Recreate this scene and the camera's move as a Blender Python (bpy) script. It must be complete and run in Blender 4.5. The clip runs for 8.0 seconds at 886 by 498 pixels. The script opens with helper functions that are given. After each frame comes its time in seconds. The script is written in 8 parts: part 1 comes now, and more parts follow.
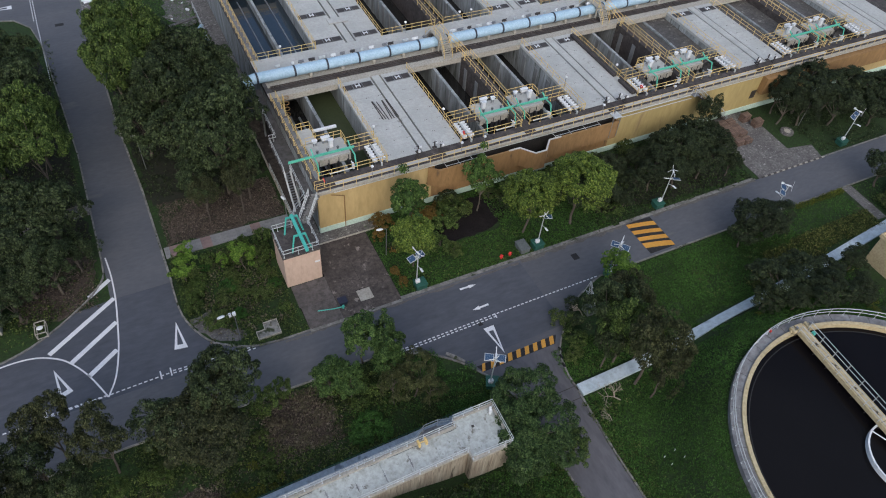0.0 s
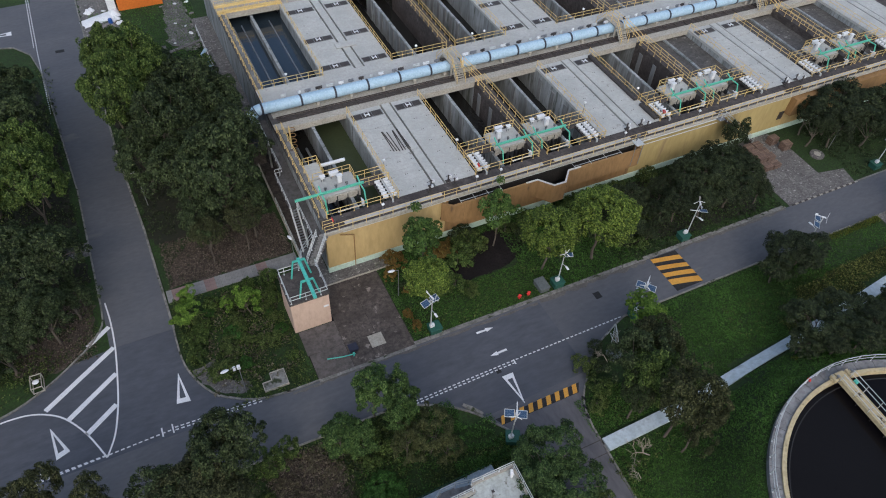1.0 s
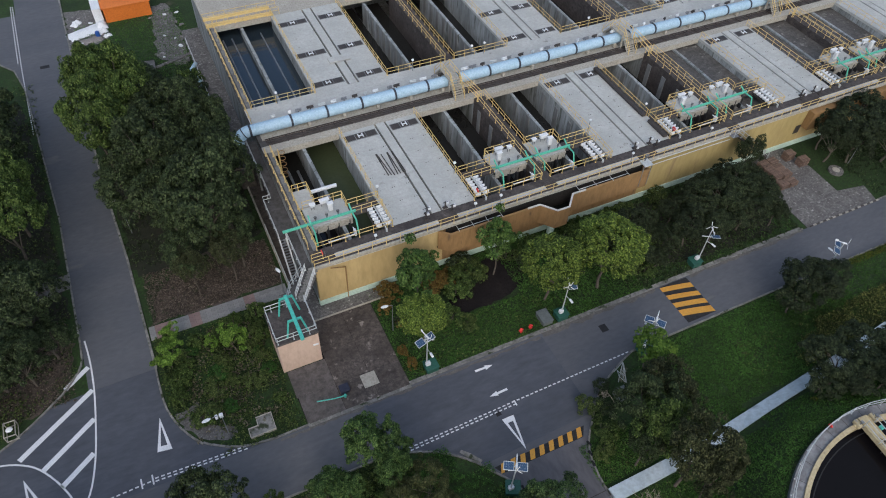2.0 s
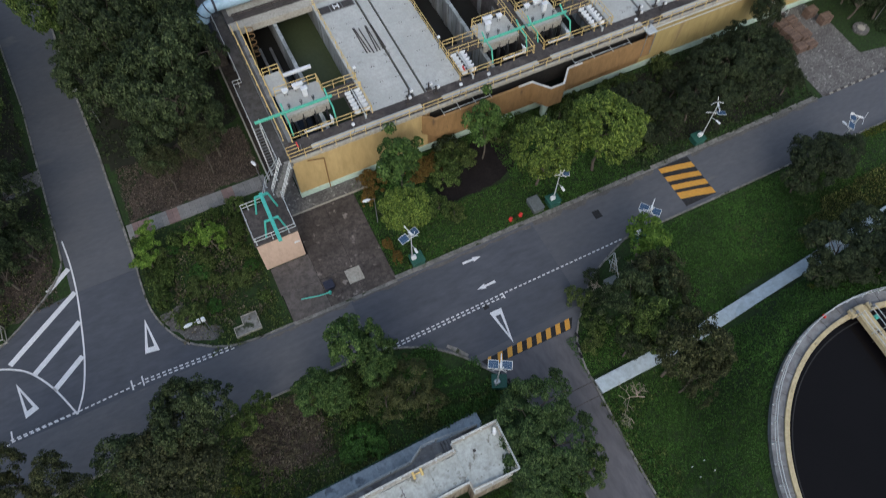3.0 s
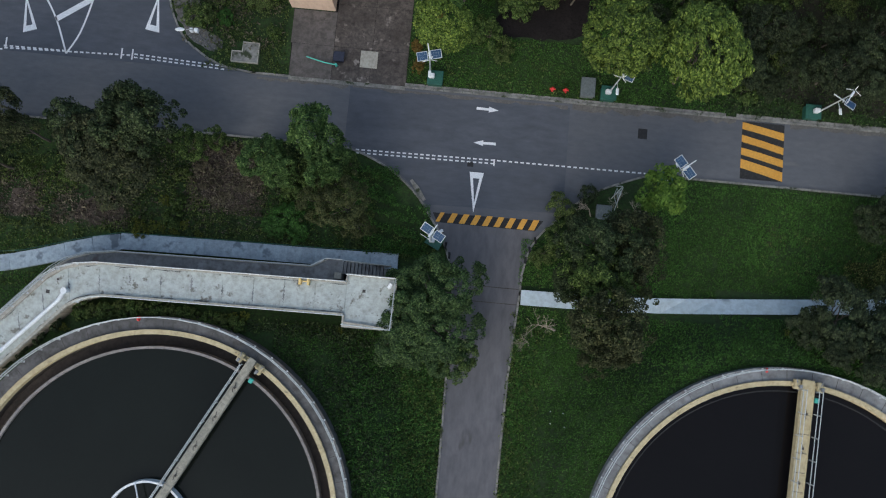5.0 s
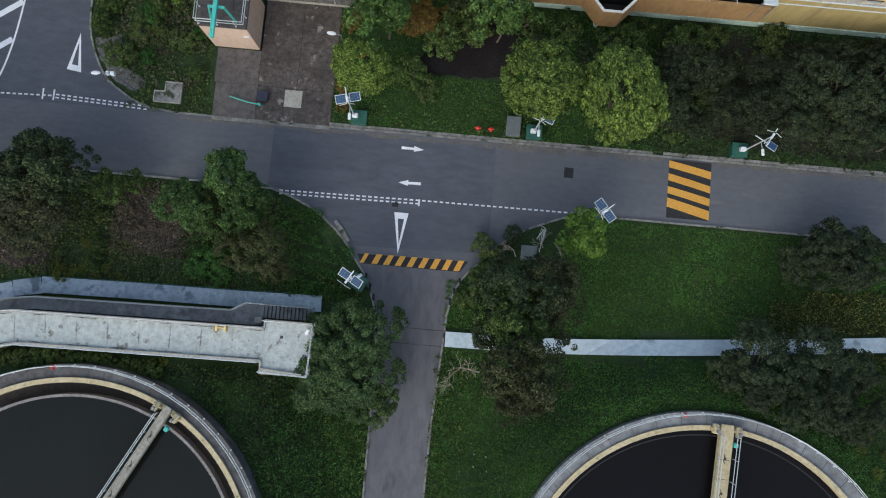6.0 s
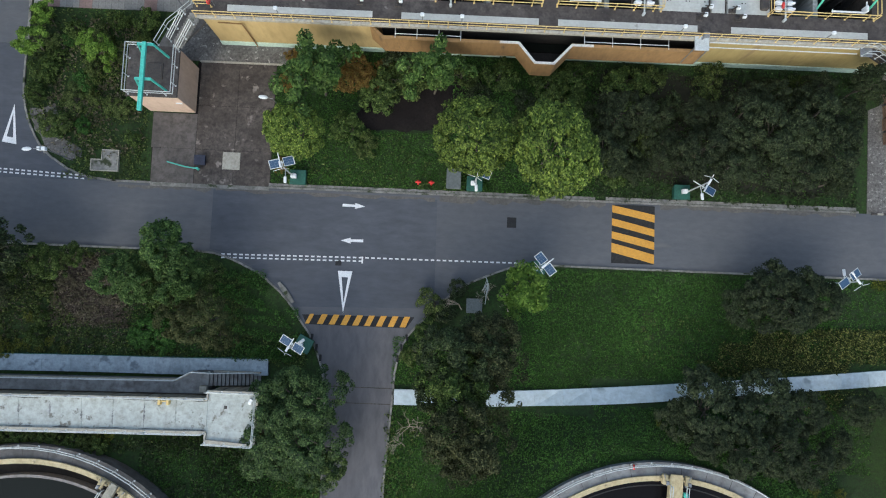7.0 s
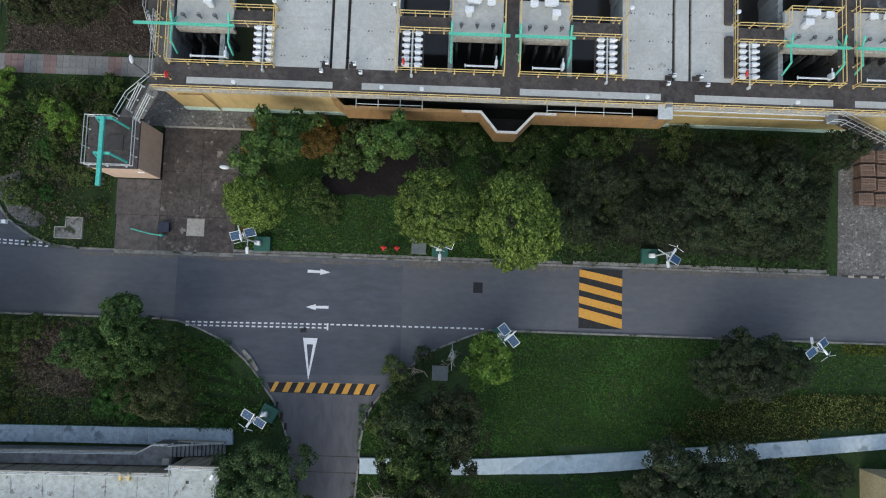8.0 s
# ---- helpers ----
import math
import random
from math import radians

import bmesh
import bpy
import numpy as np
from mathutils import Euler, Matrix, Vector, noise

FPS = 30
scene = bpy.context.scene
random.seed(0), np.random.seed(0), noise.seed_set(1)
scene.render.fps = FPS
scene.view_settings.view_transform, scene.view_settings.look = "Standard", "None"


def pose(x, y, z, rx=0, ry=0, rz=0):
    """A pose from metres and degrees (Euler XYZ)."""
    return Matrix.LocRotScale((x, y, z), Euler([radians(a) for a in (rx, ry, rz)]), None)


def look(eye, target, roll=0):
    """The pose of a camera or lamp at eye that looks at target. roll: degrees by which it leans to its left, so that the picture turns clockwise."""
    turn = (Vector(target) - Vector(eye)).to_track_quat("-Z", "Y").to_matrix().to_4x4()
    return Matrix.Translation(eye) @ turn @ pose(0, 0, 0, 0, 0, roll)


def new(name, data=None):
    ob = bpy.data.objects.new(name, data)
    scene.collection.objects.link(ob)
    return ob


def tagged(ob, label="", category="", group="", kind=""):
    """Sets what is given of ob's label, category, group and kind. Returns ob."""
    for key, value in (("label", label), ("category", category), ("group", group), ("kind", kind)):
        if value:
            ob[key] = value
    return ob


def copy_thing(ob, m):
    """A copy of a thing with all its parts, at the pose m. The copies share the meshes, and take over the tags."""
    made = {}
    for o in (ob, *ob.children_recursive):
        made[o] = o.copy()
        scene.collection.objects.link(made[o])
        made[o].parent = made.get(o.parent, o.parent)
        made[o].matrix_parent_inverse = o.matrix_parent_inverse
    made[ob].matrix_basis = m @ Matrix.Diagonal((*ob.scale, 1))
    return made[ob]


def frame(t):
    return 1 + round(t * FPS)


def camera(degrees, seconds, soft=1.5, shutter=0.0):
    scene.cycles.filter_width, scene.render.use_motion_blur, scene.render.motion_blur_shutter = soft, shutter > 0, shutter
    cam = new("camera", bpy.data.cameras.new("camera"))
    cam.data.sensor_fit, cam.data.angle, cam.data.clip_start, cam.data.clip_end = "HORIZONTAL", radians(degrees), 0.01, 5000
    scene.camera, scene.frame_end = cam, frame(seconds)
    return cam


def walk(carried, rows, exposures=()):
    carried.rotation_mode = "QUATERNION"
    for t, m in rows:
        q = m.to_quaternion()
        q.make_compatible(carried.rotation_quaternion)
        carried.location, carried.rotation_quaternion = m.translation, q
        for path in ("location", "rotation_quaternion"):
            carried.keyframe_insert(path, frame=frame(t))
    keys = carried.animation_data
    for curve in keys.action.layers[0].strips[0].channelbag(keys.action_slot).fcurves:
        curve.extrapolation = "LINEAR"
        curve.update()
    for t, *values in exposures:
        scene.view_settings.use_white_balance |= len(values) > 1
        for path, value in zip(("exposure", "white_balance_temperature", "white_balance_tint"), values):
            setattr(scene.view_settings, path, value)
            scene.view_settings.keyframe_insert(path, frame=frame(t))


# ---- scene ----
cam = camera(65.4, 8.0, soft=1.05, shutter=0.15)
PATH = [
    (0, (-10.257, 7.973, 62.699), (-9.5878, 9.1293, 61.2106), 5.60),
    (0.5, (-9.313, 10.936, 62.678), (-8.6559, 12.1071, 61.1959), 4.80),
    (1, (-8.000, 13.687, 62.619), (-7.3580, 14.8579, 61.1301), 4.10),
    (1.2, (-7.352, 14.760, 62.605), (-6.7229, 15.9228, 61.1046), 3.86),
    (2.3, (-2.860, 19.836, 62.315), (-2.2467, 20.9992, 60.8077), 2.84),
    (2.5, (-1.977, 20.628, 62.297), (-1.3720, 21.7691, 60.7699), 2.70),
    (2.6, (-1.499, 20.991, 62.297), (-0.9144, 22.1009, 60.7388), 2.58),
    (2.7, (-0.999, 21.326, 62.296), (-0.4430, 22.3819, 60.6911), 2.57),
    (2.8, (-0.467, 21.678, 62.291), (0.0519, 22.6680, 60.6324), 2.17),
    (3, (0.674, 22.445, 62.262), (1.1051, 23.2971, 60.5047), 0.90),
    (3.2, (2.053, 23.225, 62.222), (2.3767, 23.9232, 60.3757), -1.19),
    (3.5, (4.263, 24.497, 62.184), (4.3670, 24.9889, 60.2482), -1.20),
    (3.7, (5.683, 25.456, 62.134), (5.7235, 25.7692, 60.1587), -3.59),
    (4, (7.902, 26.891, 62.099), (7.9070, 27.0830, 60.1082), -8.90),
    (4.2, (9.357, 27.804, 62.100), (9.3580, 27.9900, 60.1087), -10.40),
    (5.3, (17.248, 32.593, 62.287), (17.2480, 32.7710, 60.2949), 9.00),
    (5.5, (18.538, 33.511, 62.298), (18.5390, 33.6860, 60.3057), 9.20),
    (6, (21.349, 35.976, 62.264), (21.3570, 36.1461, 60.2713), 7.80),
    (6.5, (23.802, 38.659, 62.316), (23.8160, 38.8250, 60.3230), 8.40),
    (7, (25.864, 41.491, 62.402), (25.8780, 41.6549, 60.4088), 7.30),
    (7.5, (27.601, 44.463, 62.445), (27.6120, 44.6250, 60.4516), 6.30),
    (8, (29.074, 47.523, 62.437), (29.0770, 47.6880, 60.4438), 3.10),
]
walk(cam, [(t, look(eye, target, roll)) for t, eye, target, roll in PATH], [(0.0, 0.38, 5900, 10), (2.5, 0.36, 5900, 8), (4.0, 0.38, 5900, 5), (5.5, 0.46, 5900, 4), (6.5, 0.74, 5900, 4), (7.0, 0.8, 5900, 2), (8.0, 0.55, 5900, 4)])

# ---------------- world and light: heavy overcast late in the day ----------------
world = bpy.data.worlds.new("sky")
scene.world = world
world.use_nodes = True
wn, wl = world.node_tree.nodes, world.node_tree.links
sky = wn.new("ShaderNodeTexSky")
sky.sky_type = "NISHITA"
sky.sun_disc = False
sky.sun_elevation, sky.sun_rotation = radians(38), radians(200)
sky.air_density, sky.dust_density, sky.ozone_density = 1.0, 4.0, 1.0
wl.new(sky.outputs["Color"], wn["Background"].inputs["Color"])
wn["Background"].inputs["Strength"].default_value = 0.13
sun = new("sun", bpy.data.lights.new("sun", "SUN"))
sun.data.energy, sun.data.angle, sun.data.color = 0.6, radians(110), (1.0, 0.98, 0.95)
sun.matrix_basis = look((0, 0, 100), (8, 22, 30))

# ---------------- materials ----------------


def material(name, c1, c2, c3=None, big=0.25, fine=6.0, rough=0.85, bump=0.15, bump_scale=20.0, metal=0.0, island=0.0, obrand=0.0, spot=None, spot_scale=1.2, spot_at=0.62, spec=0.4, stretch=None, grain=0.09):
    """Two-scale mottled surface: c1 and c2 by broad stains, c3 by fine grain, an optional spot colour, relief."""
    m = bpy.data.materials.new(name)
    m.use_nodes = True
    n, l = m.node_tree.nodes, m.node_tree.links
    b = n["Principled BSDF"]
    tc = n.new("ShaderNodeTexCoord")
    co = tc.outputs["Object"]
    if stretch:
        mp = n.new("ShaderNodeMapping")
        mp.inputs["Scale"].default_value = stretch
        l.new(co, mp.inputs["Vector"])
        co = mp.outputs["Vector"]

    def nz(scale, detail=5.0):
        t = n.new("ShaderNodeTexNoise")
        t.inputs["Scale"].default_value = scale
        t.inputs["Detail"].default_value = detail
        t.inputs["Roughness"].default_value = 0.65
        l.new(co, t.inputs["Vector"])
        return t.outputs["Fac"]

    def ramp(fac, lo, hi):
        r = n.new("ShaderNodeMapRange")
        r.inputs["From Min"].default_value, r.inputs["From Max"].default_value = lo, hi
        l.new(fac, r.inputs["Value"])
        return r.outputs["Result"]

    def mix(fac, a, c, mode="MIX"):
        x = n.new("ShaderNodeMix")
        x.data_type, x.blend_type = "RGBA", mode
        for sock, v in ((x.inputs[0], fac), (x.inputs[6], a), (x.inputs[7], c)):
            if isinstance(v, (int, float)):
                sock.default_value = v
            elif isinstance(v, tuple):
                sock.default_value = (*v, 1)
            else:
                l.new(v, sock)
        return x.outputs[2]

    col = mix(ramp(nz(big), 0.32, 0.68), c1, c2)
    if c3:
        col = mix(ramp(nz(fine), 0.42, 0.72), col, c3)
    if spot:
        col = mix(ramp(nz(spot_scale, 3.0), spot_at, spot_at + 0.08), col, spot)
    g0, g1 = 1 - grain, 1 + grain
    col = mix(1.0, col, mix(ramp(nz(fine * 2.2, 3.0), 0.25, 0.75), (g0, g0, g0), (g1, g1, g1)), "MULTIPLY")
    if island or obrand:
        src = n.new("ShaderNodeNewGeometry").outputs["Random Per Island"] if island else n.new("ShaderNodeObjectInfo").outputs["Random"]
        amt = island or obrand
        r = n.new("ShaderNodeMapRange")
        r.inputs["To Min"].default_value, r.inputs["To Max"].default_value = 1 - amt, 1 + amt
        l.new(src, r.inputs["Value"])
        cc = n.new("ShaderNodeCombineColor")
        for k in range(3):
            l.new(r.outputs["Result"], cc.inputs[k])
        col = mix(1.0, col, cc.outputs["Color"], "MULTIPLY")
    l.new(col, b.inputs["Base Color"])
    b.inputs["Roughness"].default_value = rough
    b.inputs["Metallic"].default_value = metal
    b.inputs["Specular IOR Level"].default_value = spec
    if bump:
        bp = n.new("ShaderNodeBump")
        bp.inputs["Strength"].default_value = bump
        bp.inputs["Distance"].default_value = 0.05
        l.new(nz(bump_scale, 4.0), bp.inputs["Height"])
        l.new(bp.outputs["Normal"], b.inputs["Normal"])
    return m


def foliage(name, c1, c2, c3, patch=0.45):
    """Leaf surface with a little light passing through, each leaf its own shade."""
    m = bpy.data.materials.new(name)
    m.use_nodes = True
    n, l = m.node_tree.nodes, m.node_tree.links
    b = n["Principled BSDF"]
    geo = n.new("ShaderNodeNewGeometry")
    info = n.new("ShaderNodeObjectInfo")
    cr = n.new("ShaderNodeValToRGB")
    e = cr.color_ramp.elements
    e[0].position, e[0].color = 0.0, (*c1, 1)
    e[1].position, e[1].color = 1.0, (*c3, 1)
    mid = e.new(0.55)
    mid.color = (*c2, 1)
    l.new(geo.outputs["Random Per Island"], cr.inputs["Fac"])
    hs = n.new("ShaderNodeHueSaturation")
    mr = n.new("ShaderNodeMapRange")
    mr.inputs["To Min"].default_value, mr.inputs["To Max"].default_value = 0.85, 1.15
    l.new(info.outputs["Random"], mr.inputs["Value"])
    tone = mr.outputs["Result"]
    tc = n.new("ShaderNodeTexCoord")
    for scale, amt in ((patch, 0.26), (patch * 5, 0.16)):
        t = n.new("ShaderNodeTexNoise")
        t.inputs["Scale"].default_value = scale
        t.inputs["Detail"].default_value = 3.0
        l.new(tc.outputs["Object"], t.inputs["Vector"])
        r = n.new("ShaderNodeMapRange")
        r.inputs["From Min"].default_value, r.inputs["From Max"].default_value = 0.3, 0.7
        r.inputs["To Min"].default_value, r.inputs["To Max"].default_value = 1 - amt, 1 + amt
        l.new(t.outputs["Fac"], r.inputs["Value"])
        mu = n.new("ShaderNodeMath")
        mu.operation = "MULTIPLY"
        l.new(tone, mu.inputs[0])
        l.new(r.outputs["Result"], mu.inputs[1])
        tone = mu.outputs["Value"]
    l.new(tone, hs.inputs["Value"])
    l.new(cr.outputs["Color"], hs.inputs["Color"])
    l.new(hs.outputs["Color"], b.inputs["Base Color"])
    b.inputs["Roughness"].default_value = 0.6
    b.inputs["Specular IOR Level"].default_value = 0.2
    tr = n.new("ShaderNodeBsdfTranslucent")
    l.new(hs.outputs["Color"], tr.inputs["Color"])
    ms = n.new("ShaderNodeMixShader")
    ms.inputs["Fac"].default_value = 0.25
    l.new(b.outputs["BSDF"], ms.inputs[1])
    l.new(tr.outputs["BSDF"], ms.inputs[2])
    l.new(ms.outputs["Shader"], n["Material Output"].inputs["Surface"])
    return m


def liquid(name, colour, rough=0.12, ripple=0.04, spec=0.14):
    """Still opaque tank water."""
    m = material(name, colour, tuple(c * 1.3 for c in colour), None, 0.12, 1.5, rough, ripple, 3.0, spec=spec)
    return m


M = {
    "grass": material("grass_ground", (0.014, 0.032, 0.007), (0.027, 0.06, 0.01), (0.014, 0.018, 0.006), 0.2, 3.5, 0.95, 0.6, 6, grain=0.5, spot=(0.075, 0.062, 0.04), spot_scale=0.16, spot_at=0.66),
    "lawn": foliage("lawn_blades", (0.027, 0.063, 0.012), (0.052, 0.12, 0.02), (0.105, 0.2, 0.04), 0.16),
    "weed": foliage("weed_leaves", (0.0216, 0.036, 0.0096), (0.0696, 0.103, 0.024), (0.168, 0.204, 0.06), 0.2),
    "asphalt": material("asphalt_old", (0.078, 0.083, 0.095), (0.106, 0.109, 0.118), (0.086, 0.09, 0.099), 0.16, 1.2, 0.88, 0.25, 30, spot=(0.13, 0.127, 0.124), spot_scale=0.3, spot_at=0.66, stretch=(0.4, 1, 1), grain=0.12),
    "asphalt_side": material("asphalt_brownish", (0.09, 0.089, 0.097), (0.124, 0.121, 0.13), (0.076, 0.074, 0.08), 0.16, 1.2, 0.88, 0.2, 30, spot=(0.06, 0.056, 0.056), spot_scale=0.45, spot_at=0.68, stretch=(1, 0.35, 1)),
    "asphalt_new": material("asphalt_dark", (0.06, 0.066, 0.08), (0.082, 0.088, 0.103), (0.055, 0.06, 0.072), 0.18, 1.1, 0.85, 0.25, 30, stretch=(0.35, 1, 1), grain=0.12, spot=(0.04, 0.042, 0.05), spot_scale=0.5, spot_at=0.7),
    "asphalt_hump": material("asphalt_hump", (0.012, 0.012, 0.013), (0.02, 0.02, 0.021), (0.032, 0.031, 0.03), 0.6, 5, 0.9, 0.3, 30, grain=0.2),
    "paint": material("road_paint_white", (0.62, 0.63, 0.64), (0.74, 0.75, 0.76), (0.5, 0.51, 0.53), 0.8, 8, 0.7, 0.05),
    "paint_y": material("road_paint_yellow", (0.55, 0.27, 0.03), (0.62, 0.33, 0.05), (0.4, 0.2, 0.04), 0.9, 8, 0.7, 0.05),
    "kerb": material("kerb_concrete", (0.14, 0.136, 0.125), (0.29, 0.28, 0.258), (0.09, 0.09, 0.074), 0.5, 2.2, 0.9, 0.3, spot=(0.03, 0.04, 0.016), spot_scale=0.8, spot_at=0.58),
    "concrete": material("deck_concrete", (0.36, 0.37, 0.347), (0.475, 0.482, 0.452), (0.365, 0.36, 0.335), 0.3, 2, 0.85, 0.06, grain=0.1, spot=(0.24, 0.235, 0.215), spot_scale=0.7, spot_at=0.66),
    "concrete_w": material("wall_concrete_stained", (0.17, 0.185, 0.185), (0.42, 0.45, 0.455), (0.1, 0.105, 0.095), 0.6, 2.4, 0.88, 0.15, stretch=(1, 1, 0.14), grain=0.14, spot=(0.1, 0.11, 0.095), spot_scale=1.1, spot_at=0.58),
    "concrete_d": material("deck_concrete_dark", (0.042, 0.035, 0.032), (0.095, 0.082, 0.075), (0.03, 0.026, 0.024), 0.35, 2.2, 0.85, 0.15, grain=0.18, spot=(0.2, 0.185, 0.17), spot_scale=0.9, spot_at=0.68),
    "coping": material("coping_concrete", (0.34, 0.32, 0.27), (0.43, 0.41, 0.35), (0.24, 0.22, 0.18), 0.4, 4, 0.85, 0.1),
    "coping_w": material("whitewashed_coping", (0.5, 0.5, 0.48), (0.62, 0.62, 0.6), (0.36, 0.35, 0.32), 0.8, 5, 0.8, 0.1, spot=(0.25, 0.23, 0.2), spot_scale=2.0, spot_at=0.62),
    "channel": material("channel_concrete", (0.375, 0.402, 0.38), (0.45, 0.478, 0.452), (0.285, 0.29, 0.26), 0.35, 1.8, 0.85, 0.12, spot=(0.17, 0.165, 0.14), spot_scale=1.3, spot_at=0.59, grain=0.14),
    "drain": material("drain_concrete", (0.41, 0.49, 0.53), (0.52, 0.59, 0.625), (0.35, 0.4, 0.42), 0.35, 2.0, 0.8, 0.1, spot=(0.24, 0.28, 0.295), spot_scale=0.35, spot_at=0.64, grain=0.08),
    "drain_d": material("drain_concrete_weathered", (0.26, 0.32, 0.37), (0.36, 0.42, 0.47), (0.2, 0.24, 0.27), 0.4, 2.4, 0.8, 0.15, spot=(0.13, 0.16, 0.19), spot_scale=0.6, spot_at=0.58, grain=0.14, obrand=0.1),
    "apron": material("apron_concrete_dirty", (0.05, 0.041, 0.035), (0.108, 0.092, 0.081), (0.032, 0.027, 0.024), 0.35, 2.0, 0.92, 0.25, grain=0.28, spot=(0.21, 0.185, 0.162), spot_scale=0.8, spot_at=0.6),
    "apron_l": material("apron_concrete_lighter", (0.075, 0.066, 0.06), (0.125, 0.112, 0.104), (0.05, 0.044, 0.04), 0.35, 1.6, 0.92, 0.2, grain=0.2, spot=(0.2, 0.18, 0.16), spot_scale=0.7, spot_at=0.64),
    "navy": material("navy_box_paint", (0.018, 0.022, 0.04), (0.028, 0.032, 0.055), (0.014, 0.016, 0.03), 1.2, 6, 0.6, 0.05),
    "yard": material("yard_concrete", (0.09, 0.085, 0.08), (0.19, 0.182, 0.172), (0.06, 0.056, 0.052), 0.5, 3.2, 0.92, 0.4, grain=0.4, spot=(0.32, 0.31, 0.29), spot_scale=2.6, spot_at=0.6),
    "footpath": material("footpath_paving", (0.19, 0.19, 0.185), (0.27, 0.27, 0.262), (0.14, 0.137, 0.13), 0.6, 5, 0.9, 0.15, obrand=0.12, spot=(0.09, 0.088, 0.08), spot_scale=0.6, spot_at=0.58),
    "footpath_r": material("footpath_paving_red", (0.2, 0.14, 0.128), (0.26, 0.175, 0.16), (0.15, 0.112, 0.104), 0.6, 5, 0.9, 0.15, obrand=0.12),
    "wall_y": material("yellow_painted_wall", (0.45, 0.33, 0.145), (0.52, 0.385, 0.175), (0.39, 0.29, 0.125), 0.25, 1.5, 0.8, 0.05, stretch=(1, 1, 0.25), grain=0.06, spot=(0.36, 0.26, 0.12), spot_scale=0.5, spot_at=0.66),
    "wall_ochre": material("ochre_painted_wall", (0.36, 0.285, 0.115), (0.43, 0.335, 0.14), (0.31, 0.24, 0.1), 0.25, 1.5, 0.8, 0.05, stretch=(1, 1, 0.25), grain=0.06, spot=(0.28, 0.21, 0.1), spot_scale=0.5, spot_at=0.64),
    "wall_o": material("orange_painted_wall", (0.26, 0.155, 0.065), (0.31, 0.185, 0.075), (0.2, 0.12, 0.05), 0.3, 2, 0.8, 0.06, grain=0.08, spot=(0.13, 0.085, 0.045), spot_scale=0.8, spot_at=0.62, stretch=(1, 1, 0.3)),
    "band": material("mint_painted_plinth", (0.48, 0.62, 0.52), (0.58, 0.72, 0.62), (0.38, 0.48, 0.4), 0.5, 4, 0.8, 0.06),
    "hut": material("salmon_painted_wall", (0.55, 0.41, 0.31), (0.6, 0.45, 0.35), (0.48, 0.35, 0.27), 0.35, 2, 0.85, 0.05, grain=0.04, stretch=(1, 1, 0.4)),
    "teal": material("mint_green_steel", (0.12, 0.5, 0.34), (0.16, 0.57, 0.4), (0.07, 0.32, 0.23), 1.5, 8, 0.5, 0.03),
    "teal_hut": material("turquoise_steel", (0.08, 0.44, 0.36), (0.11, 0.5, 0.41), (0.05, 0.28, 0.23), 1.5, 8, 0.5, 0.03),
    "rail_y": material("yellow_rail_paint", (0.66, 0.48, 0.16), (0.74, 0.57, 0.25), (0.48, 0.34, 0.14), 1.5, 9, 0.55, 0.03),
    "rail_g": material("galvanised_rail", (0.52, 0.55, 0.54), (0.62, 0.65, 0.64), (0.38, 0.39, 0.39), 1.5, 9, 0.5, 0.03, metal=0.3),
    "pipe_b": material("light_blue_pipe_paint", (0.33, 0.47, 0.58), (0.4, 0.54, 0.64), (0.26, 0.38, 0.47), 0.6, 4, 0.5, 0.03),
    "pipe_band_shade": material("dark_coupling_and_drop_shade", (0.02, 0.027, 0.04), (0.034, 0.042, 0.058), None, 2, 8, 0.5, 0.05),
    "steel": material("grey_steel", (0.2, 0.21, 0.22), (0.3, 0.31, 0.32), (0.14, 0.14, 0.14), 1.5, 9, 0.5, 0.05, metal=0.5),
    "iron": material("cast_iron", (0.012, 0.012, 0.013), (0.02, 0.02, 0.021), None, 2, 9, 0.8, 0.2),
    "damp": material("damp_concrete", (0.16, 0.165, 0.165), (0.24, 0.25, 0.25), (0.11, 0.11, 0.1), 0.5, 2.0, 0.9, 0.15, stretch=(1, 1, 0.25)),
    "steel_d": material("dark_steel", (0.035, 0.033, 0.033), (0.06, 0.056, 0.054), (0.09, 0.07, 0.055), 1.5, 9, 0.6, 0.1, metal=0.3),
    "white": material("white_enamel", (0.66, 0.68, 0.69), (0.75, 0.77, 0.78), (0.55, 0.56, 0.56), 1.2, 8, 0.45, 0.02),
    "rust_pipe": material("brown_pipework", (0.045, 0.036, 0.032), (0.075, 0.06, 0.052), (0.028, 0.024, 0.022), 1, 6, 0.7, 0.1),
    "water_d": liquid("dark_tank_water", (0.006, 0.0075, 0.006)),
    "water_b": liquid("blue_black_tank_water", (0.005, 0.0045, 0.005), spec=0.1),
    "water_n": liquid("sky_blue_basin_water", (0.016, 0.024, 0.031), 0.08, spec=0.7),
    "water_k": liquid("black_basin_water", (0.016, 0.016, 0.015), 0.1, spec=0.4),
    "water_g": liquid("green_tank_water", (0.042, 0.052, 0.026), 0.25),
    "scum": material("grey_brown_scum", (0.06, 0.056, 0.05), (0.12, 0.112, 0.1), (0.04, 0.037, 0.034), 0.8, 2.2, 0.7, 0.3, 4, grain=0.25, spot=(0.2, 0.19, 0.172), spot_scale=0.9, spot_at=0.6),
    "cream": material("cream_painted_concrete", (0.43, 0.36, 0.21), (0.52, 0.44, 0.27), (0.34, 0.27, 0.15), 0.4, 4, 0.8, 0.06),
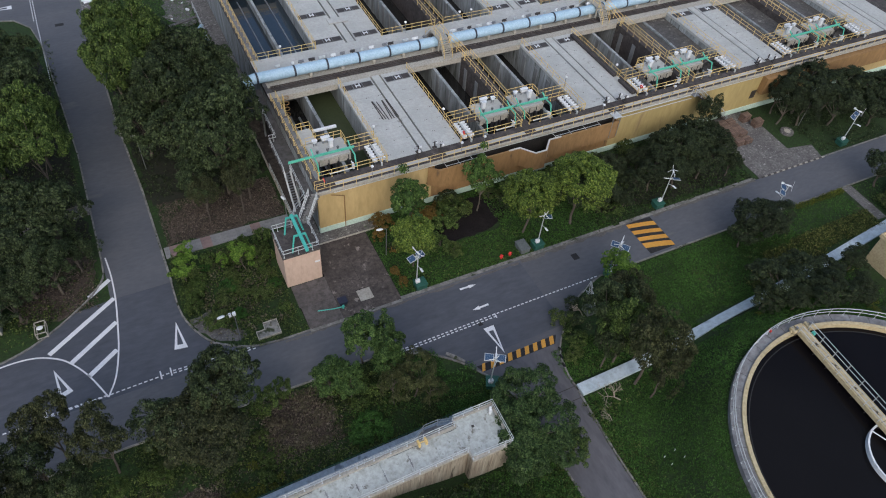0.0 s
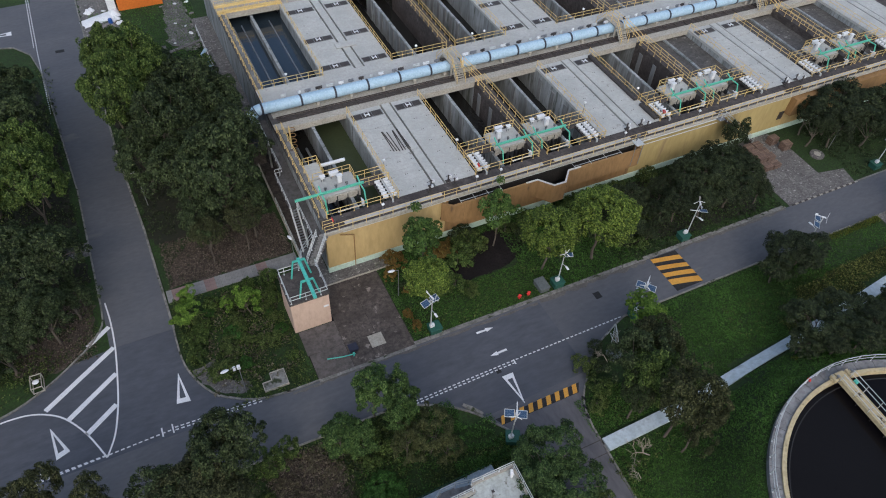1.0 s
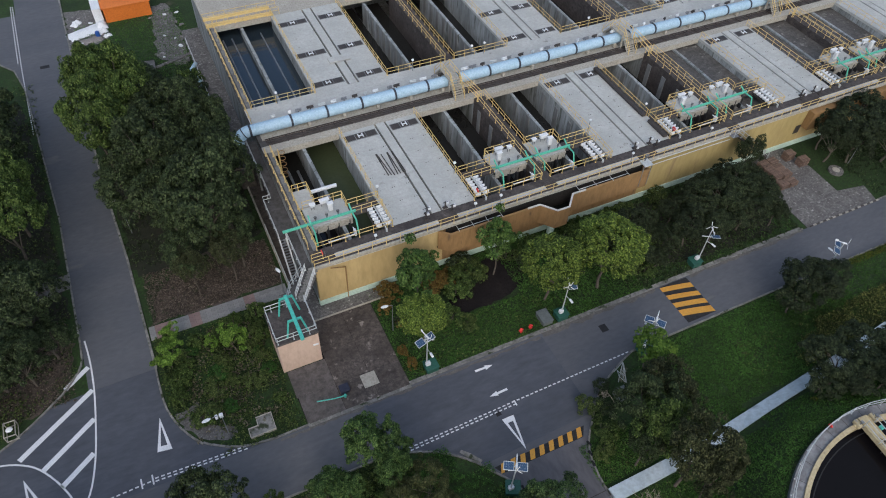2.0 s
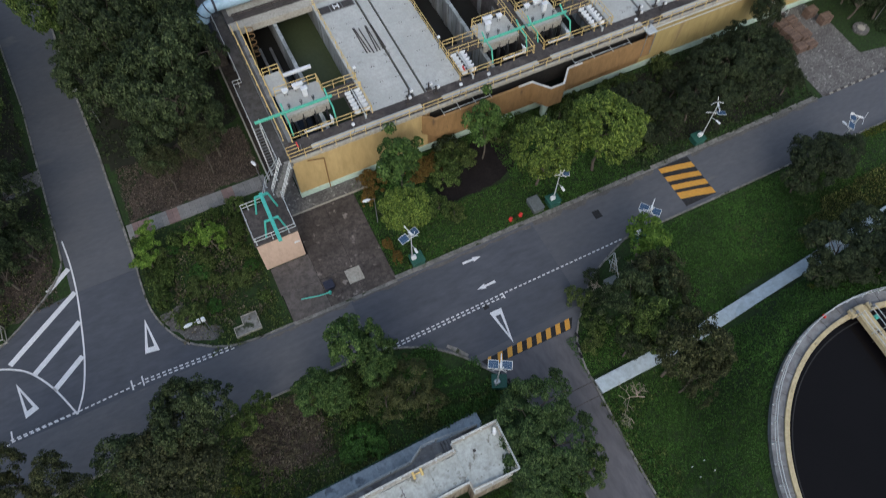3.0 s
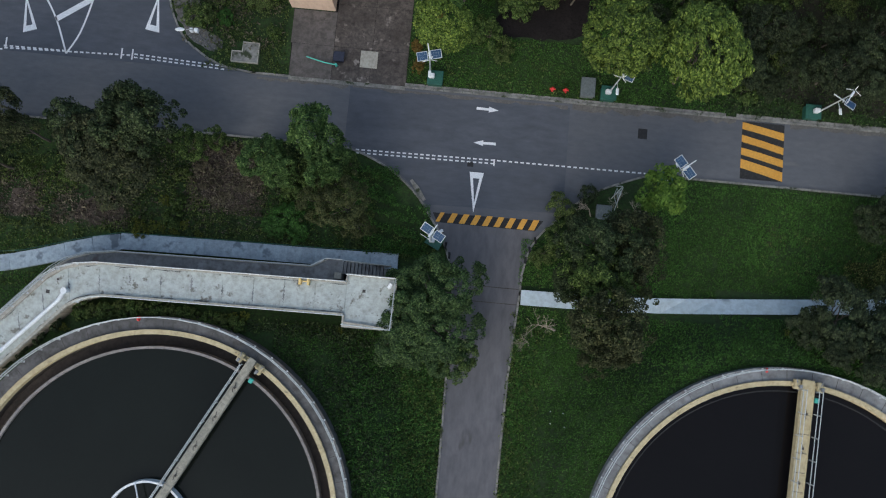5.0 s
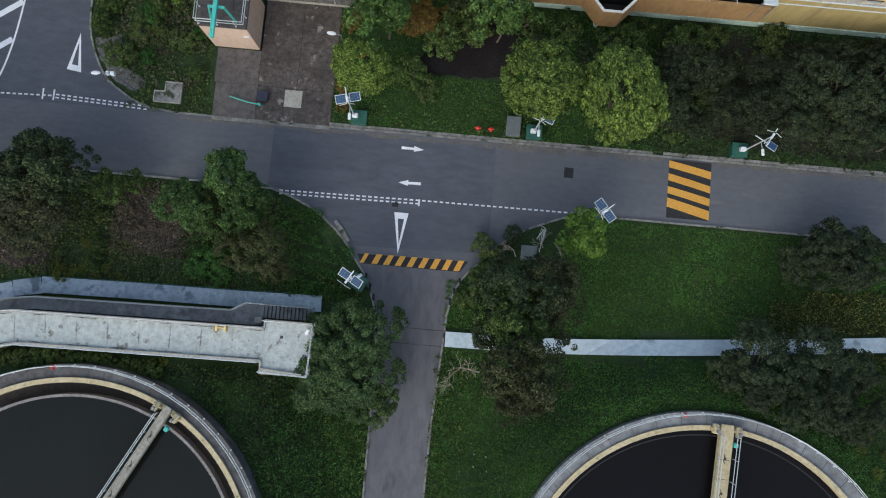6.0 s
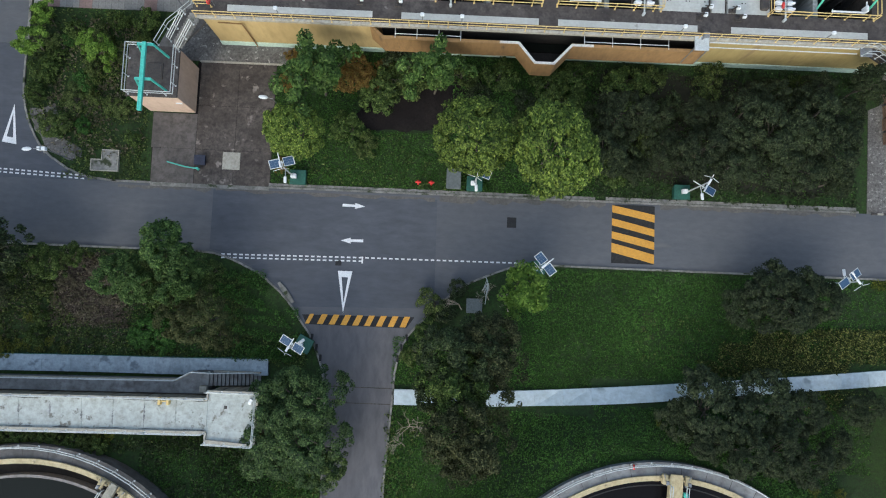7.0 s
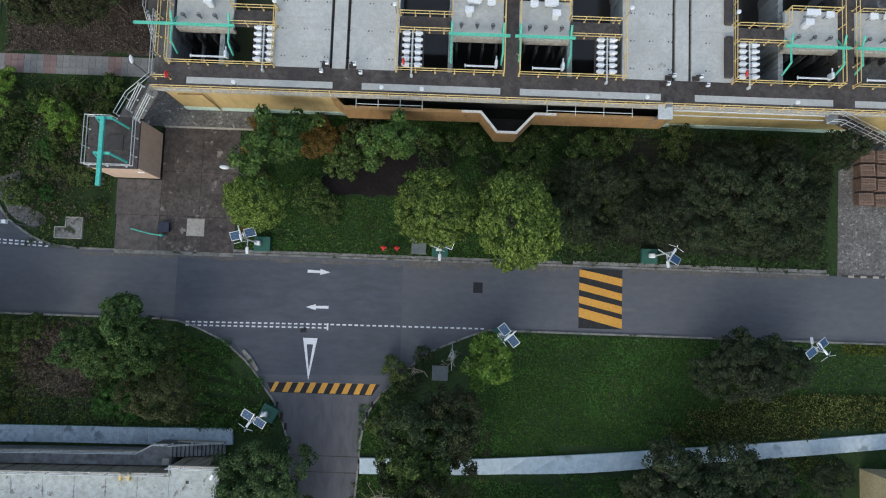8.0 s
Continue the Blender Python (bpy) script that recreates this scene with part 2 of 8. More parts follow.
    "streaked": material("streaked_cream_wall", (0.26, 0.22, 0.16), (0.42, 0.38, 0.29), (0.14, 0.11, 0.075), 0.8, 2.5, 0.85, 0.1, stretch=(1.6, 1.6, 0.12), grain=0.12, spot=(0.08, 0.065, 0.045), spot_scale=1.1, spot_at=0.6),
    "ring": material("tank_walkway_dark", (0.062, 0.06, 0.058), (0.135, 0.13, 0.126), (0.045, 0.04, 0.036), 0.3, 1.5, 0.88, 0.15),
    "ring_pale": material("tank_walkway_pale", (0.15, 0.155, 0.155), (0.27, 0.275, 0.275), (0.11, 0.1, 0.1), 0.3, 1.5, 0.88, 0.15, spot=(0.1, 0.085, 0.08), spot_scale=0.35, spot_at=0.62),
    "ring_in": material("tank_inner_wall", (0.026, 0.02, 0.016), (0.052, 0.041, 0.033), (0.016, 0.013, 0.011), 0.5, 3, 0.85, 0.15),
    "weir": material("weir_concrete", (0.2, 0.18, 0.17), (0.28, 0.26, 0.24), (0.14, 0.12, 0.11), 0.6, 4, 0.85, 0.1),
    "bridge_g": material("weathered_bridge_deck", (0.27, 0.26, 0.21), (0.36, 0.34, 0.28), (0.18, 0.17, 0.14), 0.8, 4, 0.8, 0.1),
    "bark": material("bark", (0.09, 0.075, 0.06), (0.14, 0.12, 0.095), (0.06, 0.05, 0.04), 2, 9, 0.95, 0.4),
    "bark_pale": material("pale_dead_wood", (0.3, 0.26, 0.2), (0.38, 0.33, 0.26), (0.22, 0.18, 0.14), 2, 9, 0.95, 0.3),
    "leaf_dark": foliage("leaf_dark", (0.011, 0.018, 0.007), (0.031, 0.048, 0.018), (0.094, 0.122, 0.05)),
    "leaf_green": foliage("leaf_green", (0.016, 0.036, 0.01), (0.047, 0.092, 0.023), (0.125, 0.185, 0.052)),
    "leaf_deep": foliage("leaf_deep", (0.012, 0.026, 0.009), (0.036, 0.07, 0.02), (0.1, 0.148, 0.046)),
    "leaf_brown": foliage("leaf_brown", (0.011, 0.015, 0.006), (0.036, 0.045, 0.017), (0.105, 0.11, 0.048)),
    "leaf_yellow": foliage("leaf_yellow", (0.03, 0.04, 0.008), (0.085, 0.105, 0.014), (0.2, 0.21, 0.03)),
    "leaf_fresh2": foliage("leaf_vivid", (0.014, 0.04, 0.008), (0.035, 0.09, 0.015), (0.075, 0.16, 0.03)),
    "leaf_hedge": foliage("leaf_hedge", (0.016, 0.045, 0.01), (0.045, 0.105, 0.02), (0.1, 0.2, 0.038)),
    "leaf_mid": foliage("leaf_mid", (0.016, 0.031, 0.008), (0.056, 0.094, 0.02), (0.15, 0.2, 0.052)),
    "leaf_bright": foliage("leaf_bright", (0.02, 0.038, 0.008), (0.088, 0.138, 0.022), (0.225, 0.285, 0.052)),
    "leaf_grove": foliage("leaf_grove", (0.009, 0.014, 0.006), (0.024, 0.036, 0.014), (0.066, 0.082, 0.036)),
    "leaf_dry": foliage("leaf_dry", (0.065, 0.0598, 0.0338), (0.117, 0.104, 0.065), (0.195, 0.169, 0.117)),
    "leaf_olive": foliage("leaf_olive", (0.026, 0.034, 0.012), (0.055, 0.066, 0.022), (0.11, 0.115, 0.045)),
    "leaf_fresh": foliage("leaf_fresh", (0.05, 0.1, 0.013), (0.115, 0.205, 0.026), (0.2, 0.3, 0.048)),
    "leaf_cool": foliage("leaf_cool", (0.02, 0.043, 0.01), (0.06, 0.115, 0.024), (0.14, 0.21, 0.052)),
    "leaf_fallen": foliage("leaf_fallen", (0.036, 0.028, 0.021), (0.1, 0.08, 0.062), (0.25, 0.21, 0.165)),
    "flower": foliage("yellow_flower_leaves", (0.012, 0.022, 0.006), (0.055, 0.072, 0.017), (0.25, 0.255, 0.075)),
    "leaf_rust": foliage("leaf_rust", (0.085, 0.046, 0.013), (0.16, 0.098, 0.022), (0.18, 0.15, 0.038)),
    "sand": material("road_dust", (0.09, 0.085, 0.078), (0.14, 0.13, 0.115), (0.075, 0.072, 0.068), 0.6, 3, 0.95, 0.2, grain=0.2),
    "litter": material("leaf_litter", (0.0567, 0.0432, 0.0338), (0.105, 0.081, 0.0648), (0.0378, 0.0297, 0.023), 0.5, 4, 0.95, 0.4, grain=0.3, spot=(0.026, 0.04, 0.013), spot_scale=0.9, spot_at=0.58),
    "trough_black": material("black_concrete", (0.008, 0.008, 0.007), (0.018, 0.016, 0.014), (0.03, 0.026, 0.022), 0.5, 4, 0.8, 0.2),
    "dark_bed": material("leaf_mould", (0.014, 0.018, 0.008), (0.028, 0.026, 0.016), (0.01, 0.011, 0.007), 0.3, 3, 0.95, 0.4, grain=0.3),
    "soil": material("wet_dark_soil", (0.012, 0.01, 0.01), (0.024, 0.02, 0.019), (0.008, 0.007, 0.007), 0.5, 4, 1.0, 0.5, spec=0.1, grain=0.3),
    "green_box": material("dark_green_cabinet", (0.02, 0.085, 0.06), (0.03, 0.11, 0.08), (0.015, 0.06, 0.045), 1.2, 6, 0.6, 0.05),
    "grey_box": material("grey_cabinet", (0.1, 0.115, 0.115), (0.14, 0.155, 0.15), (0.07, 0.08, 0.08), 1.2, 6, 0.7, 0.05),
    "solar": material("solar_cell", (0.035, 0.07, 0.13), (0.048, 0.09, 0.16), None, 2, 8, 0.45, 0.0, spec=0.15),
    "red": material("red_plastic", (0.55, 0.03, 0.03), (0.65, 0.05, 0.04), None, 2, 8, 0.5, 0.0),
    "pallet": material("weathered_pallet_wood", (0.15, 0.1, 0.075), (0.23, 0.16, 0.12), (0.09, 0.062, 0.048), 1.5, 8, 0.9, 0.2, obrand=0.25),
    "orange_sheet": material("orange_tarpaulin", (0.6, 0.16, 0.02), (0.68, 0.2, 0.03), (0.5, 0.13, 0.02), 0.5, 4, 0.6, 0.1),
    "drum_blue": material("blue_drum_plastic", (0.02, 0.08, 0.3), (0.03, 0.1, 0.36), (0.015, 0.06, 0.22), 1.5, 6, 0.45, 0.03),
    "stone": material("rough_stone", (0.2, 0.19, 0.18), (0.3, 0.29, 0.27), (0.12, 0.115, 0.11), 1.2, 5, 0.95, 0.4, obrand=0.2),
    "roof": material("corrugated_grey_roof", (0.4, 0.43, 0.45), (0.5, 0.52, 0.54), (0.3, 0.32, 0.33), 0.6, 4, 0.6, 0.05),
}

# ---------------- builders ----------------


def part(name, bm, mat, parent=None, label="", smooth=False):
    me = bpy.data.meshes.new(name)
    bm.normal_update()
    bm.to_mesh(me)
    bm.free()
    me.materials.append(M[mat])
    if smooth:
        me.shade_smooth()
    ob = new(name, me)
    if parent:
        ob.parent = parent
    return tagged(ob, label)


def shared(name, me, m, parent):
    """One more object on the mesh me."""
    ob = new(name, me)
    ob.parent = parent
    ob.matrix_basis = m
    return ob


def thing(name, label, category, group="", kind="", at=(0, 0, 0)):
    ob = new(name)
    ob.location = at
    return tagged(ob, label, category, group, kind)


def box(bm, x0, x1, y0, y1, z0, z1, bev=0.0):
    v = [bm.verts.new((x, y, z)) for z in (z0, z1) for x, y in ((x0, y0), (x1, y0), (x1, y1), (x0, y1))]
    f = [bm.faces.new([v[i] for i in q]) for q in ((3, 2, 1, 0), (4, 5, 6, 7), (0, 1, 5, 4), (1, 2, 6, 5), (2, 3, 7, 6), (3, 0, 4, 7))]
    if bev:
        bmesh.ops.bevel(bm, geom=list({e for g in f for e in g.edges}), offset=bev, segments=1, affect="EDGES")
    return v


def prism(bm, poly, z0, z1):
    """Upright prism on a polygon that runs anticlockwise."""
    lo = [bm.verts.new((x, y, z0)) for x, y in poly]
    hi = [bm.verts.new((x, y, z1)) for x, y in poly]
    n = len(poly)
    bm.faces.new(hi)
    bm.faces.new(lo[::-1])
    for i in range(n):
        j = (i + 1) % n
        bm.faces.new((lo[i], lo[j], hi[j], hi[i]))


def rod(bm, a, b, r, seg=6, r2=None):
    a, b = Vector(a), Vector(b)
    d = b - a
    if d.length < 1e-5:
        return
    q = d.to_track_quat("Z", "Y").to_matrix()
    r2 = r if r2 is None else r2
    A = [bm.verts.new(a + q @ Vector((r * math.cos(6.28319 * k / seg), r * math.sin(6.28319 * k / seg), 0))) for k in range(seg)]
    B = [bm.verts.new(b + q @ Vector((r2 * math.cos(6.28319 * k / seg), r2 * math.sin(6.28319 * k / seg), 0))) for k in range(seg)]
    for k in range(seg):
        j = (k + 1) % seg
        bm.faces.new((A[k], A[j], B[j], B[k]))
    bm.faces.new(A[::-1])
    bm.faces.new(B)


def tube(bm, pts, r, seg=6):
    """One continuous pipe through the points, mitred at the bends."""
    pts = [Vector(p) for p in pts]
    pts = [p for i, p in enumerate(pts) if i == 0 or (p - pts[i - 1]).length > 1e-5]
    rings, side = [], None
    for i, p in enumerate(pts):
        d0 = (p - pts[i - 1]).normalized() if i else (pts[1] - p).normalized()
        d1 = (pts[i + 1] - p).normalized() if i < len(pts) - 1 else d0
        t = (d0 + d1).normalized()
        if side is None:
            side = t.orthogonal().normalized()
        side = (side - t * side.dot(t)).normalized()
        up = t.cross(side)
        k = 1 / max(0.6, d0.dot(t))
        rings.append([bm.verts.new(p + (side * math.cos(6.28319 * j / seg) + up * math.sin(6.28319 * j / seg)) * r * k) for j in range(seg)])
    for A, B in zip(rings, rings[1:]):
        for j in range(seg):
            m = (j + 1) % seg
            bm.faces.new((A[j], A[m], B[m], B[j]))
    bm.faces.new(rings[0][::-1])
    bm.faces.new(rings[-1])


def offset_line(pts, d):
    """The polyline moved d to its left."""
    out = []
    for i, p in enumerate(pts):
        a = Vector(pts[max(i - 1, 0)][:2])
        b = Vector(pts[min(i + 1, len(pts) - 1)][:2])
        t = (b - a).normalized()
        k = d
        if 0 < i < len(pts) - 1:
            u = (Vector(pts[i][:2]) - a).normalized()
            k = d / max(0.4, u.dot(t))
        out.append((p[0] - t.y * k, p[1] + t.x * k))
    return out


def ribbon(bm, pts, w, z0, z1, side=0):
    """A strip of width w along pts; side 0 centred, 1 to the left, -1 to the right."""
    a = offset_line(pts, -w / 2 + side * w / 2)
    b = offset_line(pts, w / 2 + side * w / 2)
    n = len(pts)
    v = [[bm.verts.new((*p, z)) for p in line] for line in (a, b) for z in (z0, z1)]
    for i in range(n - 1):
        a0, a1, b0, b1 = v[0], v[1], v[2], v[3]
        bm.faces.new((a1[i], a1[i + 1], b1[i + 1], b1[i]))
        bm.faces.new((a0[i], a0[i + 1], a1[i + 1], a1[i]))
        bm.faces.new((b0[i + 1], b0[i], b1[i], b1[i + 1]))
    for i in (0, n - 1):
        bm.faces.new((v[0][i], v[1][i], v[3][i], v[2][i]))


def along(pts, step):
    """Points every step metres along a polyline, with the direction."""
    out, left = [], 0.0
    for a, b in zip(pts, pts[1:]):
        a, b = Vector(a), Vector(b)
        d = (b - a).length
        s = left
        while s < d:
            out.append((a + (b - a) * (s / d), (b - a).normalized()))
            s += step
        left = s - d
    return out


def resample(pts, step):
    q = [tuple(p) for p, _ in along([(*p, 0) for p in pts], step)]
    return [(p[0], p[1]) for p in q] + [tuple(pts[-1])]


def curve_line(pts, n=6):
    """Catmull-Rom through the points."""
    p = [Vector(pts[0])] + [Vector(v) for v in pts] + [Vector(pts[-1])]
    out = []
    for i in range(1, len(p) - 2):
        a, b, c, d = p[i - 1:i + 3]
        for k in range(n):
            t = k / n
            out.append(tuple(0.5 * ((2 * b) + (c - a) * t + (2 * a - 5 * b + 4 * c - d) * t * t + (3 * b - a - 3 * c + d) * t ** 3)))
    return out + [tuple(pts[-1])]


def ring(bm, cx, cy, r0, r1, z0, z1, a0=0.0, a1=360.0, seg=96):
    full = abs(a1 - a0) >= 359.9
    n = seg if full else seg + 1
    vs = []
    for k in range(n):
        t = radians(a0 + (a1 - a0) * k / seg)
        c, s = math.cos(t), math.sin(t)
        vs.append([bm.verts.new((cx + r * c, cy + r * s, z)) for r, z in ((r0, z0), (r1, z0), (r1, z1), (r0, z1))])
    for k in range(seg):
        p, q = vs[k], vs[(k + 1) % n]
        for i in range(4):
            j = (i + 1) % 4
            bm.faces.new((p[i], q[i], q[j], p[j]))
    if not full:
        bm.faces.new(vs[0])
        bm.faces.new(vs[-1][::-1])


POSTS = {}


def handrail(pts, mat, label, height=1.1, step=1.6, group="", rails=(1.0, 0.52), r=0.035):
    """A run of handrail along pts, which lie on its floor."""
    ob = thing("handrail", label, "handrail", group)
    if (mat, height) not in POSTS:
        bm = bmesh.new()
        rod(bm, (0, 0, 0), (0, 0, height), 0.034)
        box(bm, -0.07, 0.07, -0.07, 0.07, 0, 0.03)
        me = bpy.data.meshes.new("post")
        bm.to_mesh(me)
        bm.free()
        me.materials.append(M[mat])
        POSTS[mat, height] = me
    for p, _ in along(pts, step):
        shared("post", POSTS[mat, height], Matrix.Translation(p), ob)
    shared("post", POSTS[mat, height], Matrix.Translation(pts[-1]), ob)
    for k in rails:
        bm = bmesh.new()
        tube(bm, [(x, y, z + height * k) for x, y, z in pts], r)
        part("rail", bm, mat, ob)
    return ob


def from_arrays(name, verts, faces, mat):
    me = bpy.data.meshes.new(name)
    me.vertices.add(len(verts))
    me.vertices.foreach_set("co", np.asarray(verts, np.float32).ravel())
    faces = np.asarray(faces, np.int32)
    nf, k = faces.shape
    me.loops.add(nf * k)
    me.loops.foreach_set("vertex_index", faces.ravel())
    me.polygons.add(nf)
    me.polygons.foreach_set("loop_start", np.arange(nf, dtype=np.int32) * k)
    me.materials.append(M[mat])
    me.update(calc_edges=True)
    me.validate()
    return me


def leaves(rng, centres, normals, length, width):
    """One small pointed leaf for each centre, facing its normal, turned at random."""
    n = len(centres)
    t = rng.normal(size=(n, 3))
    t -= (t * normals).sum(1, keepdims=True) * normals
    t /= np.linalg.norm(t, axis=1, keepdims=True) + 1e-9
    s = np.cross(normals, t)
    ln = length * rng.uniform(0.7, 1.3, (n, 1))
    wd = width * rng.uniform(0.7, 1.3, (n, 1))
    a = centres + t * ln * 0.5 - normals * ln * 0.12
    b = centres - t * ln * 0.4 + s * wd * 0.55 + normals * wd * 0.1
    c = centres - t * ln * 0.4 - s * wd * 0.55 + normals * wd * 0.1
    v = np.stack([a, b, c], 1).reshape(-1, 3)
    f = np.arange(n * 3).reshape(-1, 3)
    return v, f


def unit(v):
    return v / (np.linalg.norm(v, axis=1, keepdims=True) + 1e-9)


def crown_mesh(seed, mat, rx, rz, zc, clumps, per, clump_r, leaf, droop=0.35, lobes=0.28, up=0.45):
    """A crown of leaf clumps round an uneven ellipsoid, with gaps between the clumps."""
    rng = np.random.default_rng(seed)
    d = unit(rng.normal(size=(clumps, 3)))
    d[:, 2] = np.where(d[:, 2] < -droop, -d[:, 2] * 0.6, d[:, 2])
    d = unit(d)
    ph = rng.uniform(0, 6.28, 6)
    az = np.arctan2(d[:, 1], d[:, 0])
    lump = 1 + lobes * (0.5 * np.sin(2 * az + ph[0]) + 0.4 * np.sin(3 * az + ph[1] + 3 * d[:, 2]) + 0.35 * np.sin(5 * az + ph[2]) * (1 - abs(d[:, 2])) + 0.35 * np.sin(6 * d[:, 2] + ph[3] + az))
    k = lump * rng.uniform(0.62, 1.0, clumps) ** 0.6
    c = d * k[:, None] * np.array([rx, rx, rz])
    cr = clump_r * rng.uniform(0.6, 1.35, clumps)
    idx = np.repeat(np.arange(clumps), per)
    e = unit(rng.normal(size=(len(idx), 3)) * 0.8 + d[idx] * 0.5 + np.array([0, 0, 0.5]))
    pos = c[idx] + e * (cr[idx] * rng.uniform(0.72, 1.0, len(idx)))[:, None] * np.array([1, 1, 0.75])
    nrm = unit(e + np.array([0, 0, up]) + rng.normal(size=e.shape) * 0.45)
    pos[:, 2] += zc
    v, f = leaves(rng, pos, nrm, leaf, leaf * 0.6)
    return from_arrays("crown", v, f, mat), c + np.array([0, 0, zc])


def trunk_bm(seed, tips, height, r, lean=0.25):
    """Tapered trunk with limbs that reach towards some of the clumps."""
    rng = random.Random(seed)
    bm = bmesh.new()
    p, pts = Vector((0, 0, -0.1)), []
    for k in range(5):
        pts.append(p.copy())
        p = p + Vector((rng.uniform(-lean, lean), rng.uniform(-lean, lean), height / 4))
    for k in range(4):
        rod(bm, pts[k], pts[k + 1], r * (1 - 0.16 * k), 8, r * (1 - 0.16 * (k + 1)))
    for t in tips:
        base = pts[rng.choice((2, 3, 4))]
        t = Vector(t)
        mid = base.lerp(t, 0.5) + Vector((rng.uniform(-.3, .3), rng.uniform(-.3, .3), 0.3))
        rod(bm, base, mid, r * 0.38, 5, r * 0.24)
        rod(bm, mid, t, r * 0.24, 4, r * 0.06)
    return bm


def tree(seed, mat, label, category, name, rx, rz, zc, clumps, per, clump_r, leaf, trunk_h, trunk_r, bark="bark", **kw):
    ob = thing(name, label, category)
    me, c = crown_mesh(seed, mat, rx, rz, zc, clumps, per, clump_r, leaf, **kw)
    cr = new("crown", me)
    cr.parent = ob
    tips = [tuple(v) for v in c[:: max(1, len(c) // 9)]]
    part("trunk", trunk_bm(seed, tips, trunk_h, trunk_r), bark, ob)
    return ob


def ground_z(x, y):
    """Height of the ground: flat by the roads, banked up round the two round tanks."""
    h = -0.04
    for cx, cy, top in ((-6.85, 12.05, 2.9), (45.15, 12.7, 3.8)):
        d = math.hypot(x - cx, y - cy) - 16.7
        t = min(1.0, max(0.0, 1 - (d - 0.4) / 6.2))
        bank = top * t * t * (3 - 2 * t) if d > -2.4 else 0.0
        if cx < 0 and (y > 32.0 or (x + 17.0) * -0.69 + (y - 30.0) * 0.72 > 0.2):
            bank = 0.0
        if 15.6 < x < 23.0:
            bank *= min(1.0, max(0.0, (16.2 - x) / 0.6, (x - 22.5) / 0.5))
        h += bank
    return h


def place(ob, x, y, s=1.0, sz=None, turn=0.0, z=None, sy=1.0):
    z = ground_z(x, y) if z is None else z
    return Matrix.Translation((x, y, z)) @ Matrix.Diagonal((1, sy, 1, 1)) @ Matrix.Rotation(turn, 4, "Z") @ Matrix.Diagonal((s, s, sz or s, 1))

# ---------------- ground, roads, kerbs ----------------
xs_ = [-1500, -900, -500, -280, -160, -100, -70] + [-50 + k for k in range(146)] + [105, 125, 160, 240, 400, 700, 1100, 1600]
ys_ = [-1500, -900, -500, -250, -120, -60, -30] + [-12 + k for k in range(158)] + [156, 175, 220, 300, 480, 800, 1200, 1700]
bm = bmesh.new()
gv = [[bm.verts.new((x, y, ground_z(x, y))) for y in ys_] for x in xs_]
for i in range(len(xs_) - 1):
    for j in range(len(ys_) - 1):
        bm.faces.new((gv[i][j], gv[i + 1][j], gv[i + 1][j + 1], gv[i][j + 1]))
tagged(part("ground", bm, "grass"), "uneven dark green grass with bare brown patches", "ground", kind="structure")

YN, YS = 51.5, 45.6          # kerb lines of the main road
XW, XE = -19.3, -12.9        # kerb lines of the road that runs north
SW_, SE_ = 16.4, 22.3        # kerb lines of the side road


def road(name, poly, mat, label, z=0.0, kind="structure", cat="road"):
    bm = bmesh.new()
    prism(bm, poly, -0.3, z)
    return tagged(part(name, bm, mat), label, cat, kind=kind)


east_flare = curve_line([(33.5, YS), (31.8, 45.0), (28.8, 43.7), (26.8, 42.3), (25.3, 40.8), (23.8, 39.2), (22.9, 37.6), (22.4, 35.5), (22.3, 33.5)], 4)
west_flare = curve_line([(16.4, 33.5), (15.9, 35.8), (14.9, 38.2), (13.7, 39.9), (12.6, 41.4), (11.0, 42.9), (9.2, 44.1), (6.3, 45.3), (4.0, YS)], 4)
ne_flare = curve_line([(XE, 64.0), (XE, 60.5), (-12.6, 58.3), (-11.9, 56.3), (-10.8, 54.4), (-9.5, 53.3), (-8.0, 52.4), (-6.2, 51.8), (-4.0, YN)], 4)
nw_flare = curve_line([(XW, 70.0), (-19.5, 67.6), (-20.6, 65.8), (-22.2, 64.2), (-25.3, 61.9), (-28.2, 60.4), (-31.5, 59.6), (-36.0, 59.4)], 4)

main_poly = [(-160, YS), (4.0, YS)] + west_flare[::-1][1:] + [(16.4, 33.0), (22.3, 33.0)] + east_flare[::-1] + [(220, YS), (220, YN), (-160, YN)]
road("road_main", main_poly, "asphalt", "grey worn asphalt two-lane road with faint joints")
road("road_side", [(16.65, -120), (21.7, -120), (21.7, 18), (21.85, 26), (22.25, 32.98), (16.4, 32.98), (16.55, 26), (16.65, 18)], "asphalt_side", "grey asphalt side road between grass verges")
road("road_north", [(XE, 64.02)] + [(-13.2, 80), (-14.0, 95), (-14.4, 133), (-14.6, 240), (-21.2, 240), (-21.2, 141), (-80, 139), (-80, 128.5), (-30, 129.0), (-24.5, 127.5), (-22.3, 124.5), (-21.2, 119), (-20.3, 105), (-19.4, 90), (XW, 70), (XW, 64.02)][0:], "asphalt", "long grey asphalt road between planted verges")
road("road_junction", [(-160, YN + 0.01), (-4.0, YN + 0.01)] + ne_flare[::-1][1:] + [(XW, 64.0)] + [p for p in nw_flare if p[1] < 63.9] + [(-160, 59.4)], "asphalt_new", "dark resurfaced asphalt at the road junction")

